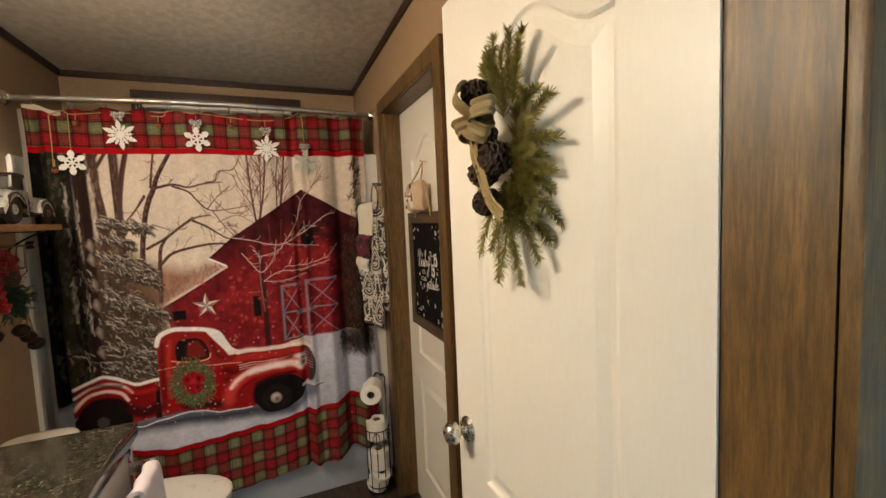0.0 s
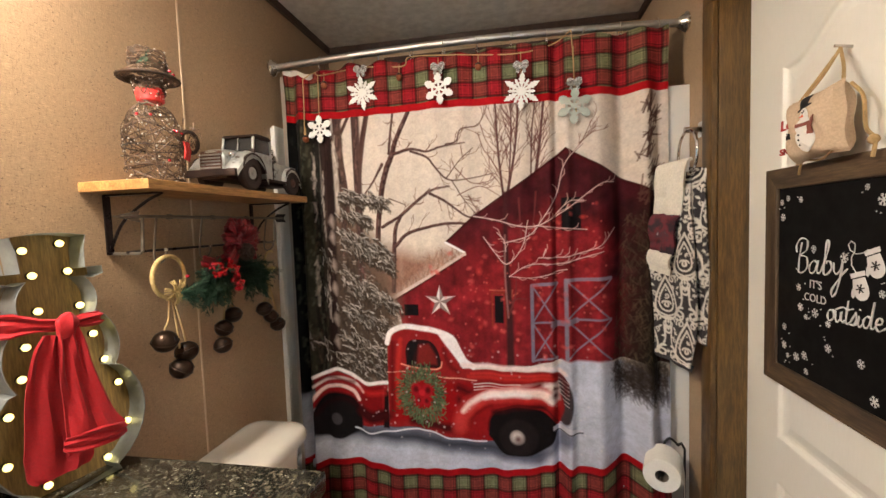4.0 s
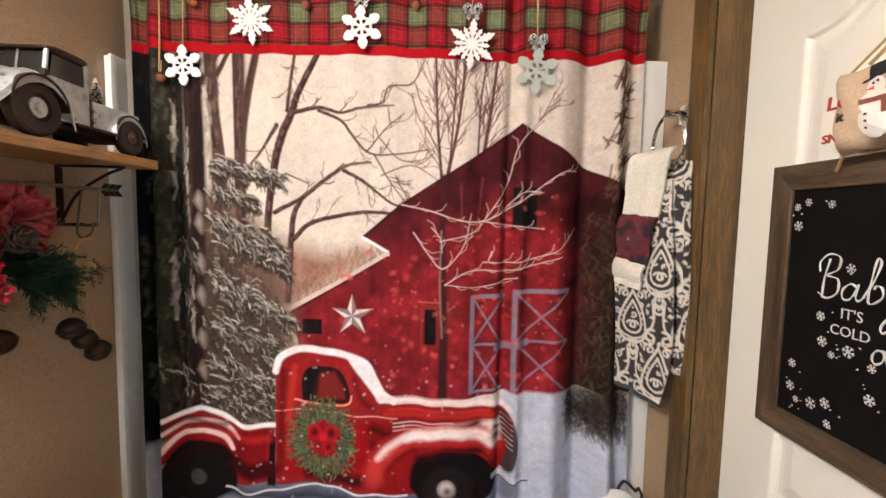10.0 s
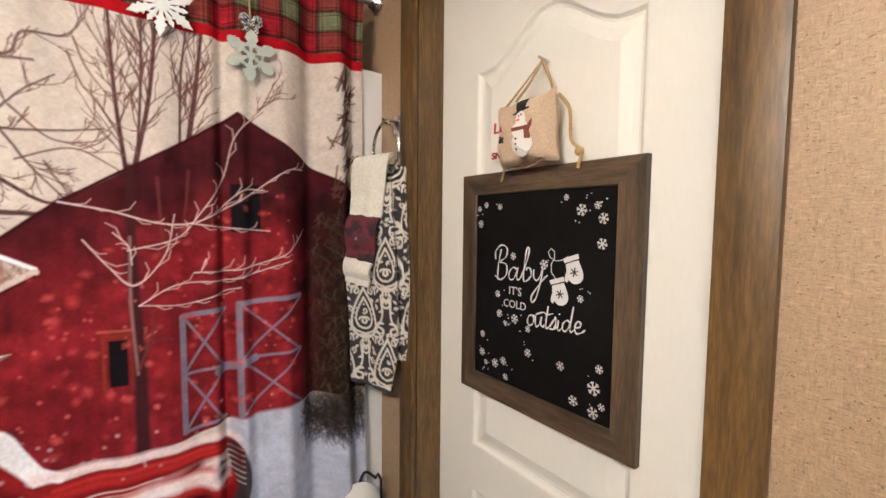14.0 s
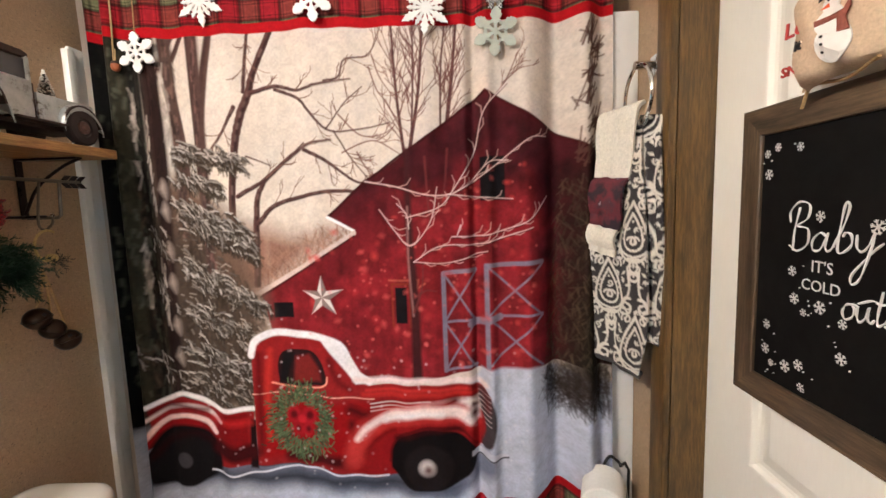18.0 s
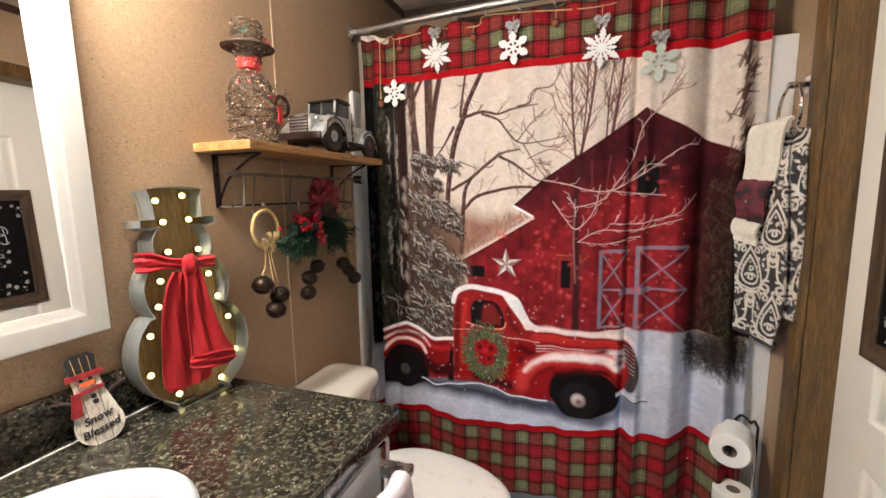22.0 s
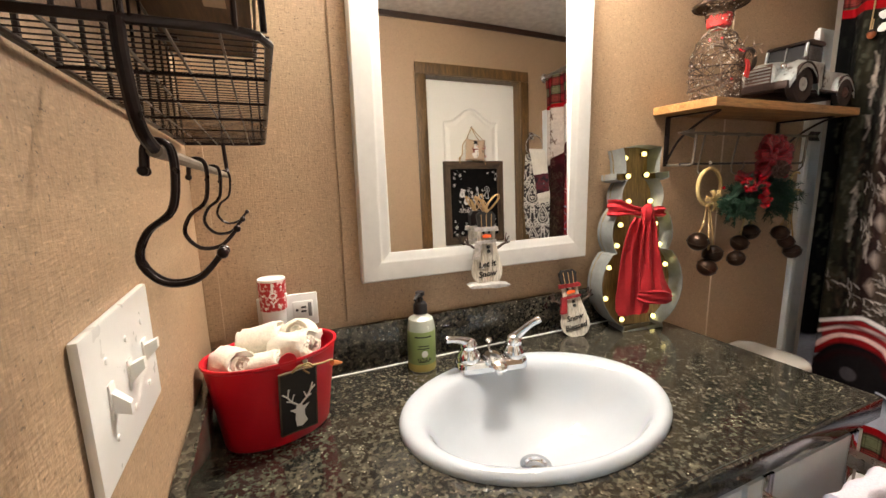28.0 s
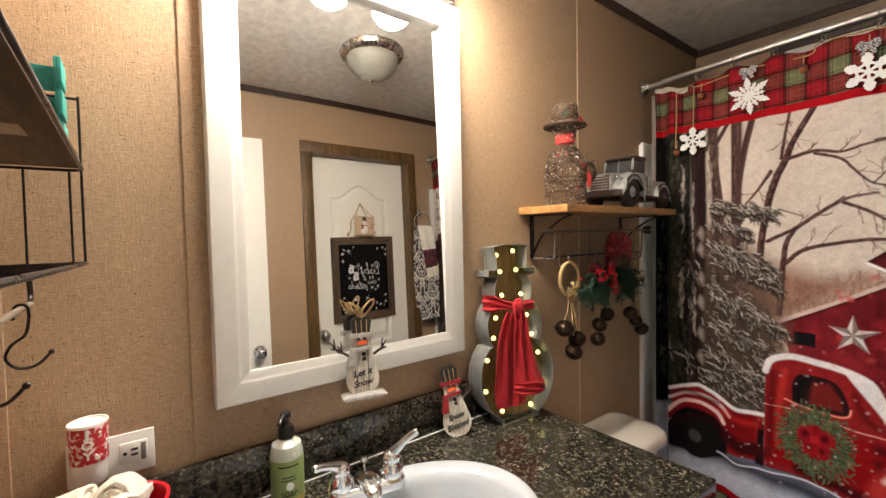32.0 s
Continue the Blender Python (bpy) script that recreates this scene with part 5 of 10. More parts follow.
part("turned_hem", bm, bpy.data.materials["unprinted_polyester"], curtain, "pale lining turned over at the top corner")
# ---- bath, toilet, vanity, mirror ----
rod = thing("curtain_rod", (0.245, 2.43, 2.035), "brushed metal shower curtain rod between the walls", "curtain rod")
rod_pts = [(XL + 0.012 + (XR - XL - 0.024) * i / 24, 2.425 - 0.02 * math.sin(math.pi * i / 24), 2.04 + 0.012 * math.sin(math.pi * i / 24)) for i in range(25)]
ROD_STEEL = paint("satin_rod_steel", (0.5, 0.48, 0.46), 0.42, 1.0, grain=40, vary=0.03, bump=0.0)
part("pole", tube(rod_pts, 0.0125, 24), ROD_STEEL, rod)
for x, s in ((XL, 1), (XR, -1)):
    part("flange", lathe([(0, 0), (0.032, 0), (0.032, s * 0.006), (0.024, s * 0.014), (0.016, s * 0.03), (0, s * 0.03)], (x, 2.425, 2.04), 24, "x"), NICKEL, rod)
for k in range(12):
    x = -0.42 + 1.33 * k / 11
    y = 2.425 - 0.02 * math.sin(math.pi * (x - XL) / (XR - XL))
    ring_ob = thing("curtain_ring", (x, y, 2.01), "small metal curtain ring on the rod", "curtain ring", "rings on the curtain rod")
    part("wire", tube(arc((x, y, 2.03), 0.026, 100, 440, 20, "yz", 1.15), 0.0013, 6), CHROME, ring_ob)
    part("bead", ball((x, y - 0.02, 2.012), 0.0045, 10, 6), CHROME, ring_ob)

tub = thing("bathtub", (0.245, 2.7, 0), "white bathtub behind the curtain", "bathtub")
bm = box(XL + 0.002, 2.44, 0, XR - 0.002, 2.475, 0.4, 0.012)
box(XL + 0.002, 2.42, 0.4, XR - 0.002, 2.5, 0.44, 0.014, bm)
part("apron", bm, PORCELAIN, tub)
bm = box(XL + 0.002, 2.475, 0.08, XR - 0.002, YB - 0.002, 0.1)
box(XL + 0.002, 2.87, 0.1, XR - 0.002, YB - 0.002, 0.44, 0.01, bm)
box(XL + 0.002, 2.5, 0.1, XL + 0.09, 2.87, 0.44, 0.01, bm)
box(XR - 0.09, 2.5, 0.1, XR - 0.002, 2.87, 0.44, 0.01, bm)
part("basin", bm, PORCELAIN, tub)
sur = thing("tub_surround", (0.245, 2.95, 0.44), "white plastic shower wall panels", "shower surround", kind="structure")
part("side_panel", box(XL + 0.001, 2.4, 0.0, XL + 0.012, YB - 0.002, 1.81, 0.003), WHITE_PLASTIC, sur)
part("side_panel", box(XR - 0.012, 2.41, 0.0, XR - 0.001, YB - 0.002, 1.83, 0.003), WHITE_PLASTIC, sur)
part("edge_trim", box(XL + 0.001, 2.385, 0.0, XL + 0.02, 2.41, 1.8, 0.005), WHITE_PLASTIC, sur)
part("edge_trim", box(XR - 0.072, 2.4, 0.0, XR - 0.001, 2.412, 1.83, 0.004), WHITE_PLASTIC, sur)
part("back_panel", box(XL + 0.012, YB - 0.014, 0.44, XR - 0.012, YB - 0.003, 1.24, 0.003), WHITE_PLASTIC, sur)


def loft(rings, bm=None, cap=True):
    """A skin over closed rings of places that have equal counts."""
    out = bm or bmesh.new()
    vs = [[out.verts.new(p) for p in ring] for ring in rings]
    n = len(vs[0])
    for a, b in zip(vs, vs[1:]):
        for i in range(n):
            out.faces.new((a[i], a[(i + 1) % n], b[(i + 1) % n], b[i]))
    if cap:
        out.faces.new(vs[0][::-1])
        out.faces.new(vs[-1])
    bmesh.ops.recalc_face_normals(out, faces=out.faces)
    return out


def egg(cx, cy, z, back, front, half, n=32):
    return [(cx + (front if math.cos(a) > 0 else back) * math.cos(a), cy + half * math.sin(a), z) for a in (2 * math.pi * i / n for i in range(n))]


toilet = thing("toilet", (-0.2, 2.0, 0), "white toilet with its lid shut, beside the vanity", "toilet")
TY = 1.995


def pill(x0, y0, x1, y1, z, r, n=8):
    """A rounded rectangle at one height."""
    pts = []
    for cx, cy, a0 in ((x1 - r, y1 - r, 0), (x0 + r, y1 - r, 90), (x0 + r, y0 + r, 180), (x1 - r, y0 + r, 270)):
        pts += [(cx + r * math.cos(radians(a0 + 90 * i / n)), cy + r * math.sin(radians(a0 + 90 * i / n)), z) for i in range(n + 1)]
    return pts


part("tank", loft([pill(XL + 0.02 + d, TY - 0.2 + d, -0.302 - d, TY + 0.145 - d, z, 0.05) for z, d in ((0.4, 0.03), (0.42, 0.016), (0.6, 0.004), (0.7, 0.0))]), BONE_CHINA, toilet)
part("tank_lid", loft([pill(XL + 0.006 + d, TY - 0.225 + d, -0.272 - d, TY + 0.168 - d, z, 0.07 - d) for z, d in ((0.696, 0.008), (0.7, 0.002), (0.712, 0.0), (0.724, 0.002), (0.733, 0.008), (0.739, 0.02), (0.742, 0.04), (0.743, 0.06))]), BONE_CHINA, toilet)
part("bowl", loft([egg(-0.12, TY, 0.0, 0.2, 0.2, 0.1), egg(-0.12, TY, 0.12, 0.18, 0.18, 0.095), egg(-0.1, TY, 0.22, 0.2, 0.24, 0.13), egg(-0.1, TY, 0.33, 0.22, 0.31, 0.175), egg(-0.1, TY, 0.385, 0.22, 0.325, 0.18)]), BONE_CHINA, toilet)
part("seat", loft([egg(-0.1, TY, 0.388, 0.2, 0.325, 0.183), egg(-0.1, TY, 0.392, 0.205, 0.33, 0.187), egg(-0.1, TY, 0.404, 0.205, 0.33, 0.187)]), WHITE_PLASTIC, toilet)
part("seat_lid", loft([egg(-0.1, TY, 0.4075, 0.2, 0.328, 0.184), egg(-0.1, TY, 0.412, 0.206, 0.334, 0.19), egg(-0.1, TY, 0.42, 0.2055, 0.3335, 0.1895), egg(-0.1, TY, 0.426, 0.2, 0.327, 0.184), egg(-0.1, TY, 0.4295, 0.185, 0.31, 0.17), egg(-0.1, TY, 0.4315, 0.15, 0.26, 0.135), egg(-0.1, TY, 0.4325, 0.08, 0.15, 0.07)]), WHITE_PLASTIC, toilet)
part("pedestal_neck", box(-0.42, TY - 0.09, 0.0, -0.2, TY + 0.09, 0.4, 0.03), BONE_CHINA, toilet)
part("flush_lever", tube([(-0.3, TY - 0.15, 0.64), (-0.285, TY - 0.15, 0.64), (-0.28, TY - 0.09, 0.63)], 0.006), CHROME, toilet, "chrome flush lever")

# vanity
CZ, VX, VY = 0.913, 0.045, 1.625
SINK = (-0.215, 1.032)
vanity = thing("vanity_cabinet", (-0.23, 1.05, 0), "white bathroom vanity cabinet with raised-panel doors", "cabinet")
bm = box(XL + 0.002, Y0 + 0.002, 0.09, 0.015, VY - 0.02, 0.74, 0.002)
for wall in ((-0.003, Y0 + 0.002, 0.015, VY - 0.02), (XL + 0.002, Y0 + 0.002, XL + 0.018, VY - 0.02), (XL + 0.018, VY - 0.038, -0.003, VY - 0.02), (XL + 0.018, Y0 + 0.002, -0.003, Y0 + 0.02)):
    box(wall[0], wall[1], 0.739, wall[2], wall[3], CZ - 0.042, bm=bm)
part("body", bm, WHITE_TRIM, vanity)
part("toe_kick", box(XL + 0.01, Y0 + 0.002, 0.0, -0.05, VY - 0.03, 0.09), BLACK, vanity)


def cabinet_front(parent, y0, y1, z0, z1, name="door"):
    bm = bmesh.new()
    f = bm.faces.new([bm.verts.new((0.034, y, z)) for y, z in ((y0, z0), (y1, z0), (y1, z1), (y0, z1))])
    for thick, deep in ((0.045, 0.0), (0.006, -0.006), (0.01, 0.0), (0.018, 0.006)):
        bmesh.ops.inset_region(bm, faces=[f], thickness=thick, depth=deep)
    got = bmesh.ops.extrude_edge_only(bm, edges=[e for e in bm.edges if e.is_boundary])
    for v in got["geom"]:
        if isinstance(v, bmesh.types.BMVert):
            v.co.x = 0.0155
    bmesh.ops.recalc_face_normals(bm, faces=bm.faces)
    return part(name, bm, WHITE_TRIM, parent)


KNOB_BLACK = paint("black_knob", lin(30, 28, 28), 0.3, 0.3, vary=0.1, bump=0.0)
for y0, y1, ky in ((0.5, 0.86, 0.83), (0.875, 1.235, 1.2), (1.25, 1.595, 1.285)):
    d = cabinet_front(vanity, y0, y1, 0.12, 0.85)
    part("knob", lathe([(0, 0), (0.006, 0), (0.005, 0.012), (0.013, 0.018), (0.015, 0.024), (0.009, 0.031), (0, 0.032)], (0.034, ky, 0.745), 16, "x"), KNOB_BLACK, d, "black knob")

top = thing("countertop", (-0.23, 1.05, CZ - 0.04), "dark speckled laminate countertop with a backsplash", "countertop")
bm = bmesh.new()
ring_in, ring_out = [], []
N = 48
for i in range(N):
    a = 2 * math.pi * i / N
    ring_in.append((SINK[0] + 0.17 * math.cos(a), SINK[1] + 0.235 * math.sin(a)))
x0, x1, y0, y1 = XL + 0.002, VX - 0.008, Y0 + 0.002, VY - 0.008
for i in range(N):
    a = 2 * math.pi * i / N
    c, s = math.cos(a), math.sin(a)
    k = min(((x1 if c > 0 else x0) - SINK[0]) / c if abs(c) > 1e-9 else 9, ((y1 if s > 0 else y0) - SINK[1]) / s if abs(s) > 1e-9 else 9)
    ring_out.append((SINK[0] + k * c, SINK[1] + k * s))
corners = [(x1, y1), (x0, y1), (x0, y0), (x1, y0)]
for cx, cy in corners:
    i = min(range(N), key=lambda q: (ring_out[q][0] - cx) ** 2 + (ring_out[q][1] - cy) ** 2)
    ring_out[i] = (cx, cy)
vi = [bm.verts.new((x, y, CZ)) for x, y in ring_in]
vo = [bm.verts.new((x, y, CZ)) for x, y in ring_out]
for i in range(N):
    bm.faces.new((vi[i], vo[i], vo[(i + 1) % N], vi[(i + 1) % N]))
for ring, dz in ((vi, -0.035), (vo, 0)):
    if dz:
        low = [bm.verts.new((v.co.x, v.co.y, CZ + dz)) for v in ring]
        for i in range(N):
            bm.faces.new((ring[(i + 1) % N], low[(i + 1) % N], low[i], ring[i]))
bmesh.ops.recalc_face_normals(bm, faces=bm.faces)
if sum(f.normal.z for f in bm.faces) < 0:
    bmesh.ops.reverse_faces(bm, faces=bm.faces)
part("surface", bm, COUNTER, top)
part("front_edge", box(VX - 0.009, Y0 + 0.002, CZ - 0.042, VX, VY, CZ, 0.004), COUNTER, top)
part("end_edge", box(XL + 0.002, VY - 0.009, CZ - 0.042, VX - 0.008, VY, CZ, 0.004), COUNTER, top)
part("backsplash", box(XL + 0.001, Y0 + 0.02, CZ, XL + 0.019, VY - 0.02, CZ + 0.105, 0.004), COUNTER, top)
part("side_splash", box(XL + 0.001, Y0 + 0.001, CZ, VX - 0.02, Y0 + 0.019, CZ + 0.105, 0.004), COUNTER, top)
part("sealant", tube([(XL + 0.021, Y0 + 0.02, CZ + 0.001), (XL + 0.021, VY - 0.02, CZ + 0.001)], 0.0015, 6), WHITE_PLASTIC, top, "white sealant bead")


def oval(z, rx, ry, n=48, shift=0.0):
    return [(SINK[0] + shift + 0.92 * rx * math.cos(2 * math.pi * i / n), SINK[1] + ry * math.sin(2 * math.pi * i / n), z) for i in range(n)]


sink = thing("wash_basin", (SINK[0], SINK[1], CZ), "white oval porcelain drop-in basin in the countertop", "sink")
RIM = ((-0.004, 0.211, 0.261, 0), (0.003, 0.2135, 0.2635, 0), (0.008, 0.2125, 0.2625, 0), (0.0125, 0.2095, 0.2595, 0), (0.0155, 0.205, 0.255, 0.001), (0.017, 0.199, 0.249, 0.003), (0.0165, 0.19, 0.241, 0.006), (0.0145, 0.182, 0.233, 0.009), (0.0105, 0.175, 0.226, 0.011), (0.004, 0.169, 0.22, 0.0125), (-0.006, 0.164, 0.214, 0.0135), (-0.02, 0.158, 0.207, 0.014))
BOWL = ((-0.04, 0.15, 0.197, 0.014), (-0.062, 0.138, 0.182, 0.013), (-0.084, 0.12, 0.158, 0.011), (-0.102, 0.098, 0.128, 0.009), (-0.116, 0.073, 0.094, 0.006), (-0.126, 0.048, 0.06, 0.003), (-0.131, 0.028, 0.03, 0.0))
part("basin", loft([oval(CZ + z, rx, ry, 64, d) for z, rx, ry, d in RIM + BOWL], cap=False), PORCELAIN, sink)
part("drain", lathe([(0, -0.006), (0.026, -0.006), (0.028, 0.0), (0.03, 0.003), (0.021, 0.004), (0.019, -0.001), (0, 0.002)], (SINK[0], SINK[1], CZ - 0.128), 24), CHROME, sink, "chrome drain")

# mirror
MX = XL + 0.001
mirror = thing("wall_mirror", (XL, 1.083, 1.115), "wall mirror in a wide white wooden frame over the basin", "mirror")
MY0, MY1, MZ0, MZ1, MW = 0.777, 1.389, 1.115, 2.045, 0.062
bm = bmesh.new()
G = 24
rows = []
for k in range(G + 1):
    z = MZ0 + 0.045 + (MZ1 - MZ0 - 0.09) * k / G
    rows.append([])
    for i in range(G + 1):
        y = MY0 + 0.045 + (MY1 - MY0 - 0.09) * i / G
        # a cheap sheet: it leans in its frame and bows a little across
        rows[-1].append(bm.verts.new((MX + 0.0135 + 0.0039 * (y - 1.083) - 0.0232 * (z - 1.58) - 0.03 * (y - 1.083) ** 2, y, z)))
for a, b in zip(rows, rows[1:]):
    for i in range(G):
        bm.faces.new((a[i], a[i + 1], b[i + 1], b[i]))
bmesh.ops.recalc_face_normals(bm, faces=bm.faces)
if sum(f.normal.x for f in bm.faces) < 0:
    bmesh.ops.reverse_faces(bm, faces=bm.faces)
part("glass", bm, MIRROR, mirror, "silvered mirror glass")
part("backing", box(MX, MY0 + 0.02, MZ0 + 0.02, MX + 0.0008, MY1 - 0.02, MZ1 - 0.02), BLACK, mirror, "dark backing board", soft=False)
for a, b in (((MY0, MZ0), (MY1, MZ0)), ((MY1, MZ0), (MY1, MZ1)), ((MY1, MZ1), (MY0, MZ1)), ((MY0, MZ1), (MY0, MZ0))):
    u = Vector((0, b[0] - a[0], b[1] - a[1]))
    length = u.length
    u.normalize()
    w = Vector((0, -u.z, u.y))
    bm = bmesh.new()
    prof = [(0.0, 0.0), (0.0, 0.023), (0.003, 0.027), (0.04, 0.0275), (0.043, 0.0265), (0.048, 0.0255), (0.06, 0.0245), (MW, 0.0235), (MW, 0.001)]
    rows = []
    for end in (0, 1):
        base = Vector((MX, *(b if end else a)))
        rows.append([bm.verts.new(base + w * d + u * (d if not end else -d) + Vector((h, 0, 0))) for d, h in prof])
    for i in range(len(prof) - 1):
        bm.faces.new((rows[0][i], rows[0][i + 1], rows[1][i + 1], rows[1][i]))
    bmesh.ops.recalc_face_normals(bm, faces=bm.faces)
    part("frame_rail", bm, WHITE_TRIM, mirror)

# lamps
bar = thing("vanity_light", (XL, 1.083, 2.052), "lit vanity light bar with frosted glass shades over the mirror", "wall lamp")
part("back_plate", box(XL + 0.001, 0.79, 2.052, XL + 0.03, 1.376, 2.15, 0.006), NICKEL, bar)
for y in (0.896, 1.083, 1.27):
    lx = XL + 0.132
    part("arm", tube(curve_through([(XL + 0.028, y, 2.1), (XL + 0.07, y, 2.125), (XL + 0.112, y, 2.158), (lx, y, 2.156), (lx, y, 2.14)], 5), 0.008, 10), NICKEL, bar)
    part("socket", lathe([(0, 2.132), (0.024, 2.132), (0.024, 2.142), (0.014, 2.15), (0, 2.15)], (lx, y, 0), 20), NICKEL, bar)
    shade = part("shade", lathe([(0.022, 2.132), (0.034, 2.126), (0.045, 2.11), (0.052, 2.088), (0.0555, 2.062), (0.0535, 2.062), (0.05, 2.088), (0.043, 2.108), (0.032, 2.122)], (lx, y, 0), 28), LIT_SHADE, bar, "lit frosted glass shade")
    part("bulb", lathe([(0, 2.07), (0.0515, 2.066), (0.0505, 2.056), (0.044, 2.044), (0.03, 2.034), (0, 2.029)], (lx, y, 0), 24), BULB, shade, "glowing bulb in the mouth of the shade")
dome = thing("ceiling_light", (0.31, 1.58, ZC), "flush ceiling lamp with an alabaster glass bowl, unlit", "ceiling lamp")
part("rim", lathe([(0, ZC - 0.002), (0.15, ZC - 0.002), (0.158, ZC - 0.012), (0.152, ZC - 0.028), (0.138, ZC - 0.036), (0.128, ZC - 0.04), (0.12, ZC - 0.034), (0, ZC - 0.034)], (0.31, 1.58, 0), 40), NICKEL, dome, "brushed nickel rim")
part("bowl", lathe([(0.125, ZC - 0.036), (0.122, ZC - 0.06), (0.108, ZC - 0.09), (0.08, ZC - 0.116), (0.045, ZC - 0.131), (0, ZC - 0.136)], (0.31, 1.58, 0), 40), OPAL, dome, "frosted alabaster glass bowl")
part("finial", lathe([(0, ZC - 0.134), (0.012, ZC - 0.136), (0.013, ZC - 0.143), (0.006, ZC - 0.148), (0.008, ZC - 0.155), (0, ZC - 0.16)], (0.31, 1.58, 0), 16), NICKEL, dome, "nickel finial")

# shelf on the left wall
AGED = paint("aged_grey_metal", lin(118, 108, 96), 0.45, 0.6, grain=60, vary=0.12)
SX, SY0, SY1, SZ = -0.332, 1.64, 2.312, 1.517
shelf = thing("wall_shelf", (XL, 1.97, 1.35), "honey pine wall shelf on metal brackets with arrow rail", "shelf")
part("board", box(XL + 0.001, SY0, SZ - 0.022, SX, SY1, SZ, 0.002), WOOD_SHELF, shelf, "honey pine board", soft=False)
RAIL_X = XL + 0.085
for y in (1.7, 2.235):
    part("bracket_leg", box(XL + 0.001, y - 0.008, SZ - 0.165, XL + 0.006, y + 0.008, SZ - 0.024, 0.001), DARK_METAL, shelf)
    part("bracket_top", box(XL + 0.006, y - 0.008, SZ - 0.028, SX - 0.03, y + 0.008, SZ - 0.0235, 0.001), DARK_METAL, shelf)
    part("bracket_loop", tube([(XL + 0.004, y + 0.006, SZ - 0.163), (RAIL_X - 0.006, y + 0.006, SZ - 0.163), (RAIL_X, y + 0.007, SZ - 0.158), (RAIL_X + 0.001, y + 0.012, SZ - 0.08)], 0.0038, 8), AGED, shelf)
    part("bracket_brace", tube(curve_through([(SX - 0.03, y, SZ - 0.027), (SX - 0.075, y, SZ - 0.046), (XL + 0.045, y, SZ - 0.09), (XL + 0.007, y, SZ - 0.15)], 6), 0.0036, 8), DARK_METAL, shelf)
part("arrow_rail", tube([(RAIL_X, 1.66, SZ - 0.077), (RAIL_X, 2.3, SZ - 0.077)], 0.0042, 8), AGED, shelf, "arrow-shaped rail")
for y in (1.79, 1.94, 2.09):
    part("rail_knot", lathe([(0, y - 0.006), (0.0066, y - 0.006), (0.0066, y + 0.006), (0, y + 0.006)], (RAIL_X, 0, SZ - 0.077), 10, "y"), AGED, shelf)
part("hook_rail", tube([(XL + 0.05, 1.7, SZ - 0.16), (XL + 0.05, 2.24, SZ - 0.16)], 0.0034, 8), DARK_METAL, shelf)
part("arrow_head", slab([(-0.032, 0), (0.034, 0.013), (0.026, 0.0), (0.034, -0.013)], 0.005, pose(RAIL_X + 0.0025, 1.672, SZ - 0.077, 0, 0, 90)), AGED, shelf, "flattened arrow head")
for k in range(3):
    part("arrow_feather", slab([(0, 0), (0.016, 0.015), (0.03, 0.015), (0.014, 0), (0.03, -0.015), (0.016, -0.015)], 0.004, pose(RAIL_X + 0.002, 2.25 + 0.02 * k, SZ - 0.077, 0, 0, 90)), DARK_METAL, shelf)

# chalkboard
board = thing("chalkboard", (1.07, 1.853, 0.978), "framed black letter board with winter words on the closet door", "chalkboard")
BY0, BY1, BZ0, BZ1, BW, BX = 1.622, 2.09, 0.97, 1.504, 0.049, 1.067
part("panel", box(BX + 0.006, BY0 + 0.02, BZ0 + 0.02, BX + 0.016, BY1 - 0.02, BZ1 - 0.02), paint("matt_black_board", lin(14, 13, 13), 0.7, grain=60, vary=0.2, bump=0.02, Specular_IOR_Level=0.12), board, "matt black panel", soft=False)
for a, b in (((BY0, BZ0), (BY1, BZ0)), ((BY1, BZ0), (BY1, BZ1)), ((BY1, BZ1), (BY0, BZ1)), ((BY0, BZ1), (BY0, BZ0))):
    u = Vector((0, b[0] - a[0], b[1] - a[1])).normalized()
    w = Vector((0, -u.z, u.y))
    bm = bmesh.new()
    rows = []
    for end in (0, 1):
        base = Vector((BX, *(b if end else a)))
        rows.append([bm.verts.new(base + w * d + u * (d if not end else -d) + Vector((h, 0, 0))) for d, h in ((0.0, 0.016), (0.0, 0.002), (0.002, 0.0), (BW - 0.002, 0.0), (BW, 0.002), (BW, 0.008))])
    for i in range(5):
        bm.faces.new((rows[0][i], rows[0][i + 1], rows[1][i + 1], rows[1][i]))
    bmesh.ops.recalc_face_normals(bm, faces=bm.faces)
    part("frame_rail", bm, WOOD_GREY_LEVEL if abs(u.y) > 0.5 else WOOD_GREY, board, "weathered brown frame rail", soft=False)

# floor planks
floor = tagged(new("floor"), "dark brown wood plank floor", "floor", kind="structure")
PLANKS = {}


def lay_planks(x0, x1, y0, y1, shift):
    """Rows of planks cut to fit between four walls."""
    i, x = 0, x0
    while x < x1 - 0.02:
        w = min(0.175, x1 - x)
        y = y0 - 0.4 * ((i + shift) % 3)
        while y < y1:
            a, b = max(y, y0), min(y + 1.2, y1)
            if b - a > 0.02:
                key = (round(w, 3), round(b - a, 3))
                if key not in PLANKS:
                    PLANKS[key] = meshed("plank", box(0, 0, -0.012, w, b - a, 0.0, 0.0015), WOOD_FLOOR, False)
                ob = new("plank", PLANKS[key])
                ob.parent = floor
                ob.matrix_basis = pose(x, a, 0)
            y += 1.203
        x += 0.1775
        i += 1


lay_planks(XL, XR, Y0 - 0.1, 2.44, 0)
lay_planks(XL, 2.5, -1.6, Y0 - 0.103, 1)
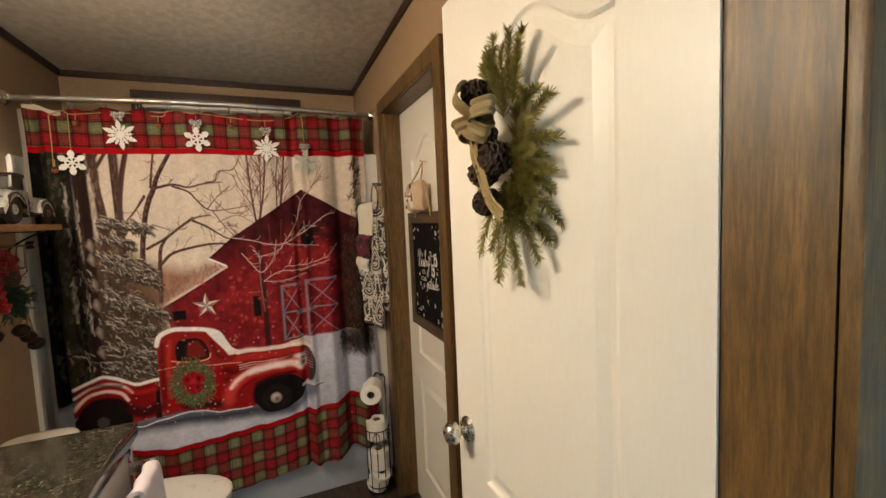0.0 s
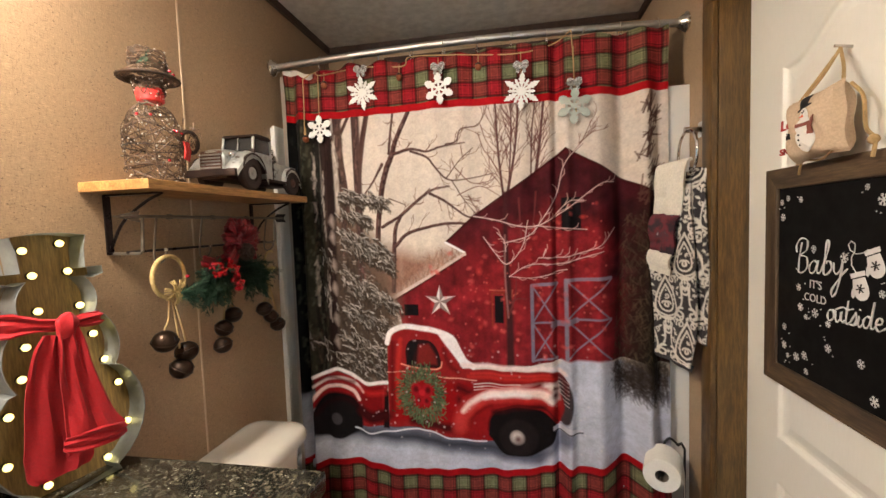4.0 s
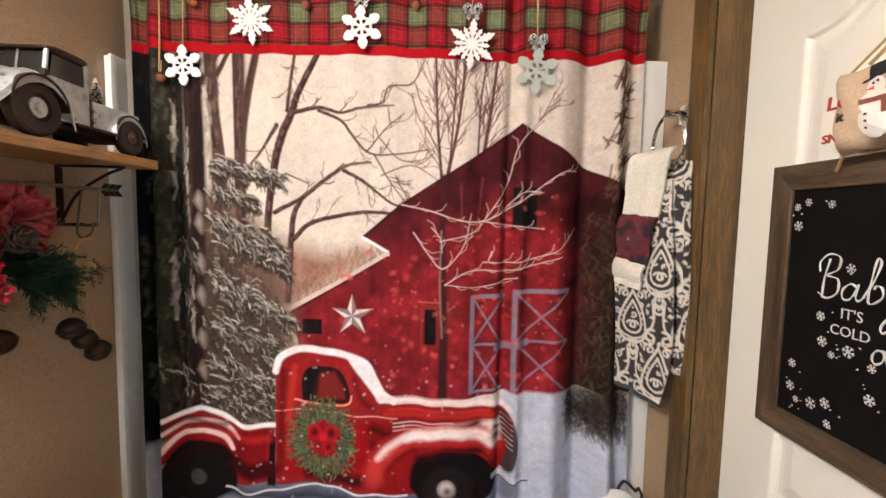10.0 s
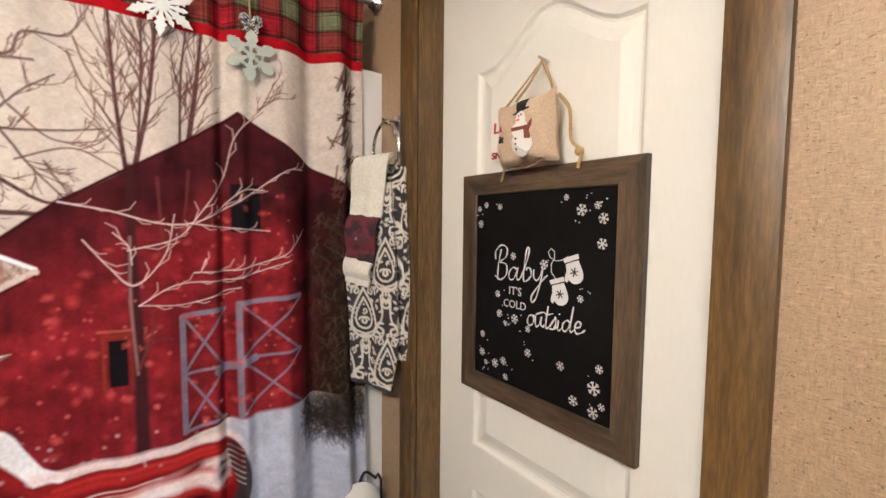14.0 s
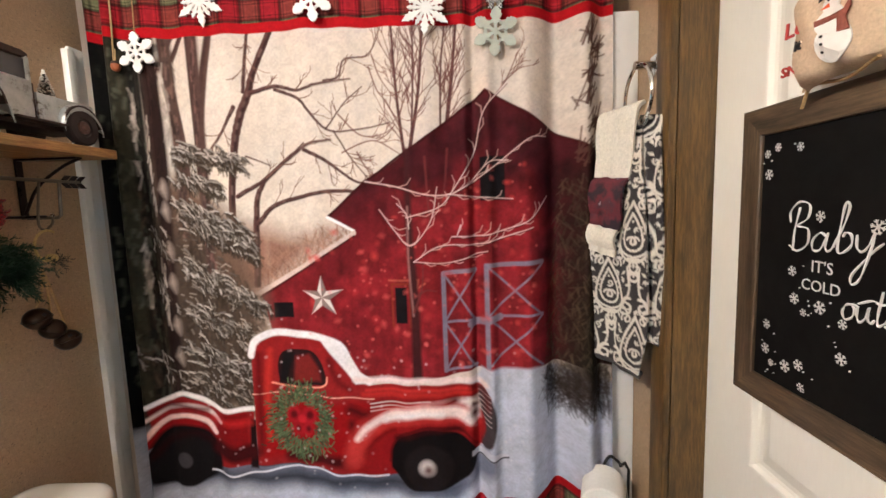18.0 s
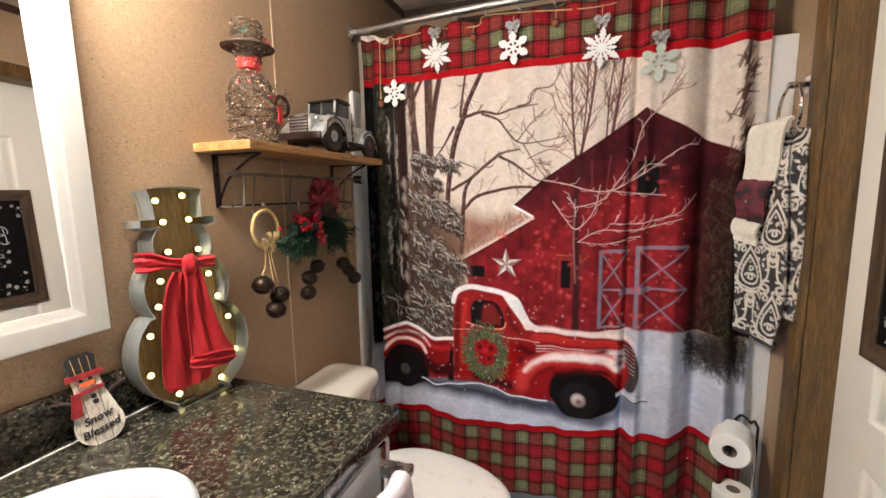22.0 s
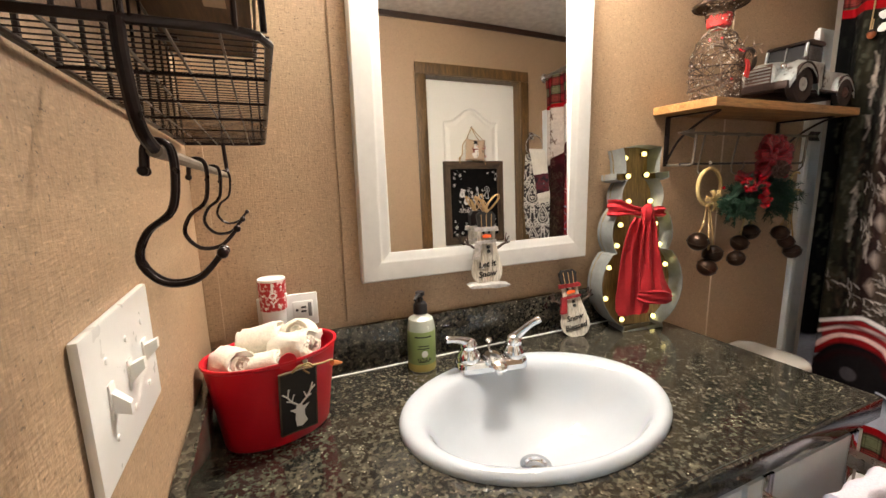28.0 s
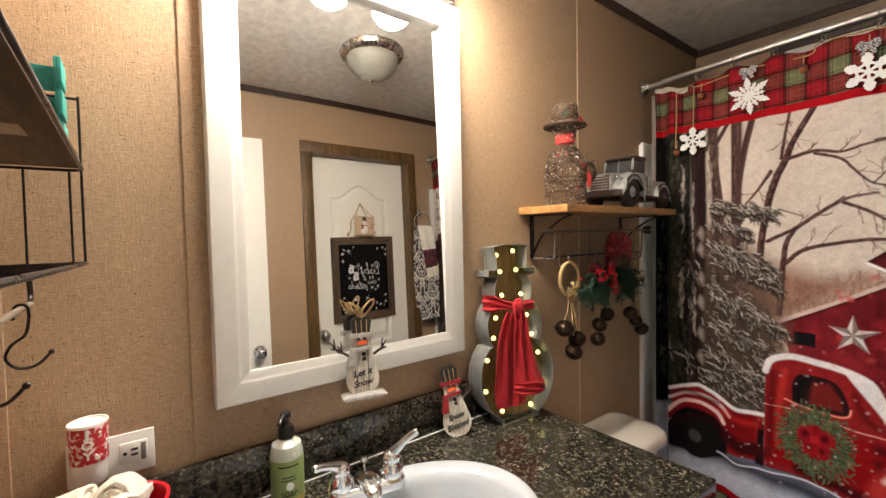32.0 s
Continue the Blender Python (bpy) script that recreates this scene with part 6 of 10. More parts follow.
# ---- decorations on the counter ----
ZINC = paint("galvanised_zinc", lin(158, 162, 160), 0.45, 0.5, grain=26, vary=0.22, bump=0.06)
MARQUEE_WOOD = wood("marquee_back_wood", lin(124, 100, 58), lin(172, 142, 86), (3, 3, 0.25), 0.5, 12)


def snowman_outline():
    """Half widths up a marquee snowman: flat foot, two body balls, head, brim and top hat."""
    right = [(0.064, 0.0)]
    for cz, r, a0, a1 in ((0.124, 0.126, -62, 44), (0.264, 0.093, -32, 50), (0.362, 0.063, -30, 46)):
        for k in range(9):
            a = radians(a0 + (a1 - a0) * k / 8)
            right.append((r * math.cos(a), cz + r * math.sin(a)))
    right += [(0.06, 0.402), (0.08, 0.408), (0.079, 0.424), (0.05, 0.423), (0.052, 0.46), (0.058, 0.488)]
    top = [(0.02, 0.494), (-0.02, 0.494)]
    return right + top + [(-x, z) for x, z in right[::-1]]


MM = pose(-0.398, 1.516, CZ + 0.001, 0, 0, 0) @ pose(0, 0, 0, 0, -4.0, 0) @ pose(0, 0, 0, 0, 0, 79)
marquee = thing("marquee_snowman", (-0.41, 1.516, CZ), "galvanised marquee snowman with glowing bulbs and a red scarf", "ornament")
OUT = snowman_outline()
part("back_board", slab(OUT, 0.006, MM @ pose(0, 0.05, 0)), MARQUEE_WOOD, marquee, "wood-look back board", soft=False)
bm = bmesh.new()
rows = [[bm.verts.new(MM @ Vector((x * s, y, z + (0 if s == 1 else 0.0)))) for x, z in OUT] for y, s in ((0.068, 1.0), (0.0, 1.0), (0.0, 0.98), (0.05, 0.98))]
for a, b in zip(rows, rows[1:]):
    for i in range(len(OUT)):
        j = (i + 1) % len(OUT)
        bm.faces.new((a[i], a[j], b[j], b[i]))
bmesh.ops.recalc_face_normals(bm, faces=bm.faces)
part("metal_rim", bm, ZINC, marquee, "galvanised metal rim")
for x, z in ((-0.027, 0.465), (0.031, 0.475), (-0.018, 0.417), (0.038, 0.419), (-0.017, 0.349), (0.05, 0.347), (-0.042, 0.287), (0.066, 0.284), (-0.054, 0.231), (0.08, 0.225), (-0.079, 0.172), (0.099, 0.168), (-0.09, 0.087), (0.106, 0.079), (-0.04, 0.023), (0.06, 0.022)):
    led = part("led_bulb", ball(tuple(MM @ Vector((x, 0.036, z))), 0.0068, 12, 8), LED, marquee, "glowing warm bulb")
    part("bulb_collar", lathe([(0, 0), (0.0075, 0), (0.0075, 0.006), (0, 0.006)], tuple(MM @ Vector((x, 0.046, z))), 10, "x"), DARK_METAL, led)


def ribbon(points, width, m, wave=0.0, thick=0.002, side=(1, 0, 0)):
    """A band of cloth along points; width is one or one for each."""
    bm = bmesh.new()
    pts = [Vector(p) for p in points]
    ws = width if isinstance(width, (list, tuple)) else [width] * len(pts)
    rows = []
    for i, (p, w) in enumerate(zip(pts, ws)):
        d = (pts[min(i + 1, len(pts) - 1)] - pts[max(i - 1, 0)]).normalized()
        s = Vector(side)
        s = (s - d * s.dot(d)).normalized()
        n = d.cross(s)
        rows.append([bm.verts.new(p + s * w * (k / 14 - 0.5) + n * wave * (math.sin(k * 0.95 + i * 0.16) + 0.5 * math.sin(k * 1.7 - i * 0.1))) for k in range(15)])
    for a, b in zip(rows, rows[1:]):
        for k in range(14):
            bm.faces.new((a[k], a[k + 1], b[k + 1], b[k]))
    bmesh.ops.recalc_face_normals(bm, faces=bm.faces)
    bmesh.ops.solidify(bm, geom=list(bm.faces), thickness=thick)
    if m is not None:
        bm.transform(m)
    return bm


scarf = [
    ("scarf_collar", ribbon(curve_through([(-0.09, 0.02, 0.336), (-0.085, -0.002, 0.336), (-0.055, -0.01, 0.33), (-0.022, -0.015, 0.322), (0.005, -0.015, 0.32), (0.03, -0.011, 0.32), (0.058, -0.006, 0.319), (0.066, 0.014, 0.32)], 5), [0.042] * 8 + [0.036, 0.032, 0.028, 0.025] + [0.022] * 12 + [0.024, 0.026] + [0.028] * 12, MM, 0.0025, side=(0, 0, 1))),
    ("scarf_tail", ribbon(curve_through([(-0.024, -0.016, 0.305), (-0.032, -0.012, 0.27), (-0.036, -0.007, 0.2), (-0.032, -0.002, 0.12), (-0.03, 0.0, 0.072), (-0.03, 0.0, 0.044)], 6), [0.03 + 0.072 * min(1, i / 20) - 0.022 * max(0, (i - 26) / 4) ** 2 for i in range(31)], MM, 0.0028)),
    ("scarf_tail", ribbon(curve_through([(-0.006, -0.024, 0.318), (-0.002, -0.026, 0.28), (0.0, -0.024, 0.23), (0.008, -0.022, 0.17), (0.014, -0.024, 0.12), (0.02, -0.026, 0.09)], 6), [0.034 + 0.068 * (i / 30) ** 1.3 for i in range(31)], MM, 0.0036)),
    ("scarf_fold", ribbon(curve_through([(-0.036, -0.024, 0.104), (-0.015, -0.034, 0.1), (0.015, -0.036, 0.096), (0.045, -0.032, 0.09), (0.068, -0.022, 0.086)], 6), [0.016] + [0.022 + 0.014 * math.sin(math.pi * i / 24) for i in range(1, 25)], MM, 0.002, side=(0, 0, 1))),
]
bm = ball((0, 0, 0), 0.019, 18, 12, squash=(0.95, 0.6), tall=1.35)
for v in bm.verts:
    v.co.x *= 1 + 0.1 * math.sin(v.co.z * 210)
    v.co.y -= 0.002 * math.sin(v.co.x * 330 + v.co.z * 90)
bm.transform(MM @ pose(-0.004, -0.021, 0.318, 0, 14, 0))
scarf.append(("scarf_knot", bm))
for name, bm in scarf:
    part(name, bm, RED_CLOTH, marquee, "red felt scarf")

# small painted wooden snowmen
CREAM_WOOD = wood("whitewashed_slats", lin(196, 186, 168), lin(238, 232, 220), (3, 3, 0.3), 0.7, 14)
ORANGE = paint("orange_paint", lin(236, 96, 40), 0.6)
PLAID_RED = paint("red_black_check", lin(150, 24, 30), 0.8, grain=70, vary=0.6)
GREY_CHECK = paint("grey_check", lin(186, 180, 174), 0.8, grain=80, vary=0.5)
INK = paint("black_ink", lin(28, 26, 26), 0.7, vary=0.1, bump=0.0)
TWINE = paint("jute_twine", lin(186, 154, 108), 0.9, grain=300, vary=0.3, bump=0.6)
BRANCH = wood("dark_twig", lin(40, 28, 22), lin(78, 58, 46), (1, 1, 1), 0.8, 60)


def slat_snowman(name, m, h, words, cloth, label, stand):
    """A flat snowman of three slats with a hat, scarf and painted words; m: foot in the middle, facing -y."""
    man = thing(name, tuple(m.translation), label, "ornament")
    w = h * 0.215
    for k in range(3):
        outline = []
        x0, x1 = -w + 2 * w * k / 3 + 0.0006, -w + 2 * w * (k + 1) / 3 - 0.0006

        def half(z):
            f = z / h
            return w * (max(0, 1 - ((f - 0.2) / 0.215) ** 2) ** 0.5 if f < 0.3 else 0) if f < 0.3 else w * max(0.55, 0.9 - (f - 0.3) * 1.1) if f < 0.62 else w * 0.56

        zs = [h * 0.76 * i / 30 for i in range(31)]
        left = [(max(x0, -half(z)), z) for z in zs if half(z) > max(abs(x0 if x0 > 0 else 0), abs(x1) if x1 < 0 else 0)]
        right = [(min(x1, half(z)), z) for z in zs if half(z) > max(abs(x0 if x0 > 0 else 0), abs(x1) if x1 < 0 else 0)]
        if len(left) > 2:
            part("slat", slab(right + left[::-1], 0.007, m), CREAM_WOOD, man, soft=False)
    part("hat", slab([(-w * 0.5, h * 0.76), (w * 0.5, h * 0.76), (w * 0.62, h * 0.95), (w * 0.4, h), (-w * 0.4, h), (-w * 0.62, h * 0.95)], 0.009, m @ pose(0, -0.001, 0)), BLACK, man, "black top hat")
    for x in (-0.3, 0.0, 0.3):
        part("hat_wire", tube([tuple(m @ Vector((x * w, -0.003, h * 0.78))), tuple(m @ Vector((x * w * 1.1, -0.003, h * 0.965)))], 0.0009, 6), TWINE, man)
    part("hat_band", slab([(-w * 0.75, h * 0.735), (w * 0.75, h * 0.735), (w * 0.72, h * 0.795), (-w * 0.72, h * 0.795)], 0.014, m @ pose(0, -0.005, 0), bevel=0.003), cloth, man, "checked hat band")
    part("scarf", slab([(-w * 0.7, h * 0.56), (w * 0.62, h * 0.585), (w * 0.62, h * 0.625), (-w * 0.7, h * 0.6)], 0.014, m @ pose(0, -0.005, 0), bevel=0.003), cloth, man, "checked scarf")
    part("scarf_end", slab([(-w * 0.95, h * 0.36), (-w * 0.5, h * 0.36), (-w * 0.35, h * 0.59), (-w * 0.7, h * 0.59)], 0.012, m @ pose(0, -0.006, 0), bevel=0.003), cloth, man, "checked scarf end")
    part("nose", slab([(-w * 0.3, h * 0.67), (-w * 0.2, h * 0.64), (w * 0.3, h * 0.655), (w * 0.3, h * 0.69), (-w * 0.15, h * 0.695)], 0.004, m @ pose(0, -0.004, 0)), ORANGE, man, "orange carrot nose")
    for x, z, r in ((-0.18, 0.715, 0.02), (0.18, 0.72, 0.02), (0.1, 0.52, 0.028), (0.12, 0.46, 0.028)):
        part("button", _disc(m, x * w, z * h, r * h), INK, man)
    for n, word in enumerate(words):
        part("writing", lettering(word, h * 0.112, m @ pose(0.0, -0.0012, h * (0.25 - 0.13 * n), 0, -8, 0), 0.25, 0.0006, 0.0004), INK, man, "hand-lettered words", soft=False)
    for s in (-1, 1):
        bm = tube([tuple(m @ Vector(p)) for p in ((s * w * 0.7, 0.004, h * 0.5), (s * w * 1.1, 0.0, h * 0.56), (s * w * 1.45, -0.002, h * 0.58))], [0.0035, 0.003, 0.002], 6)
        for dx, dz in ((0.25, 0.1), (0.05, 0.14), (0.3, 0.02)):
            tube([tuple(m @ Vector((s * w * 1.2, 0.0, h * 0.565))), tuple(m @ Vector((s * w * (1.2 + dx), -0.003, h * (0.565 + dz))))], [0.0025, 0.0012], 6, bm)
        part("twig_arm", bm, BRANCH, man, "twig arm")
    if stand:
        part("stand", slab([(x * w * 1.3, z * h * 0.06) for x, z in ((-1, 0.2), (-0.8, 0.6), (-0.3, 0.5), (0.2, 0.7), (0.7, 0.6), (1, 0.3), (0.9, -0.1), (0.3, -0.35), (-0.4, -0.2), (-0.9, -0.3))], 0.05, m @ pose(0, -0.03, 0), bevel=0.004), paint("silvery_foot", lin(186, 182, 178), 0.35, 0.4, grain=60, vary=0.3), man, "silvery snowy foot")
        bm = bmesh.new()
        for dx, dz, wide in ((-0.75, 0.2, 0.16), (0.62, 0.22, 0.2), (-0.3, 0.15, 0.08)):
            loop = [(0, 0.002, h * 0.97), (w * dx * 0.45 - w * wide, -0.002, h * (1 + dz * 0.45)), (w * dx, -0.006, h * (1 + dz)), (w * dx * 0.8 + w * wide * 1.3, -0.004, h * (1 + dz * 0.75)), (w * dx * 0.35 + w * wide, 0.0, h * (1 + dz * 0.3)), (0, 0.002, h * 0.98)]
            tube([tuple(m @ Vector(p)) for p in curve_through(loop, 4)], 0.0013, 5, bm)
            tube([tuple(m @ (Vector(p) + Vector((0.003, -0.002, 0.001)))) for p in curve_through(loop, 4)], 0.0011, 5, bm)
        part("twine_bow", bm, TWINE, man, "jute bow")
    return man


def _disc(m, x, z, r):
    bm = lathe([(0, 0), (r, 0), (r * 0.8, 0.0016), (0, 0.002)], seg=12)
    bm.transform(m @ pose(x, 0.0002, z, 90, 0, 0))
    return bm


slat_snowman("wooden_snowman", pose(-0.438, 1.325, CZ + 0.001, 0, 0, 68) @ pose(0, 0, 0, -12, 0, 0) @ pose(0, 0, 0, 0, -7, 0), 0.178, ("Snow", "Blessed"), PLAID_RED, "whitewashed wooden snowman in red check leaning on the backsplash", False)
slat_snowman("wooden_snowman", pose(-0.452, 1.062, 1.085, 0, 0, 74) @ pose(0, 0, 0, -5, 0, 0), 0.172, ("Let it", "Snow"), GREY_CHECK, "whitewashed wooden snowman in grey check fixed below the mirror", True)

# soap bottle
SOAP_LIQUID = paint("green_soap_label", lin(134, 152, 92), 0.4, grain=30, vary=0.08, bump=0.0)
FROST = paint("frosted_bottle_plastic", lin(196, 202, 190), 0.25, grain=30, vary=0.05, bump=0.0, Transmission_Weight=0.15)
soap = thing("soap_dispenser", (-0.455, 0.893, CZ), "green-labelled pump bottle of hand soap on the counter", "soap bottle")
bx, by = -0.455, 0.893
part("bottle", lathe([(0, CZ), (0.028, CZ), (0.031, CZ + 0.006), (0.031, CZ + 0.1), (0.027, CZ + 0.118), (0.014, CZ + 0.127), (0.013, CZ + 0.132), (0, CZ + 0.132)], (bx, by, 0), 28), FROST, soap, "frosted bottle")
part("label", lathe([(0.0314, CZ + 0.02), (0.0316, CZ + 0.02), (0.0316, CZ + 0.094), (0.0314, CZ + 0.094)], (bx, by, 0), 40), SOAP_LIQUID, soap, "green paper label")
part("soap_fill", lathe([(0.0313, CZ + 0.003), (0.03145, CZ + 0.004), (0.03145, CZ + 0.02), (0.0312, CZ + 0.02)], (bx, by, 0), 40), paint("yellow_soap", lin(196, 180, 110), 0.2, bump=0.0), soap, "yellow soap at the foot")
part("pump_cap", lathe([(0, CZ + 0.13), (0.0155, CZ + 0.13), (0.0155, CZ + 0.148), (0.012, CZ + 0.154), (0.006, CZ + 0.156), (0.006, CZ + 0.168), (0.01, CZ + 0.17), (0.01, CZ + 0.178), (0, CZ + 0.178)], (bx, by, 0), 20), BLACK, soap, "black pump")
part("pump_spout", tube([(bx, by, CZ + 0.173), (bx + 0.014, by - 0.012, CZ + 0.173), (bx + 0.024, by - 0.02, CZ + 0.167)], [0.006, 0.0045, 0.0035], 8), BLACK, soap)


def round_label(x0, z0, words_w, h):
    """A short dark bar that stands for small print, wrapped on the bottle."""
    bm = bmesh.new()
    r = 0.0322
    rows = []
    for i in range(6):
        a = radians(x0 + words_w * (i / 5 - 0.5))
        rows.append([bm.verts.new((bx + r * math.cos(a), by + r * math.sin(a), CZ + z)) for z in (z0, z0 + h)])
    for a, b in zip(rows, rows[1:]):
        bm.faces.new((a[0], b[0], b[1], a[1]))
    bmesh.ops.solidify(bm, geom=list(bm.faces), thickness=0.0006)
    return bm


for a, z, w, h in ((-12, 0.082, 70, 0.003), (-12, 0.062, 44, 0.002), (-12, 0.056, 50, 0.002), (-12, 0.018 + 0.008, 40, 0.002)):
    part("label_print", round_label(a, z, w, h), INK, soap, "dark print on the label")
part("label_seal", lathe([(0, 0), (0.0075, 0), (0.0075, 0.001), (0, 0.001)], (bx + 0.0312, by - 0.0045, CZ + 0.045), 16, "x"), WHITE_PLASTIC, soap, "pale round seal")
part("writing", lettering("SOAP", 0.0125, pose(bx + 0.0322, by - 0.006, CZ + 0.028, 0, 0, 78), 0, 0.0004), INK, soap, soft=False)

# faucet
faucet = thing("basin_faucet", (-0.37, 1.02, CZ + 0.016), "chrome two-handle basin faucet", "faucet")
fz = CZ + 0.014
FM = pose(-0.366, 1.022, 0, 0, 0, -12)


def fitted(bm, m=FM):
    bm.transform(m)
    return bm


base_rings = [pill(-0.028 + d, -0.078 + d, 0.028 - d, 0.078 - d, fz + z, 0.018 - d) for z, d in ((0.0, 0.0), (0.016, 0.001), (0.021, 0.004), (0.023, 0.009))]
part("base", fitted(loft(base_rings)), CHROME, faucet)
for s in (-1, 1):
    y = s * 0.051
    hub = part("handle_hub", fitted(lathe([(0, fz + 0.02), (0.025, fz + 0.02), (0.0255, fz + 0.026), (0.0235, fz + 0.036), (0.0175, fz + 0.044), (0.0165, fz + 0.047), (0.0185, fz + 0.05), (0.0185, fz + 0.058), (0.014, fz + 0.066), (0.006, fz + 0.07), (0, fz + 0.0705)], (0, y, 0), 28)), CHROME, faucet)
    lift = 0.03 if s > 0 else 0.004
    path = curve_through([(0, y, fz + 0.06), (0.006, y + s * 0.016, fz + 0.067 + 0.3 * lift), (0.012, y + s * 0.034, fz + 0.072 + 0.7 * lift), (0.018, y + s * 0.054, fz + 0.075 + lift)], 4)
    wide = [0.012, 0.0118, 0.011, 0.01, 0.0092, 0.0086, 0.0082, 0.0079, 0.0077, 0.0076, 0.0078, 0.0082, 0.0064]
    part("lever", fitted(tube(path, [wide[min(12, round(12 * i / (len(path) - 1)))] for i in range(len(path))], 14)), CHROME, hub)
spout = loft([[(d, w * math.cos(a), z + h * math.sin(a)) for a in (2 * math.pi * i / 20 for i in range(20))] for d, w, h, z in ((-0.024, 0.016, 0.006, fz + 0.024), (-0.012, 0.024, 0.012, fz + 0.027), (0.008, 0.023, 0.013, fz + 0.027), (0.026, 0.02, 0.012, fz + 0.028), (0.044, 0.0175, 0.01, fz + 0.026), (0.058, 0.015, 0.0085, fz + 0.023), (0.064, 0.011, 0.006, fz + 0.021), (0.066, 0.004, 0.002, fz + 0.02))])
part("spout", fitted(spout), CHROME, faucet)
part("aerator", fitted(lathe([(0, fz + 0.008), (0.0095, fz + 0.008), (0.0105, fz + 0.022), (0, fz + 0.022)], (0.05, 0, 0), 18)), CHROME, faucet)
part("lift_rod", fitted(lathe([(0, fz + 0.022), (0.0028, fz + 0.022), (0.0028, fz + 0.044), (0.0065, fz + 0.047), (0.0085, fz + 0.053), (0.0065, fz + 0.058), (0, fz + 0.0595)], (-0.02, 0, 0), 14)), CHROME, faucet)

# red bucket of rolled washcloths
RED_ENAMEL = paint("red_enamel", lin(190, 12, 34), 0.38, grain=30, vary=0.06, bump=0.02)
BC, BT = (-0.345, 0.588), 106.0
BM = pose(BC[0], BC[1], CZ, 0, 0, BT)
bucket = thing("red_bucket", (*BC, CZ), "red oval metal bucket full of rolled white washcloths", "bucket")


def oval_ring(rx, ry, z, n=40):
    return [tuple(BM @ Vector((rx * math.cos(2 * math.pi * i / n), ry * math.sin(2 * math.pi * i / n), z))) for i in range(n)]


part("bucket_body", loft([oval_ring(0.0846, 0.0529, 0.002), oval_ring(0.0865, 0.0549, 0.006), oval_ring(0.1053, 0.0706, 0.142), oval_ring(0.109, 0.0745, 0.146), oval_ring(0.109, 0.0745, 0.15), oval_ring(0.1043, 0.0696, 0.149), oval_ring(0.1015, 0.0666, 0.138), oval_ring(0.094, 0.0608, 0.1), oval_ring(0.0846, 0.0529, 0.09)]), RED_ENAMEL, bucket)
for s in (-1, 1):
    bm = lathe([(0, 0), (0.014, 0), (0.014, 0.003), (0, 0.003)], seg=18)
    bm.transform(BM @ pose(0.0, s * 0.0705, 0.149, 90, 0, 0))
    part("handle_ear", bm, RED_ENAMEL, bucket, "red handle ear")
for (x, y, z, tilt, turn, r, l) in ((-0.062, 0.0, 0.155, 84, 14, 0.031, 0.066), (-0.01, 0.022, 0.17, 80, 62, 0.034, 0.066), (0.054, 0.012, 0.17, 76, -30, 0.032, 0.064), (-0.026, -0.032, 0.152, 84, 62, 0.024, 0.05), (0.026, -0.026, 0.16, 82, 40, 0.028, 0.056)):
    cloth_roll = thing("rolled_washcloth", tuple(BM @ Vector((x, y, z - 0.03))), "rolled white terry washcloth standing in the red bucket", "washcloth", "washcloths in the bucket")
    bm = bmesh.new()
    rk = random.Random(int(1000 * (x + 1)))
    layers = []
    for k, (f, sc) in enumerate(((-0.5, 0.86), (-0.42, 0.97), (-0.2, 1.02), (0.1, 1.0), (0.36, 1.03), (0.47, 0.98), (0.52, 0.88))):
        row = []
        for i in range(64):
            a, g = i * 0.3, i / 63
            rr = r * sc * (0.16 + 0.84 * g) * (1 + 0.07 * math.sin(2 * a + 0.8 * k + 9 * x) + 0.04 * math.sin(5 * a + 2 * k)) + rk.uniform(-0.0018, 0.0018)
            row.append(bm.verts.new((rr * math.cos(a), rr * math.sin(a), l * f + 0.004 * (1 - g) * (1 if f > 0 else -1) + 0.003 * math.sin(2 * a + 5 * x))))
        layers.append(row)
    for a, b in zip(layers, layers[1:]):
        for i in range(63):
            bm.faces.new((a[i], a[i + 1], b[i + 1], b[i]))
    bmesh.ops.recalc_face_normals(bm, faces=bm.faces)
    bmesh.ops.solidify(bm, geom=list(bm.faces), thickness=0.0075)
    bm.transform(BM @ pose(x, y, z - 0.012, tilt, 0, turn))
    part("roll", bm, TERRY_WHITE, cloth_roll)
TAG = BM @ pose(0.012, -0.064, 0.024, 8, 0, 0)
tag = thing("deer_tag", tuple(TAG.translation), "black tag with a white deer head tied to the bucket", "tag")
TW, TH = 0.058, 0.11
part("board", slab([(-TW / 2, 0), (TW / 2, 0), (TW / 2, TH), (-TW / 2, TH)], 0.004, TAG), BLACK, tag, "matt black board", soft=False)
for x0, x1, z0, z1 in ((-TW / 2 - 0.001, -TW / 2 + 0.001, 0, TH), (TW / 2 - 0.001, TW / 2 + 0.001, 0, TH), (-TW / 2, TW / 2, -0.001, 0.001), (-TW / 2, TW / 2, TH - 0.001, TH + 0.001)):
    part("edge_line", slab([(x0, z0), (x1, z0), (x1, z1), (x0, z1)], 0.0048, TAG @ pose(0, -0.0006, 0)), WOOD_GREY, tag, "raw wooden edge", soft=False)
deer = slab([(-0.005, 0.01), (-0.007, 0.024), (-0.006, 0.035), (-0.015, 0.043), (-0.006, 0.043), (-0.004, 0.05), (0.004, 0.05), (0.006, 0.044), (0.016, 0.047), (0.008, 0.037), (0.009, 0.026), (0.013, 0.016), (0.004, 0.008)], 0.001, TAG @ pose(0, -0.0012, 0))
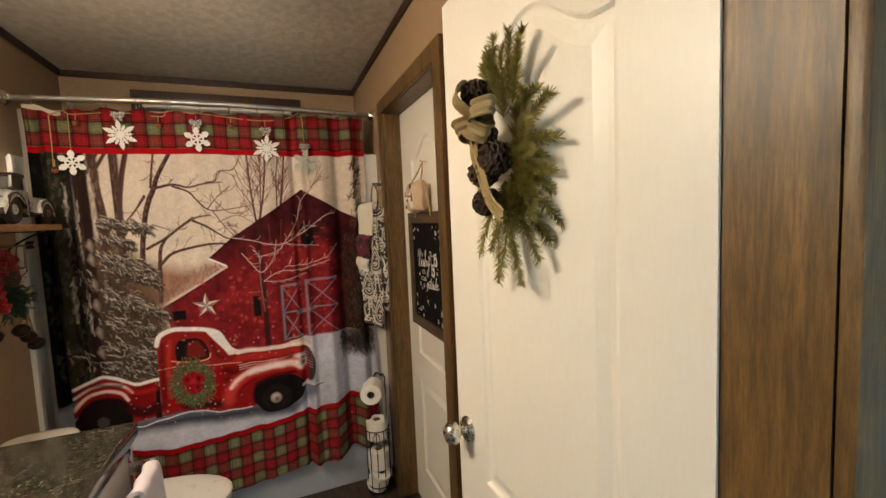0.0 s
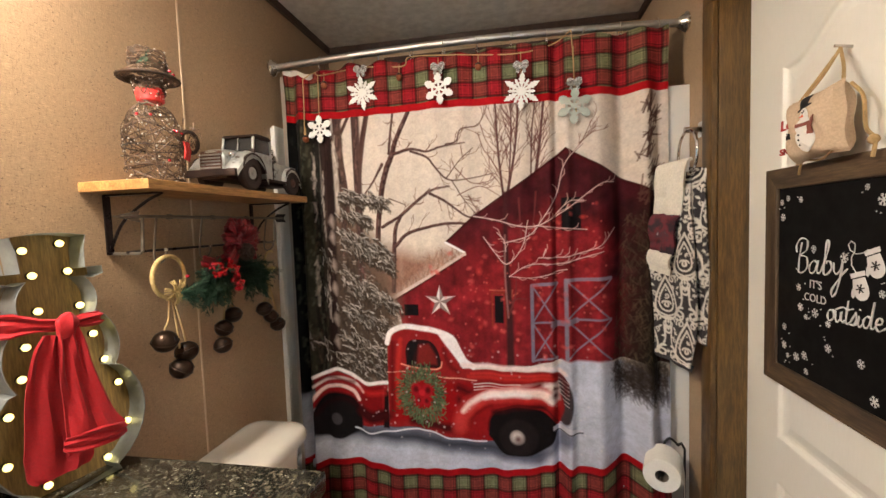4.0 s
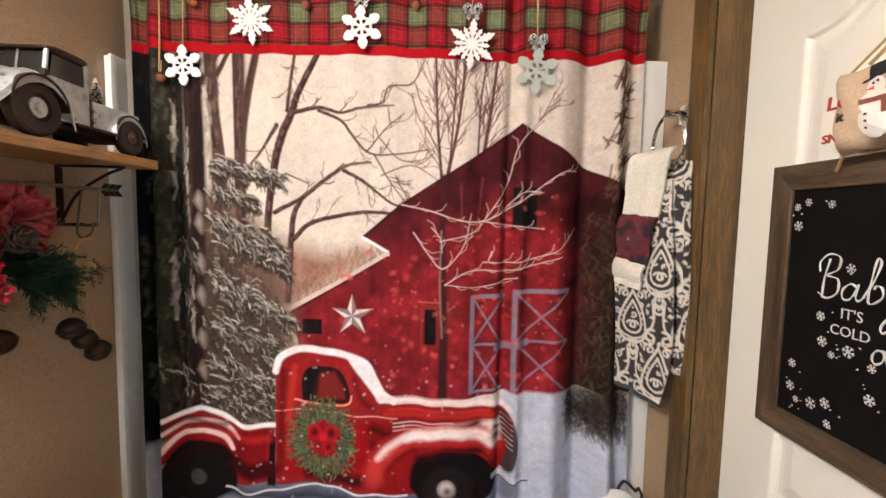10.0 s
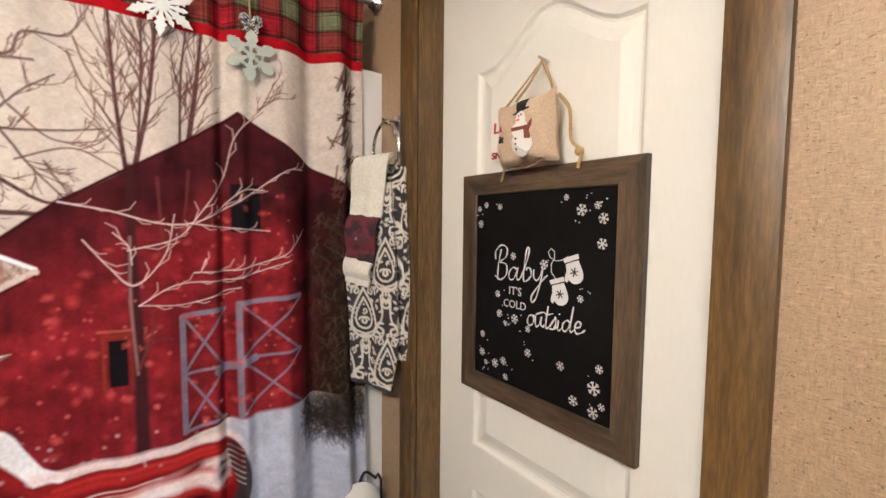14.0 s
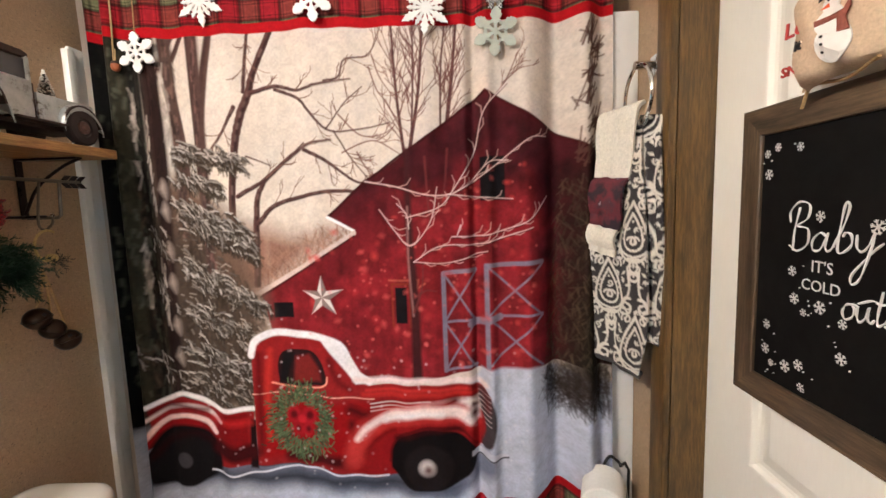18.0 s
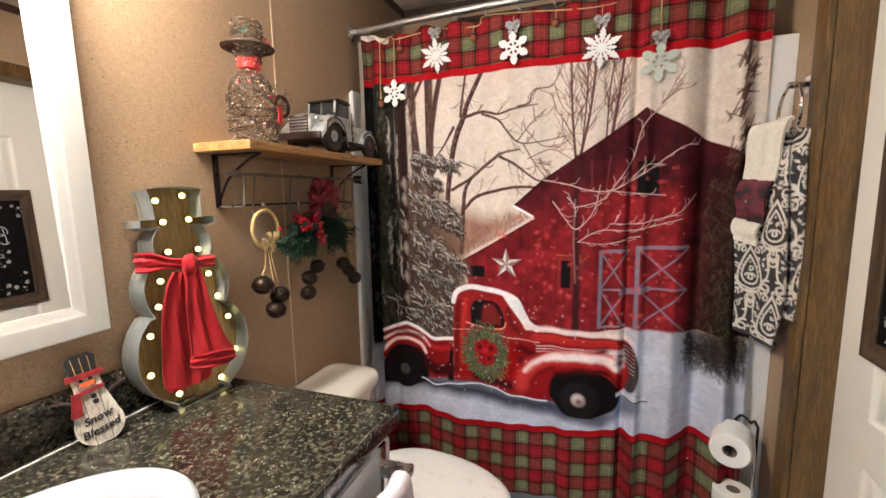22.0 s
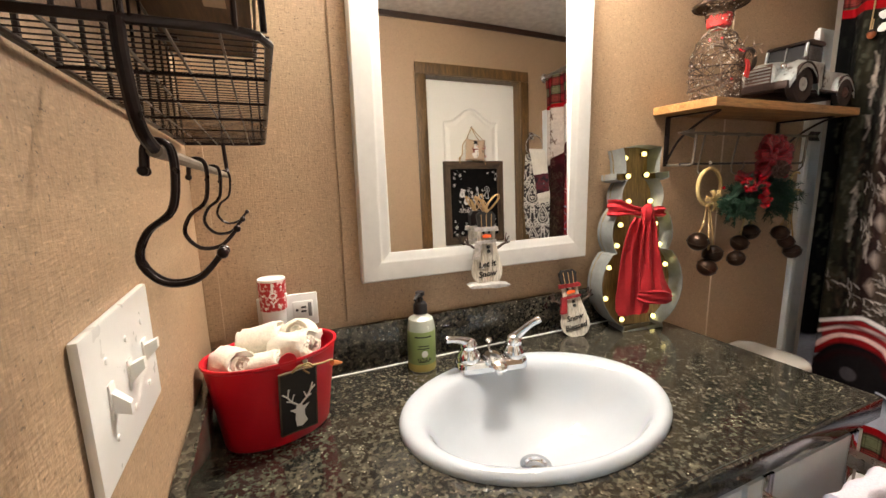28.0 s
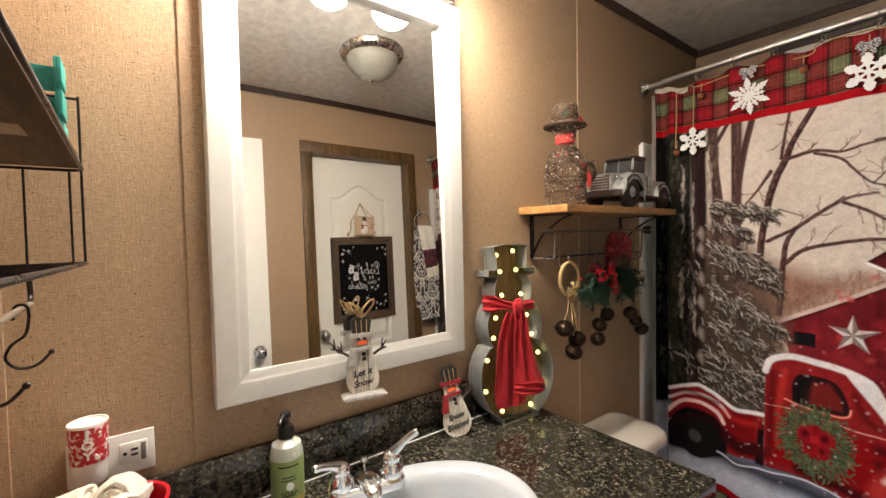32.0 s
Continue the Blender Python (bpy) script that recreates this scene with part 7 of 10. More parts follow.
for s in (-1, 1):
    pts = [(s * 0.003, 0.05), (s * 0.012, 0.058), (s * 0.018, 0.068), (s * (0.016 if s < 0 else 0.022), 0.082)]
    tube([tuple(TAG @ Vector((x, -0.0008, z))) for x, z in pts], 0.0016, 5, deer)
    for (x, z), (u, v) in ((pts[1], (s * 0.02, 0.062)), (pts[2], (s * 0.026, 0.076)), (pts[1], (s * 0.008, 0.07))):
        tube([tuple(TAG @ Vector((x, -0.0008, z))), tuple(TAG @ Vector((u, -0.0008, v)))], 0.0012, 5, deer)
part("deer_head", deer, WHITE_PLASTIC, tag, "white deer head")
part("twine", tube([tuple(TAG @ Vector(p)) for p in curve_through([(-0.01, -0.001, 0.11), (0.0, -0.006, 0.122), (0.012, -0.006, 0.118), (0.04, 0.004, 0.108), (0.062, 0.012, 0.104)], 4)], 0.0016, 6), TWINE, tag, "jute twine")
part("toggle", tube([tuple(TAG @ Vector(p)) for p in ((0.06, 0.008, 0.1), (0.068, 0.01, 0.096), (0.08, 0.013, 0.091))], [0.005, 0.0045, 0.002], 8), paint("carved_carrot_wood", lin(186, 112, 60), 0.6), tag, "small carved wooden toggle")
part("twine_bow", tube([tuple(TAG @ Vector(p)) for p in curve_through([(-0.004, -0.004, 0.116), (0.01, -0.012, 0.126), (0.02, -0.01, 0.116), (0.006, -0.006, 0.114), (0.014, -0.01, 0.106)], 4)], 0.0016, 6), TWINE, tag, "jute twine")

# outlet with a plug-in warmer, and the switch plate
outlet = thing("wall_outlet", (XL, 0.625, 1.07), "white outlet plate with a socket over the backsplash", "outlet")
part("plate", box(XL + 0.0005, 0.565, 1.036, XL + 0.006, 0.682, 1.106, 0.002), WHITE_PLASTIC, outlet)
part("socket", box(XL + 0.004, 0.632, 1.053, XL + 0.008, 0.672, 1.09, 0.003), WHITE_PLASTIC, outlet)
for y, z0, z1 in ((0.648, 1.066, 1.07), (0.648, 1.075, 1.079)):
    part("slot", box(XL + 0.0075, y, z0, XL + 0.0085, y + 0.01, z1), INK, outlet)
part("slot", lathe([(0, 0.0075), (0.003, 0.0075), (0.003, 0.0085), (0, 0.0085)], (XL, 0.64, 1.072), 10, "x"), INK, outlet)
part("test_button", box(XL + 0.0075, 0.662, 1.056, XL + 0.0088, 0.669, 1.086, 0.0005), paint("grey_button", lin(126, 124, 122), 0.4), outlet)
RED_PRINT = Nodes("red_festive_print")
RED_PRINT.colour(RED_PRINT.ramp(RED_PRINT.noise(150, 2, 0.5), (0.52, lin(168, 24, 32)), (0.56, lin(214, 190, 184)))).set(0.5)
RED_PRINT = RED_PRINT.mat
warmer = thing("plug_in_warmer", (XL + 0.03, 0.597, 1.05), "red plug-in wax warmer with festive lettering in the outlet", "wax warmer")
wy, wx = 0.596, XL + 0.034
part("base", lathe([(0, 1.052), (0.018, 1.052), (0.022, 1.06), (0.022, 1.092), (0, 1.092)], (wx, wy, 0), 24), WHITE_PLASTIC, warmer)
part("plug", box(XL + 0.006, wy - 0.014, 1.058, wx - 0.015, wy + 0.014, 1.086, 0.003), WHITE_PLASTIC, warmer)
part("shade", lathe([(0.0225, 1.09), (0.0245, 1.09), (0.0255, 1.146), (0.0255, 1.15), (0.0235, 1.15), (0.0225, 1.095)], (wx, wy, 0), 28), RED_PRINT, warmer, "red printed shade")
part("rim", lathe([(0.0, 1.145), (0.0235, 1.145), (0.0258, 1.148), (0.0258, 1.152), (0.0235, 1.152), (0.022, 1.149), (0, 1.148)], (wx, wy, 0), 28), WHITE_PLASTIC, warmer)
for n, ch in enumerate("JOY"):
    part("letter", lettering(ch, 0.018, pose(wx + 0.0252, wy, 1.132 - 0.0165 * n, 0, 0, 88), 0, 0.001, 0.0004), WHITE_PLASTIC, warmer, soft=False)
rs = random.Random(3)
for k in range(16):
    a = radians(rs.uniform(-85, 85))
    if abs(a) > 0.35:
        part("print_dot", ball((wx + 0.0246 * math.cos(a), wy + 0.0246 * math.sin(a), rs.uniform(1.095, 1.143)), rs.uniform(0.0015, 0.003), 8, 5), WHITE_PLASTIC, warmer)

switch = thing("light_switch", (-0.0235, Y0, 1.185), "white triple light switch plate beside the door", "light switch")
part("plate", box(-0.107, Y0 + 0.0005, 1.128, 0.06, Y0 + 0.007, 1.243, 0.0025), WHITE_PLASTIC, switch)
for n, x in enumerate((-0.0695, -0.0235, 0.0225)):
    part("toggle_collar", box(x - 0.006, Y0 + 0.006, 1.172, x + 0.006, Y0 + 0.0085, 1.198, 0.0008), WHITE_PLASTIC, switch)
    s = -1 if n == 2 else 1
    bm = loft([[(x + u * 0.0045, Y0 + 0.0075, 1.185 + v * 0.008) for u, v in ((-1, -1), (1, -1), (1, 1), (-1, 1))], [(x + u * 0.0035, Y0 + 0.0185, 1.185 + s * 0.008 + v * 0.0045) for u, v in ((-1, -1), (1, -1), (1, 1), (-1, 1))]])
    part("toggle", bm, WHITE_PLASTIC, switch)
    for z in (1.155, 1.215):
        part("screw", lathe([(0, 0), (0.003, 0), (0.0025, 0.0012), (0, 0.0014)], (x, Y0 + 0.007, z), 10, "y"), WHITE_PLASTIC, switch)
# ---- on and under the wall shelf ----
VINE = wood("glittered_grapevine", lin(48, 32, 23), lin(120, 92, 68), (1, 1, 1), 0.6, 90)
RED_RIBBON = paint("red_satin_ribbon", lin(206, 52, 50), 0.4, grain=60, vary=0.12)
rv = random.Random(11)
wsx, wsy = -0.412, 1.742
vine_man = thing("vine_snowman", (wsx, wsy, SZ), "glittering vine snowman with top hat and red ribbon, on the shelf", "ornament")


def vine_shell(profile, loops, r0, seed):
    """A loose cage of vine round a turned outline of (radius, height)."""
    q = random.Random(seed)
    bm = bmesh.new()
    hs = [h for _, h in profile]

    def rad(h):
        return float(np.interp(h, hs, [r for r, _ in profile]))

    for _ in range(loops):
        h, a, pts = q.uniform(hs[0], hs[-1]), q.uniform(0, 6.28), []
        span = hs[-1] - hs[0]
        dh, da = q.uniform(-0.2, 0.2) * span, q.choice([-1, 1]) * q.uniform(0.05, 0.55)
        for _ in range(q.randint(5, 13)):
            if not hs[0] < h + dh < hs[-1]:
                dh = -dh * q.uniform(0.3, 1.0)
            h = min(max(h + dh, hs[0]), hs[-1])
            dh, da = dh + q.uniform(-0.06, 0.06) * span, da + q.uniform(-0.15, 0.15)
            a += da
            rr = rad(h) * q.uniform(0.9, 1.08)
            pts.append((wsx + rr * math.cos(a), wsy + rr * math.sin(a), SZ + h))
        tube(curve_through(pts, 3), q.uniform(0.5, 1.3) * r0, 5, bm)
    return bm


part("body", vine_shell([(0.056, 0.002), (0.06, 0.04), (0.061, 0.085), (0.058, 0.13), (0.046, 0.16), (0.024, 0.186)], 52, 0.0015, 1), VINE, vine_man)
part("wire_frame", tube(arc((wsx, wsy, SZ + 0.085), 0.061, 0, 360, 24, "xy"), 0.0015, 6), DARK_METAL, vine_man)
part("foot_ring", tube(arc((wsx, wsy, SZ + 0.003), 0.054, 0, 360, 24, "xy"), 0.0025, 6), VINE, vine_man)
part("head", vine_shell([(0.022, 0.186), (0.028, 0.205), (0.033, 0.225), (0.034, 0.242)], 34, 0.0014, 2), VINE, vine_man)
part("hat_brim", vine_shell([(0.058, 0.243), (0.062, 0.247), (0.05, 0.253), (0.03, 0.257)], 64, 0.0015, 3), VINE, vine_man)
part("brim_wire", tube(arc((wsx, wsy, SZ + 0.245), 0.063, 0, 360, 32, "xy"), 0.0022, 6), BRANCH, vine_man, "dark wire round the brim")
part("hat_crown", vine_shell([(0.038, 0.256), (0.037, 0.28), (0.036, 0.306), (0.036, 0.31)], 46, 0.0015, 4), VINE, vine_man)
part("neck_ribbon", lathe([(0.024, SZ + 0.19), (0.028, SZ + 0.193), (0.031, SZ + 0.218), (0.028, SZ + 0.222)], (wsx, wsy, 0), 28), RED_RIBBON, vine_man, "red ribbon round the neck")
part("ribbon_end", ribbon([(wsx + 0.06, wsy + 0.03, SZ + 0.1), (wsx + 0.066, wsy + 0.028, SZ + 0.08), (wsx + 0.066, wsy + 0.022, SZ + 0.055)], 0.018, None, 0.001, side=(0, 1, 0)), RED_RIBBON, vine_man, "red ribbon end")
bm = bmesh.new()
for k in range(26):
    a = rv.uniform(0, 6.28)
    c = (wsx + 0.045 + rv.uniform(-0.015, 0.02), wsy + 0.055 + rv.uniform(-0.02, 0.018), SZ + 0.105 + rv.uniform(-0.03, 0.035))
    tube([c, tuple(u + rv.uniform(-0.028, 0.028) for u in c)], 0.0012, 5, bm)
part("twig_wreath", tube(arc((wsx + 0.05, wsy + 0.055, SZ + 0.105), 0.026, 0, 360, 18, "yz"), 0.005, 6), BRANCH, vine_man, "small twig wreath in its arm")
part("twig_bundle", bm, VINE, vine_man)
BERRY = paint("red_berry", lin(186, 9, 30), 0.25, grain=40, vary=0.2, bump=0.0, Coat_Weight=0.4)
bm = bmesh.new()
for k in range(4):
    sprig(bm, (wsx + 0.03 + rv.uniform(-0.02, 0.02), wsy - 0.02 + rv.uniform(-0.03, 0.04), SZ + 0.262), (rv.uniform(-0.5, 1), rv.uniform(-1, 1), rv.uniform(0.1, 0.7)), 0.03, rv, 0.012, 9, 0.001)
part("hat_sprig", bm, paint("hat_greenery", lin(62, 88, 66), 0.7, grain=90, vary=0.3), vine_man, "green sprig on the hat", soft=False)
for k in range(11):
    a, h = rv.uniform(-1.5, 2.5), rv.choice([0.05, 0.09, 0.12, 0.15, 0.262, 0.268])
    rr = 0.06 if h < 0.2 else 0.05
    part("berry", ball((wsx + rr * math.cos(a), wsy + rr * math.sin(a), SZ + h), 0.0035, 8, 5), BERRY, vine_man)
GLIT = paint("white_glitter", lin(226, 222, 214), 0.35, grain=300, vary=0.2)
bm = bmesh.new()
for k in range(280):
    h = rv.uniform(0.0, 0.31)
    rr = float(np.interp(h, [0, 0.085, 0.14, 0.185, 0.24, 0.246, 0.26, 0.31], [0.056, 0.062, 0.056, 0.025, 0.036, 0.064, 0.039, 0.037]))
    a = rv.uniform(0, 6.28)
    bmesh.ops.create_cube(bm, size=rv.uniform(0.0013, 0.003), matrix=pose(wsx + rr * math.cos(a), wsy + rr * math.sin(a), SZ + h, rv.uniform(0, 90), rv.uniform(0, 90), 0))
tagged(part("glitter", bm, GLIT, vine_man, "white glitter flecks"), kind="stuff")

# metal toy truck
TRUCK_PAINT = Nodes("worn_white_tin")
_n = TRUCK_PAINT.noise(70, 5, 0.7)
_c = TRUCK_PAINT.ramp(TRUCK_PAINT.noise(30, 5, 0.7), (0.33, lin(96, 86, 76)), (0.42, lin(168, 172, 170)), (0.8, lin(206, 208, 204)))
TRUCK_PAINT.colour(TRUCK_PAINT.mix(TRUCK_PAINT.ramp(_n, (0.63, 0.0), (0.7, 1.0)), _c, lin(104, 74, 58))).set(0.4, 0.35)
TRUCK_PAINT.bump(_n, 0.15, 0.001)
TRUCK_PAINT = TRUCK_PAINT.mat
RUST = paint("rusty_dark_tin", lin(62, 44, 38), 0.6, 0.4, grain=60, vary=0.4)
HUB = paint("rusty_hub", lin(104, 72, 62), 0.5, 0.4, grain=80, vary=0.3)
TYRE = paint("dark_toy_tyre", lin(48, 32, 28), 0.7, grain=60, vary=0.2)
GLASS_DARK = paint("smoky_window", lin(40, 40, 42), 0.12, grain=20, vary=0.1, bump=0.0)
TM = pose(-0.412, 2.099, SZ + 0.001, 0, 0, 1.5)
AT = TM @ pose(0, 0, 0, 0, 0, -90)


def across(profile, w, bevel=0.0):
    """A side outline (along, up) made w wide across and centred; along is the truck's length."""
    return slab(profile, w, AT @ pose(0, -w / 2, 0), bevel=bevel)


def shell(rows, thick=0.0025):
    """A sheet through rows of (along, side, up), made solid."""
    bm = bmesh.new()
    vs = [[bm.verts.new(AT @ Vector(q)) for q in row] for row in rows]
    for a, b in zip(vs, vs[1:]):
        for i in range(len(a) - 1):
            bm.faces.new((a[i], a[i + 1], b[i + 1], b[i]))
    bmesh.ops.recalc_face_normals(bm, faces=bm.faces)
    bmesh.ops.solidify(bm, geom=list(bm.faces), thickness=thick)
    return bm


def board_between(a0, a1, side):
    bm = box(a0, min(side * 0.05, side * 0.078), 0.036, a1, max(side * 0.05, side * 0.078), 0.041, 0.001)
    bm.transform(AT)
    return bm


toy = thing("toy_truck", (-0.412, 2.099, SZ), "worn white tin toy pickup truck on the shelf", "toy truck")
hood_rings = []
for along, half, top in ((0.062, 0.05, 0.122), (0.09, 0.049, 0.121), (0.13, 0.046, 0.118), (0.16, 0.042, 0.114), (0.173, 0.04, 0.11), (0.177, 0.036, 0.104)):
    ring = [(half * math.copysign(abs(math.cos(a)) ** 0.6, math.cos(a)), 0.05 + (top - 0.05) * (0.55 + 0.45 * math.sin(a) ** 0.8)) for a in (math.pi * i / 14 for i in range(15))]
    ring += [(-half, 0.05), (half, 0.05)]
    hood_rings.append([tuple(AT @ Vector((along, x, z))) for x, z in ring])
part("hood", loft(hood_rings), TRUCK_PAINT, toy)
RUSTY = paint("red_rust", lin(112, 84, 74), 0.6, 0.3, grain=70, vary=0.4)
grille = part("grille", across([(0.174, 0.052), (0.181, 0.052), (0.18, 0.095), (0.175, 0.107)], 0.066, 0.003), RUSTY, toy, "rusty grille")
for k in range(5):
    part("grille_bar", across([(0.179, 0.057 + 0.009 * k), (0.1835, 0.058 + 0.009 * k), (0.1835, 0.061 + 0.009 * k), (0.179, 0.062 + 0.009 * k)], 0.062), TRUCK_PAINT, grille)
part("cab_body", across([(-0.042, 0.042), (0.064, 0.042), (0.066, 0.116), (0.06, 0.12), (-0.042, 0.118)], 0.112, 0.006), TRUCK_PAINT, toy)
part("roof", across([(-0.043, 0.166), (0.046, 0.166), (0.056, 0.169), (0.05, 0.176), (0.03, 0.181), (-0.03, 0.181), (-0.043, 0.176)], 0.108, 0.005), RUST, toy, "dark rusty roof")
part("cab_back", across([(-0.044, 0.116), (-0.038, 0.116), (-0.038, 0.168), (-0.044, 0.168)], 0.104), TRUCK_PAINT, toy)
part("windscreen", across([(0.054, 0.119), (0.0565, 0.119), (0.0475, 0.167), (0.045, 0.167)], 0.094), GLASS_DARK, toy, "smoky windscreen")
part("screen_bar", tube([AT @ Vector((0.0585, 0, 0.118)), AT @ Vector((0.0495, 0, 0.168))], 0.0018, 6), TRUCK_PAINT, toy)
for s in (-1, 1):
    part("side_window", slab([(-0.034, 0.121), (0.046, 0.121), (0.038, 0.164), (-0.034, 0.164)], 0.002, AT @ pose(0, s * 0.0495 - 0.001, 0)), GLASS_DARK, toy, "smoky side window", soft=False)
    for a0, a1 in ((0.0585, 0.0495), (-0.038, -0.038)):
        part("pillar", tube([AT @ Vector((a0, s * 0.051, 0.114)), AT @ Vector((a1, s * 0.05, 0.17))], 0.0042, 8), TRUCK_PAINT, toy)
    part("window_sill", tube([AT @ Vector((0.056, s * 0.0525, 0.119)), AT @ Vector((-0.04, s * 0.0525, 0.119))], 0.0032, 8), TRUCK_PAINT, toy)
    part("door_seam", slab([(-0.0415, 0.045), (-0.0395, 0.045), (-0.0395, 0.116), (-0.0415, 0.116)], 0.001, AT @ pose(0, s * 0.0565 - 0.0005, 0)), RUST, toy, soft=False)
    part("mirror_lamp", lathe([(0, 0.0), (0.007, 0.001), (0.008, 0.004), (0.005, 0.012), (0, 0.014)], tuple(AT @ Vector((0.072, s * 0.058, 0.122))), 12, "y"), RUST, toy, "small dark side lamp")
    # pontoon front fender
    path = ((0.03, 0.046), (0.036, 0.074), (0.052, 0.099), (0.074, 0.114), (0.1, 0.118), (0.124, 0.11), (0.146, 0.094), (0.164, 0.076), (0.176, 0.064), (0.18, 0.058))
    part("front_fender", shell([[(a, s * 0.036, h - 0.004), (a, s * 0.056, h), (a, s * 0.071, h - 0.004), (a, s * 0.08, h - 0.012), (a, s * 0.083, h - 0.024)] for a, h in path]), TRUCK_PAINT, toy)
    part("rear_fender", shell([[(-0.138 + 0.052 * math.cos(q), s * w, 0.042 + 0.052 * math.sin(q) - d) for w, d in ((0.05, 0.0), (0.064, 0.0), (0.073, 0.005), (0.075, 0.014))] for q in (math.pi * i / 12 for i in range(13))]), TRUCK_PAINT, toy)
    part("running_board", board_between(-0.09, 0.02, s), RUST, toy)
    for along, r, w in ((0.099, 0.05, 0.024), (-0.138, 0.042, 0.02)):
        part("wheel_arch", shell([[(along + (r + 0.008) * math.cos(q), s * w2, r + (r + 0.008) * math.sin(q)) for w2 in (0.044, 0.0835 if along > 0 else 0.074)] for q in (radians(4 + 172 * i / 14) for i in range(15))], 0.004), RUST, toy, "dark wheel arch")
        wheel = lathe([(0, -w / 2), (r * 0.88, -w / 2), (r * 0.97, -w * 0.36), (r, -w * 0.15), (r, w * 0.15), (r * 0.97, w * 0.36), (r * 0.88, w / 2), (r * 0.5, w / 2), (r * 0.46, w * 0.34), (0, w * 0.34)], (along, 0, r), 28, "y")
        wheel.transform(AT @ pose(0, s * 0.064, 0) @ Matrix.Diagonal((1, s, 1, 1)))
        bmesh.ops.recalc_face_normals(wheel, faces=wheel.faces)
        wo = part("wheel", wheel, TYRE, toy, "dark tyre")
        hubcap = lathe([(0, 0.0), (r * 0.36, 0.0), (r * 0.34, 0.003), (r * 0.2, 0.004), (r * 0.14, 0.008), (0, 0.009)], (along, 0.064 + w * 0.34, r), 20, "y")
        hubcap.transform(AT @ Matrix.Diagonal((1, s, 1, 1)))
        bmesh.ops.recalc_face_normals(hubcap, faces=hubcap.faces)
        part("hubcap", hubcap, HUB if along < 0 else TRUCK_PAINT, wo, "worn hubcap")
    lamp = ball((0, 0, 0), 0.009, 12, 7)
    lamp.transform(AT @ pose(0.158, s * 0.05, 0.096))
    part("headlight", lamp, CHROME, toy)
for name, x0, y0, z0, x1, y1, z1, stuff in (("bed_floor", -0.186, -0.056, 0.046, -0.046, 0.056, 0.052, RUST), ("bed_side", -0.186, 0.052, 0.046, -0.046, 0.058, 0.1, TRUCK_PAINT), ("bed_side", -0.186, -0.058, 0.046, -0.046, -0.052, 0.1, TRUCK_PAINT), ("tailgate", -0.19, -0.056, 0.046, -0.185, 0.056, 0.1, TRUCK_PAINT), ("chassis", -0.18, -0.04, 0.03, 0.17, 0.04, 0.044, RUST), ("bumper", 0.18, -0.08, 0.034, 0.19, 0.08, 0.054, RUST)):
    bm = box(x0, y0, z0, x1, y1, z1, 0.002)
    bm.transform(AT)
    part(name, bm, stuff, toy)
tiny = thing("tiny_tree", tuple(AT @ Vector((-0.122, 0.008, 0.052))), "tiny frosted bottle-brush tree in the toy truck", "ornament")
BRUSH = paint("dark_green_bristle", lin(34, 44, 38), 0.8, grain=200, vary=0.3)
bm = bmesh.new()
snow = bmesh.new()
for i in range(1100):
    f = rv.random()
    h, r, a = 0.008 + 0.112 * f, 0.037 * (1 - f) * rv.uniform(0.8, 1.05) + 0.002, rv.uniform(0, 6.28)
    x, y, z = tiny.matrix_basis.translation
    e = (x + r * math.cos(a), y + r * math.sin(a), z + h - 0.004)
    n = len(bm.verts)
    w = 0.0013 * math.sin(a), 0.0013 * math.cos(a)
    c = tuple(u + 0.55 * (v - u) for u, v in zip((x, y, z + h), e))
    bm.faces.new([bm.verts.new(p) for p in ((x, y, z + h), (c[0] - w[0], c[1] + w[1], c[2]), e, (c[0] + w[0], c[1] - w[1], c[2]))])
    if rv.random() < 0.3:
        c = tuple(u + 0.8 * (v - u) for u, v in zip((x, y, z + h), e))
        bmesh.ops.create_cube(snow, size=0.0022, matrix=pose(c[0], c[1], c[2] + 0.001, rv.uniform(0, 90), 0, rv.uniform(0, 90)))
part("bristles", bm, BRUSH, tiny, soft=False)
part("snow_tips", snow, GLIT, tiny, "white frosted tips")
part("stem", tube([(x, y, z), (x, y, z + 0.1)], 0.0015, 6), RUST, tiny)

# hooks and sleigh bells under the shelf
BELL = paint("aged_bronze_bell", lin(62, 46, 36), 0.36, 0.8, grain=50, vary=0.35, bump=0.06)
NEEDLE = paint("green_garland", lin(30, 66, 44), 0.6, grain=120, vary=0.3)
STRAW = paint("straw_yarn", lin(206, 178, 120), 0.9, grain=250, vary=0.3, bump=0.6)


def bell_at(parent, at, r, turn=0, string_to=None):
    bm = ball((0, 0, 0), r, 20, 12, tall=0.92)
    bm.transform(pose(*at, 14, turn, turn * 2))
    b = part("bell", bm, BELL, parent, "aged bronze sleigh bell")
    rim = tube(arc((0, 0, 0), r * 1.01, 0, 360, 28, "xy"), r * 0.06, 6)
    rim.transform(pose(*at, 14, turn, turn * 2))
    part("bell_seam", rim, BELL, b)
    hole = lathe([(0, 0), (r * 0.16, 0), (r * 0.16, 0.0012), (0, 0.0012)], seg=12)
    hole.transform(pose(*at, 14, turn, turn * 2) @ pose(r * 0.86, -r * 0.1, r * 0.42, 0, 62, 0))
    part("bell_hole", hole, INK, b)
    if string_to:
        part("cord", tube(curve_through([string_to, ((at[0] + string_to[0]) / 2 + 0.004, (at[1] + string_to[1]) / 2, (at[2] + string_to[2]) / 2), (at[0], at[1], at[2] + r * 0.9)], 4), 0.0026, 6), TWINE, parent, "jute cord")


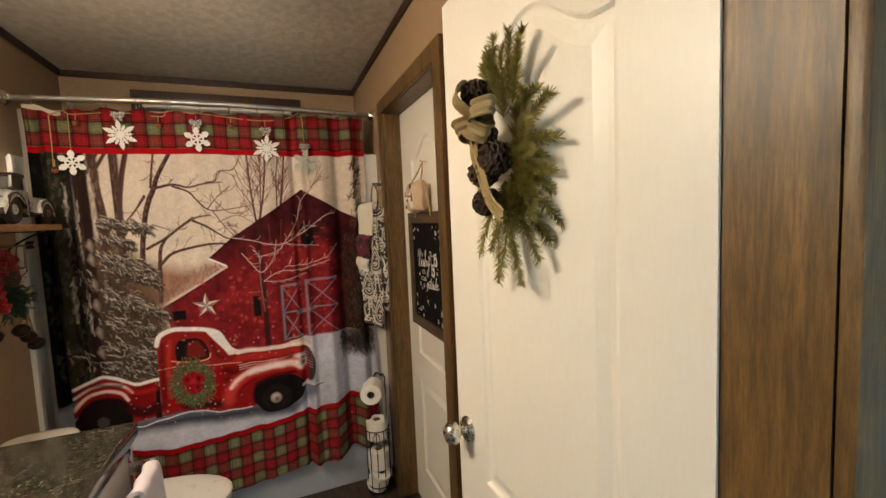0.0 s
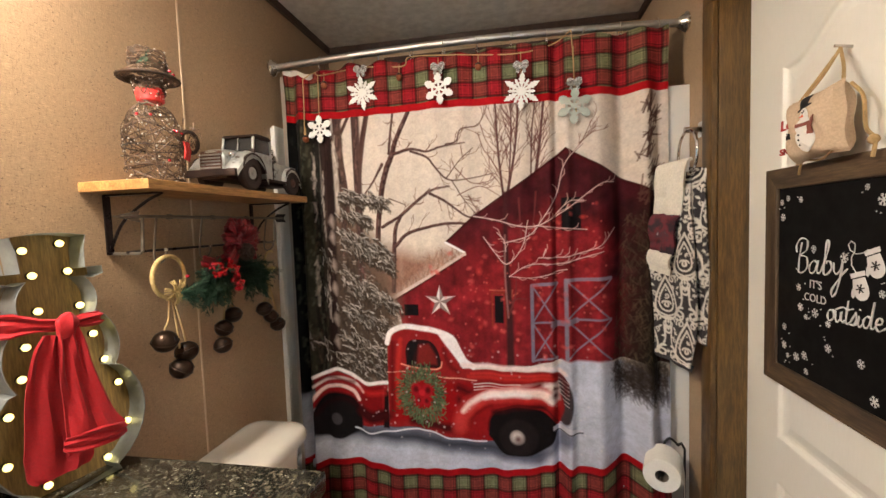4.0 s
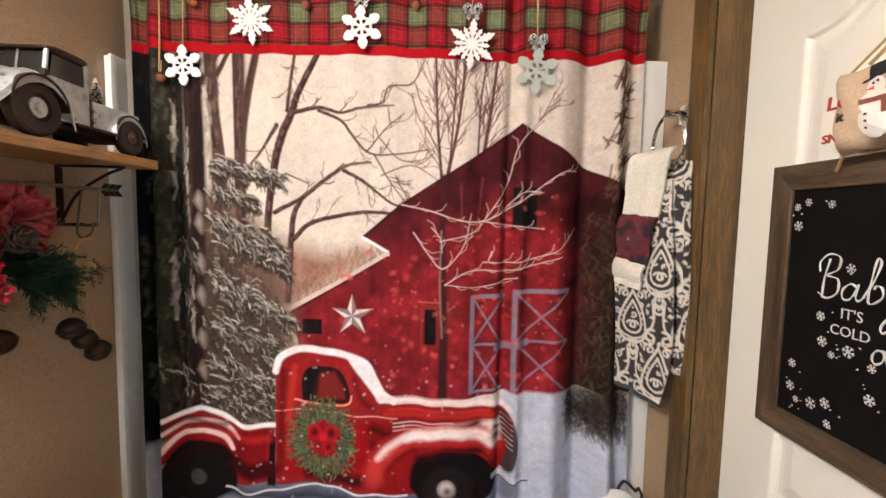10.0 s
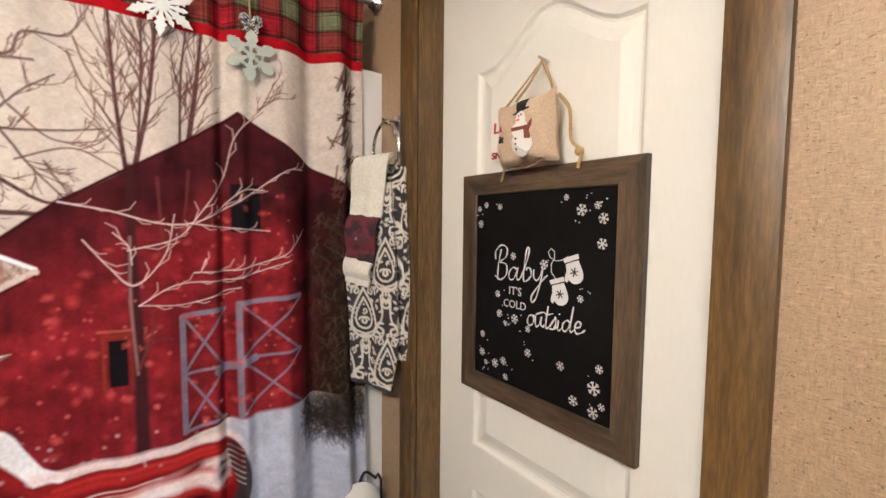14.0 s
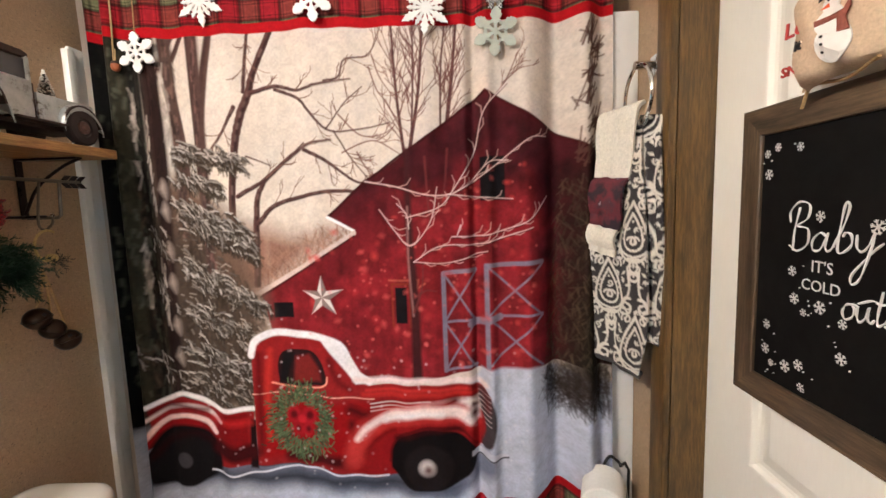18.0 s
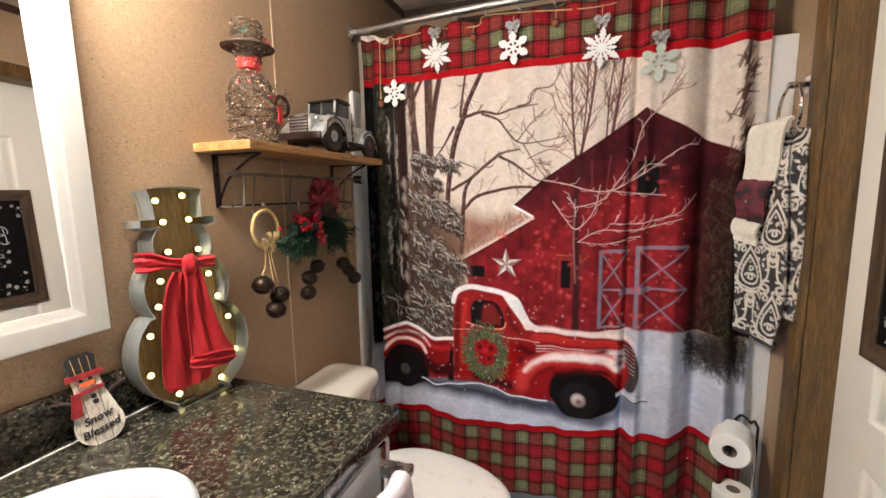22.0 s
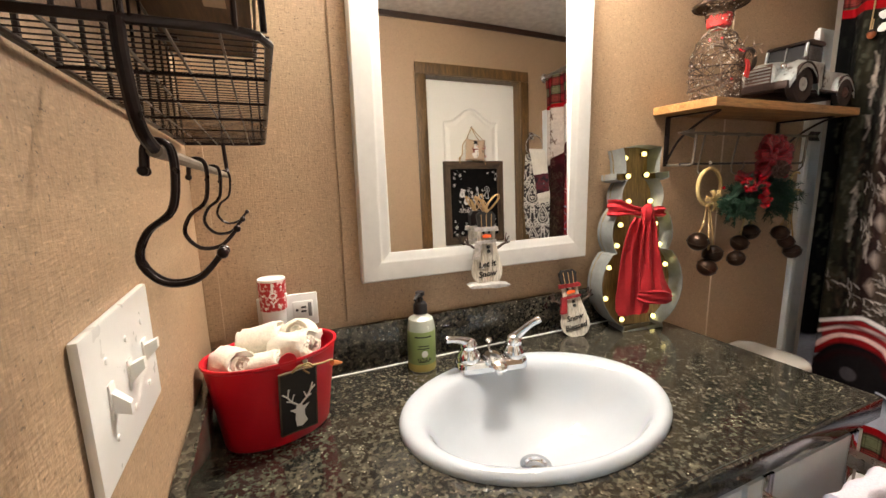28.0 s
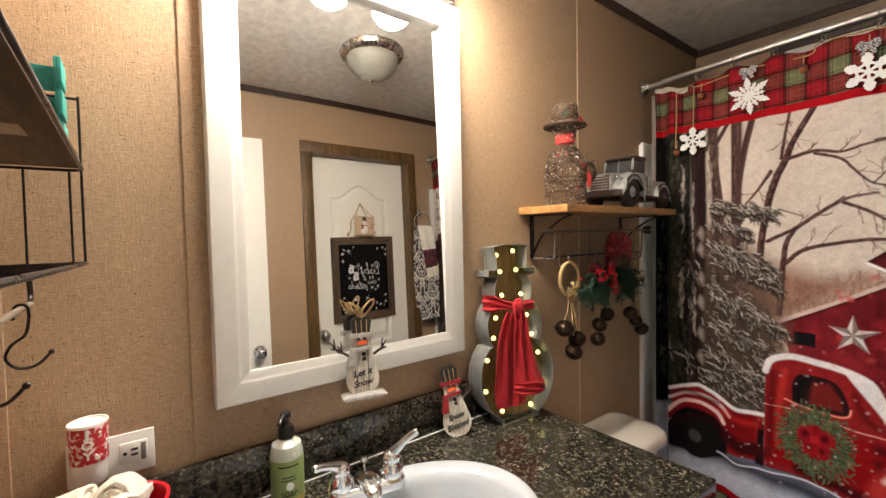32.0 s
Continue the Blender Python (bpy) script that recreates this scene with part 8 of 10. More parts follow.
HX = XL + 0.085
for y in (1.752, 1.9, 2.05, 2.2):
    part("hook", tube(curve_through([(RAIL_X, y, SZ - 0.075), (RAIL_X - 0.008, y, SZ - 0.12), (XL + 0.07, y, SZ - 0.178), (HX, y, SZ - 0.19), (HX + 0.018, y, SZ - 0.176), (HX + 0.02, y, SZ - 0.16)], 4), 0.0026, 8), AGED, shelf, "small metal hook")
    part("hook_tip", ball((HX + 0.02, y, SZ - 0.158), 0.0045, 10, 6), NICKEL, shelf)
ring_bells = thing("ring_bells", (HX + 0.005, 1.753, 1.1), "wrapped hoop with straw bow and three bronze sleigh bells", "ornament")
RB = (HX + 0.022, 1.753, 1.292)
part("hoop", tube(arc(RB, 0.048, 0, 360, 36, "yz", 1.06), 0.0052, 8), STRAW, ring_bells, "straw-wrapped hoop")
bm = bmesh.new()
for k in range(26):
    a = rv.uniform(0, 6.28)
    c = Vector((RB[0] + 0.008, RB[1] + 0.006, RB[2] - 0.038))
    tube(curve_through([c, c + Vector((0.008, 0.02 * math.cos(a), 0.018 * math.sin(a))), c + Vector((0.004, 0.036 * math.cos(a), 0.03 * math.sin(a)))], 3), 0.002, 4, bm)
part("straw_bow", bm, STRAW, ring_bells, "straw bow")


bm = bmesh.new()
for k in range(14):
    sprig(bm, (RB[0] + 0.01, RB[1] + 0.016, RB[2] - 0.046), (0.3, rv.uniform(-0.2, 1), rv.uniform(-0.5, 0.4)), 0.052, rv, 0.017, 14, 0.0012)
part("greenery", bm, NEEDLE, ring_bells, "green garland needles", soft=False)
part("berry", ball((RB[0] + 0.012, RB[1] + 0.044, RB[2] - 0.004), 0.005, 10, 6), BERRY, ring_bells)
for dy, dz, r, t in ((-0.02, -0.155, 0.0285, 10), (0.03, -0.195, 0.028, -20), (0.01, -0.232, 0.0275, 30)):
    bell_at(ring_bells, (RB[0] + 0.006 * (1 if dy > 0 else -1), RB[1] + dy, RB[2] + dz), r, t, (RB[0], RB[1] + dy * 0.2, RB[2] - 0.048))

swag = thing("holiday_swag", (HX, 2.0, 1.2), "evergreen swag with red checked bow and berries under the shelf", "swag")
bm = bmesh.new()
for k in range(240):
    side, f = (-1, 0.76 * rv.random()) if k % 2 else (1, 0.8 * rv.random())
    at = (HX + rv.uniform(-0.012, 0.024), 2.0 + side * f * 0.14, 1.302 - 0.05 * f + rv.uniform(-0.045, 0.024))
    sprig(bm, at, (rv.uniform(-0.1, 0.7), side * rv.uniform(0.2, 1), rv.uniform(-0.9, 0.3)), rv.uniform(0.045, 0.075), rv, 0.02, 18, 0.0012)
tagged(part("evergreen_needles", bm, NEEDLE, swag, "green garland needles", soft=False), kind="stuff")
TARTAN = Nodes("red_checked_ribbon")
_w = TARTAN.put("ShaderNodeTexChecker", Scale=230.0)
TARTAN.link(TARTAN.where(), _w.inputs["Vector"])
TARTAN.colour(TARTAN.ramp(_w.outputs["Fac"], (0.2, lin(88, 8, 18)), (0.8, lin(146, 14, 30)))).set(0.42)
TARTAN = TARTAN.mat
bow_at = Vector((HX + 0.03, 1.992, 1.37))
for k in range(13):
    a = radians(-40 + 260 * (k % 7) / 6 + 18 * (k // 7))
    tall = (0.074 if k < 7 else 0.052) * rv.uniform(0.85, 1.1)
    d = Vector((0.2 if k < 7 else 0.75, math.cos(a), math.sin(a))).normalized()
    t = Vector((0, -math.sin(a), math.cos(a)))
    o = Vector((0.02, 0, 0)) + t * rv.uniform(-0.01, 0.01)
    pts = curve_through([bow_at, bow_at + d * tall * 0.55 + o, bow_at + d * tall + o * 0.4, bow_at + d * tall * 0.6 - o * 0.8, bow_at], 5)
    part("bow_loop", ribbon(pts, 0.037, None, 0.002, 0.0012, side=tuple(t * 0.9 + Vector((rv.uniform(-0.5, 0.5), 0, 0)))), TARTAN, swag, "red checked ribbon loop")
for way in ([(0.03, 2.0, 1.375), (0.045, 1.965, 1.345), (0.04, 1.93, 1.322), (0.036, 1.89, 1.312), (0.03, 1.856, 1.322)], [(0.03, 2.0, 1.37), (0.05, 1.975, 1.33), (0.045, 1.95, 1.3)], [(0.03, 2.02, 1.375), (0.05, 2.06, 1.355), (0.04, 2.085, 1.362)]):
    part("bow_tail", ribbon(curve_through([(HX + u, v, w) for u, v, w in way], 5), 0.03, None, 0.003, 0.0012, side=(0.3, 0.4, 1)), TARTAN, swag, "red checked ribbon tail")


def pine_cone(name, parent, at, way, length, radius, material, label="brown pine cone"):
    bm = bmesh.new()
    for i in range(62):
        f = i / 62
        r = radius * math.sin(math.pi * (0.12 + 0.82 * f)) ** 0.7
        a = i * 2.4
        c = Vector((r * 0.55 * math.cos(a), r * 0.55 * math.sin(a), length * (f - 0.5)))
        o = Vector((r * math.cos(a), r * math.sin(a), length * (f - 0.5) + 0.25 * radius))
        t = Vector((-math.sin(a), math.cos(a), 0)) * radius * 0.26
        q = [bm.verts.new(v) for v in (c - t * 0.4, c + t * 0.4, o + t, o + Vector((0, 0, radius * 0.12)), o - t)]
        bm.faces.new(q)
    bmesh.ops.recalc_face_normals(bm, faces=bm.faces)
    bmesh.ops.solidify(bm, geom=list(bm.faces), thickness=radius * 0.1)
    merge(bm, ball((0, 0, 0), radius * 0.55, 10, 7, tall=length / radius * 0.8))
    bm.transform(Matrix.Translation(at) @ Vector(way).to_track_quat("Z", "Y").to_matrix().to_4x4())
    return part(name, bm, material, parent, label)


CONE = paint("brown_pine_cone", lin(74, 52, 40), 0.75, grain=90, vary=0.4)
pine_cone("pine_cone", swag, (HX + 0.066, 1.982, 1.336), (1, -0.2, 0.1), 0.04, 0.026, CONE)
for k in range(104):
    if k < 40:
        c = (HX + 0.05 + rv.uniform(-0.01, 0.012), 1.89 + rv.uniform(-0.024, 0.024), 1.294 + rv.uniform(-0.018, 0.018))
    else:
        f = (k - 40) / 63
        c = (HX + 0.055 + rv.uniform(-0.01, 0.012), 1.93 + 0.034 * f - 0.02 * max(0, f - 0.8) + rv.uniform(-0.011, 0.011), 1.318 - 0.085 * f + rv.uniform(-0.008, 0.008))
    part("berry", ball(c, 0.0054, 10, 7), BERRY, swag, "glossy red berry")
part("paper_tag", box(HX + 0.02, 1.885, 1.19, HX + 0.0215, 1.921, 1.218), paint("kraft_tag", lin(150, 124, 96), 0.8), swag, "kraft paper tag", soft=False)
bell_set = thing("sleigh_bells", (XL + 0.06, 1.985, 1.05), "three bronze sleigh bells on a jute cord", "ornament", "bell clusters on the shelf")
for dy, dz, r, t in ((0.02, 1.142, 0.0265, 0), (-0.012, 1.108, 0.0265, 25), (-0.018, 1.058, 0.0265, -10)):
    bell_at(bell_set, (XL + 0.075 + dy * 0.3, 1.985 + dy, dz), r, t, (XL + 0.07, 1.99, 1.3))
bell_set = thing("sleigh_bells", (XL + 0.08, 2.18, 1.06), "three bronze sleigh bells with a small green bow", "ornament", "bell clusters on the shelf")
for dy, dz, r, t in ((-0.026, 1.13, 0.026, 0), (-0.004, 1.1, 0.025, 25), (0.02, 1.066, 0.026, -10)):
    bell_at(bell_set, (XL + 0.1 + dy * 0.4, 2.175 + dy, dz), r, t, (XL + 0.09, 2.175, 1.24))
part("hoop", tube(arc((HX + 0.012, 2.19, 1.29), 0.032, 60, 300, 16, "yz", 1.1), 0.003, 6), STRAW, bell_set)
bm = bmesh.new()
for k in range(9):
    sprig(bm, (HX + 0.015, 2.19, 1.255), (rv.uniform(0, 0.5), rv.uniform(-1, 1), rv.uniform(-0.7, 0.6)), 0.034, rv, 0.012, 10)
part("greenery", bm, BRUSH, bell_set, soft=False)
part("straw_bow", ball((HX + 0.02, 2.185, 1.262), 0.013, 10, 6, tall=0.8), STRAW, bell_set)

# ---- snowflake garland on the curtain ----
FLAKE_WHITE = paint("white_wooden_flake", lin(232, 230, 226), 0.55, grain=80, vary=0.06)
FLAKE_GREY = paint("grey_wooden_flake", lin(176, 182, 170), 0.6, grain=80, vary=0.08)
CHECK = Nodes("gingham")
_ck = CHECK.put("ShaderNodeTexChecker", Scale=260.0)
CHECK.link(CHECK.where(), _ck.inputs["Vector"])
_ck.inputs["Color1"].default_value, _ck.inputs["Color2"].default_value = (0.02, 0.02, 0.02, 1), (0.75, 0.73, 0.7, 1)
CHECK.colour(_ck.outputs["Color"]).set(0.8)
CHECK = CHECK.mat


def flake_mesh(r, style):
    """A flat wooden snowflake in the x-z plane: a feathered star, or six lobed arms joined by a ring with holes."""
    if style == "star":
        outline = []
        for k in range(12):
            a = radians(90 + 30 * k)
            half = [(0.17, -0.045), (0.34, -0.062), (0.44, -0.14), (0.5, -0.085), (0.6, -0.175), (0.68, -0.1), (0.76, -0.135), (0.84, -0.075)] if k % 2 == 0 else [(0.17, -0.045), (0.32, -0.05), (0.42, -0.1), (0.5, -0.05), (0.56, -0.085)]
            tip = (1.0, 0.0) if k % 2 == 0 else (0.7, 0.0)
            for u, v in half + [tip] + [(u, -v) for u, v in half[::-1]]:
                outline.append((r * (u * math.cos(a) - v * math.sin(a)), r * (u * math.sin(a) + v * math.cos(a))))
        return slab(outline, 0.0042)
    bm = bmesh.new()

    def polar(d, deg):
        return d * math.cos(radians(deg)), d * math.sin(radians(deg))

    h = [polar(0.16, d) for d in (-30, -18, 18, 30)]
    q1, o1, q4, o4 = polar(0.37, -30), polar(0.47, -30), polar(0.37, 30), polar(0.47, 30)
    r2, r3, o2, o3 = (0.35, -0.085), (0.35, 0.085), (0.52, -0.14), (0.52, 0.14)
    lobe = [(0.58, -0.2), (0.68, -0.25), (0.76, -0.19), (0.82, -0.21), (0.89, -0.13), (0.93, -0.13)]
    plates = [[(0, 0), h[0], h[1]], [(0, 0), h[1], h[2]], [(0, 0), h[2], h[3]], [h[1], r2, r3, h[2]], [q1, o1, o2, r2], [r2, o2, o3, r3], [r3, o3, o4, q4], [o2] + lobe + [(1.0, 0.0)] + [(u, -v) for u, v in lobe[::-1]] + [o3]]
    for k in range(6):
        a = radians(90 + 60 * k)
        for plate in plates:
            bm.faces.new([bm.verts.new((r * (u * math.cos(a) - v * math.sin(a)), 0.0, r * (u * math.sin(a) + v * math.cos(a)))) for u, v in plate])
    bmesh.ops.remove_doubles(bm, verts=bm.verts, dist=r * 0.004)
    bmesh.ops.recalc_face_normals(bm, faces=bm.faces)
    bmesh.ops.solidify(bm, geom=list(bm.faces), thickness=0.0042)
    return bm


def cloth_y(x, z):
    return float(fold(np.array(x), np.array(z)))


garland = thing("snowflake_garland", (0.2, 2.36, 1.95), "jute twine garland with acorn beads along the curtain top", "garland")
TW_PTS = [(-0.36, 1.965), (-0.31, 1.985), (-0.28, 1.972), (-0.13, 1.99), (0.03, 1.982), (0.06, 2.01), (0.21, 1.998), (0.43, 1.98), (0.56, 2.0), (0.625, 2.03)]
part("twine", tube(curve_through([(x, cloth_y(x, z) - 0.008, z) for x, z in TW_PTS], 6), 0.0022, 6), TWINE, garland)
part("twine_end", tube(curve_through([(0.625, cloth_y(0.625, 2.0) - 0.008, 2.03), (0.632, cloth_y(0.632, 1.9) - 0.008, 1.93), (0.636, cloth_y(0.63, 1.8) - 0.01, 1.8), (0.642, cloth_y(0.63, 1.75) - 0.01, 1.73)], 5), 0.0022, 6), TWINE, garland)
part("twine_end", tube(curve_through([(-0.36, cloth_y(-0.36, 2.0) - 0.008, 1.965), (-0.358, cloth_y(-0.36, 1.9) - 0.006, 1.85), (-0.36, cloth_y(-0.36, 1.7) - 0.008, 1.75)], 5), 0.002, 6), TWINE, garland)
ACORN = paint("acorn_brown", lin(140, 74, 40), 0.5, grain=40, vary=0.2)
for x, z in ((-0.27, 1.935), (0.02, 1.94), (0.31, 1.95), (-0.355, 1.74)):
    y = cloth_y(x, z) - 0.014
    b = part("acorn", ball((x, y, z), 0.0115, 12, 8, tall=1.15), ACORN, garland, "small brown acorn")
    part("cap", ball((x, y, z + 0.007), 0.0108, 12, 6, tall=0.7), RUST, b)
    part("drop", tube([(x, y + 0.004, z + 0.045), (x, y, z + 0.01)], 0.0016, 5), TWINE, b)
for (x, z, style, r, mat, hang) in ((-0.296, 1.772, "hex", 0.052, FLAKE_WHITE, 1.975), (-0.122, 1.893, "star", 0.066, FLAKE_WHITE, 1.985), (0.168, 1.882, "hex", 0.056, FLAKE_WHITE, 1.99), (0.458, 1.846, "star", 0.068, FLAKE_WHITE, 1.982), (0.632, 1.78, "hex", 0.06, FLAKE_GREY, 1.98)):
    y = cloth_y(x, z) - 0.02
    fl = thing("snowflake", (x, y, z - r), "white wooden snowflake hanging on the curtain" if mat == FLAKE_WHITE else "grey-green wooden snowflake hanging on the curtain", "snowflake", "snowflakes on the curtain")
    bm = flake_mesh(r, style)
    bm.transform(pose(x, y, z, 0, rv.uniform(-6, 6), 0))
    part("flake", bm, mat, fl, soft=False)
    part("string", tube([(x, y + 0.01, hang), (x, y + 0.004, z + r * 0.9)], 0.0014, 5), TWINE, fl)
    if x > -0.2:
        bm = bmesh.new()
        for s in (-1, 1):
            c = Vector((x, y - 0.004, z + r + 0.016))
            merge(bm, ribbon(curve_through([c, c + Vector((s * 0.012, -0.008, 0.008)), c + Vector((s * 0.024, -0.002, 0.004)), c + Vector((s * 0.012, 0.004, -0.004)), c], 4), 0.013, None, 0.001, 0.0008, side=(0.2, 0, 1)))
            merge(bm, ribbon(curve_through([c, c + Vector((s * 0.008, -0.002, -0.012)), c + Vector((s * 0.013, 0.0, -0.024))], 4), 0.01, None, 0.001, 0.0008))
        part("gingham_bow", bm, CHECK, fl, "black and white gingham bow")

# ---- towels on the ring ----
RY = 2.29
tring = thing("towel_ring", (XR, RY, 1.64), "chrome towel ring on the wall by the closet", "towel ring")
part("mount", box(XR - 0.012, RY - 0.024, 1.636, XR, RY + 0.024, 1.684, 0.004), CHROME, tring)
part("post", tube([(XR - 0.008, RY, 1.66), (XR - 0.058, RY, 1.66)], 0.0095, 12), CHROME, tring)
part("ring", tube(arc((XR - 0.05, RY, 1.588), 0.072, 0, 360, 40, "yz"), 0.0045, 10), CHROME, tring)


def damask(y, z):
    """Woven scrolls and tear-drop medallions, 0 for the dark ground and 1 for the pale figure."""
    p = Print(y, z, 0.0016)
    white = (1.0, 1.0, 1.0)

    def drop(cy, cz, s, w):
        pts = []
        for i in range(29):
            t = 2 * math.pi * i / 28
            pts.append((cy + 0.46 * s * math.sin(t) * abs(math.sin(t / 2)) ** 1.3, cz + 0.6 * s * math.cos(t)))
        p.line(pts, w, white)

    def scroll(cy, cz, size, a0, turn, w=0.0062):
        pts = [(cy + size * (1 - 0.85 * i / 22) * math.cos(a0 + turn * i * 0.32) - size * math.cos(a0), cz + size * (1 - 0.85 * i / 22) * math.sin(a0 + turn * i * 0.32) - size * math.sin(a0)) for i in range(23)]
        p.line(pts, w, white, taper=w * 0.6)

    def leaf(cy, cz, a, size):
        u, v = math.cos(a), math.sin(a)
        p.poly([(cy, cz), (cy + size * (0.5 * u - 0.22 * v), cz + size * (0.5 * v + 0.22 * u)), (cy + size * u, cz + size * v), (cy + size * (0.5 * u + 0.22 * v), cz + size * (0.5 * v - 0.22 * u))], white)

    for row in range(-1, 6):
        for col in range(-2, 3):
            cy, cz = 2.3 + (col - 0.32 + 0.5 * (row % 2)) * 0.15, 1.0 + row * 0.138
            for s, w in ((0.118, 0.0066), (0.074, 0.0054)):
                drop(cy, cz - 0.004, s, w)
            for k in range(14):
                a = 2 * math.pi * k / 14
                p.spot(cy + 0.029 * math.sin(a), cz - 0.013 + 0.034 * math.cos(a), 0.0024, white)
            for k in range(13):
                a = math.pi * (0.15 + 1.7 * k / 12)
                leaf(cy + 0.051 * math.sin(a), cz - 0.01 + 0.064 * math.cos(a), math.pi / 2 - a, 0.018)
            for s in (-1, 1):
                scroll(cy + s * 0.02, cz - 0.07, 0.023, math.pi / 2 - s * 0.6, s)
                for u, v, q, t in ((0.064, -0.026, 0.02, 0.4), (0.038, 0.052, 0.016, 1.9), (0.066, 0.038, 0.015, -0.8), (0.015, -0.022, 0.013, 1.2), (0.051, -0.078, 0.016, 2.4)):
                    scroll(cy + s * u, cz + v, q, math.pi / 2 - s * t, s, 0.0056)
                scroll(cy + s * 0.036, cz + 0.07, 0.02, -math.pi / 2 + s * 0.5, -s)
                p.line(p.bend([(cy, cz - 0.064), (cy + s * 0.03, cz - 0.052), (cy + s * 0.061, cz - 0.013), (cy + s * 0.061, cz + 0.04)]), 0.0055, white)
    rnd = random.Random(8)
    for _ in range(1500):
        u, v = rnd.uniform(2.15, 2.45), rnd.uniform(0.9, 1.62)
        i, k = int((v - float(z[0, 0])) / float(z[1, 0] - z[0, 0])), int((u - float(y[0, 0])) / float(y[0, 1] - y[0, 0]))
        if 6 < i < z.shape[0] - 6 and 6 < k < z.shape[1] - 6 and p.c[i - 5 : i + 6, k - 5 : k + 6, 0].mean() < 0.06:
            if rnd.random() < 0.6:
                a = rnd.uniform(0, 6.28)
                for d in (-0.7, 0, 0.7):
                    leaf(u, v, a + d, 0.013)
            else:
                scroll(u + 0.004, v, 0.009, rnd.uniform(0, 6.28), rnd.choice([-1, 1]), 0.0046)
    return p.c[..., 0]


def paisley():
    n = Nodes("charcoal_damask_terry")
    a = n.t.nodes.new("ShaderNodeVertexColor")
    a.layer_name = "weave"
    col = n.mix(a.outputs[0], lin(46, 40, 42), lin(218, 210, 198))
    fuzz = n.noise(420, 3)
    n.colour(n.mix(0.4, col, n.ramp(fuzz, (0.3, 0.55), (0.7, 1.0)), "MULTIPLY")).set(0.95, Sheen_Weight=0.2)
    n.bump(a.outputs[0], 0.5, 0.002).bump(fuzz, 0.7, 0.0012)
    return n.mat


PAISLEY = paisley()


CLOTH_AT = Matrix.Translation((0.925, 2.3, 0)) @ pose(0, 0, 0, 0, 0, 31)


def drape(left, right, out, depth, seed, thick=0.006, rows_n=40, cols_n=24, figured=False):
    """A towel bunched over the ring, between two falling edges of (along, up), facing into the room."""
    q = random.Random(seed)
    ph = [q.uniform(0, 6.28) for _ in range(4)]
    bm = bmesh.new()
    figure = bm.verts.layers.float_color.new("weave") if figured else None
    if figured:
        gy, gz = np.meshgrid(np.linspace(2.16, 2.44, 176), np.linspace(0.9, 1.62, 452))
        shade = damask(gy, gz)

    def edge(points, f):
        k = min(int(f * (len(points) - 1)), len(points) - 2)
        g = f * (len(points) - 1) - k
        return [a + (b - a) * g for a, b in zip(points[k], points[k + 1])]

    left, right = ([(v.x, v.z) for v in curve_through([(a, 0, b) for a, b in side], 6)] for side in (left, right))
    rows = []
    for i in range(rows_n + 1):
        f = i / rows_n
        (a0, z0), (a1, z1) = edge(left, f), edge(right, f)
        row = []
        for k in range(cols_n + 1):
            u = k / cols_n
            a, z = a0 + (a1 - a0) * u, z0 + (z1 - z0) * u
            o = out + depth * (0.4 + 0.6 * f) * (math.sin(u * 7 + ph[0]) + 0.4 * math.sin(u * 17 + ph[1] + 2 * f)) + 0.012 * math.sin(math.pi * min(1, f * 1.4)) - 0.01 * max(0, 1 - f * 9)
            v = bm.verts.new(CLOTH_AT @ Vector((-o, a, z)))
            if figured:
                g = float(shade[min(451, max(0, int((z - 0.9) / 0.72 * 451))), min(175, max(0, int((a + 0.14) / 0.28 * 175)))])
                v[figure] = (g, g, g, 1)
            row.append(v)
        rows.append(row)
    for a, b in zip(rows, rows[1:]):
        for k in range(cols_n):
            bm.faces.new((a[k], a[k + 1], b[k + 1], b[k]))
    bmesh.ops.recalc_face_normals(bm, faces=bm.faces)
    bmesh.ops.solidify(bm, geom=list(bm.faces), thickness=thick)
    return bm


HEM = paint("dark_grey_hem", lin(72, 68, 70), 0.9, grain=200, vary=0.15, bump=0.4)
big = thing("paisley_towel", (XR - 0.05, 2.28, 0.9), "charcoal and white paisley hand towel hanging on the ring", "towel")
part("front_fall", drape([(0.035, 1.53), (0.062, 1.4), (0.086, 1.24), (0.112, 1.1), (0.12, 1.02), (0.112, 0.945)], [(-0.05, 1.53), (-0.066, 1.4), (-0.078, 1.28), (-0.083, 1.14), (-0.078, 1.03), (-0.058, 0.925)], 0.0, 0.006, 4, rows_n=330, cols_n=96, figured=True), PAISLEY, big)
part("back_fall", drape([(-0.03, 1.545), (-0.05, 1.4), (-0.055, 1.2), (-0.05, 1.02)], [(-0.088, 1.535), (-0.1, 1.4), (-0.108, 1.15), (-0.094, 1.0)], -0.016, 0.004, 6, rows_n=300, cols_n=40, figured=True), PAISLEY, big)
part("hem_band", drape([(0.113, 0.95), (0.1115, 0.942), (0.11, 0.932)], [(-0.0575, 0.93), (-0.057, 0.923), (-0.056, 0.914)], 0.0, 0.006, 4, 0.008, rows_n=4, cols_n=96), HEM, big, "dark grey hem")
PRINT_BAND = Nodes("truck_print_band")
_b = PRINT_BAND.ramp(PRINT_BAND.noise(16, 3), (0.38, lin(38, 24, 32)), (0.5, lin(96, 30, 40)), (0.6, lin(70, 40, 48)), (0.68, lin(206, 206, 214)))
PRINT_BAND.colour(_b).set(0.9)
PRINT_BAND.bump(PRINT_BAND.noise(400, 2), 0.5, 0.001)
PRINT_BAND = PRINT_BAND.mat
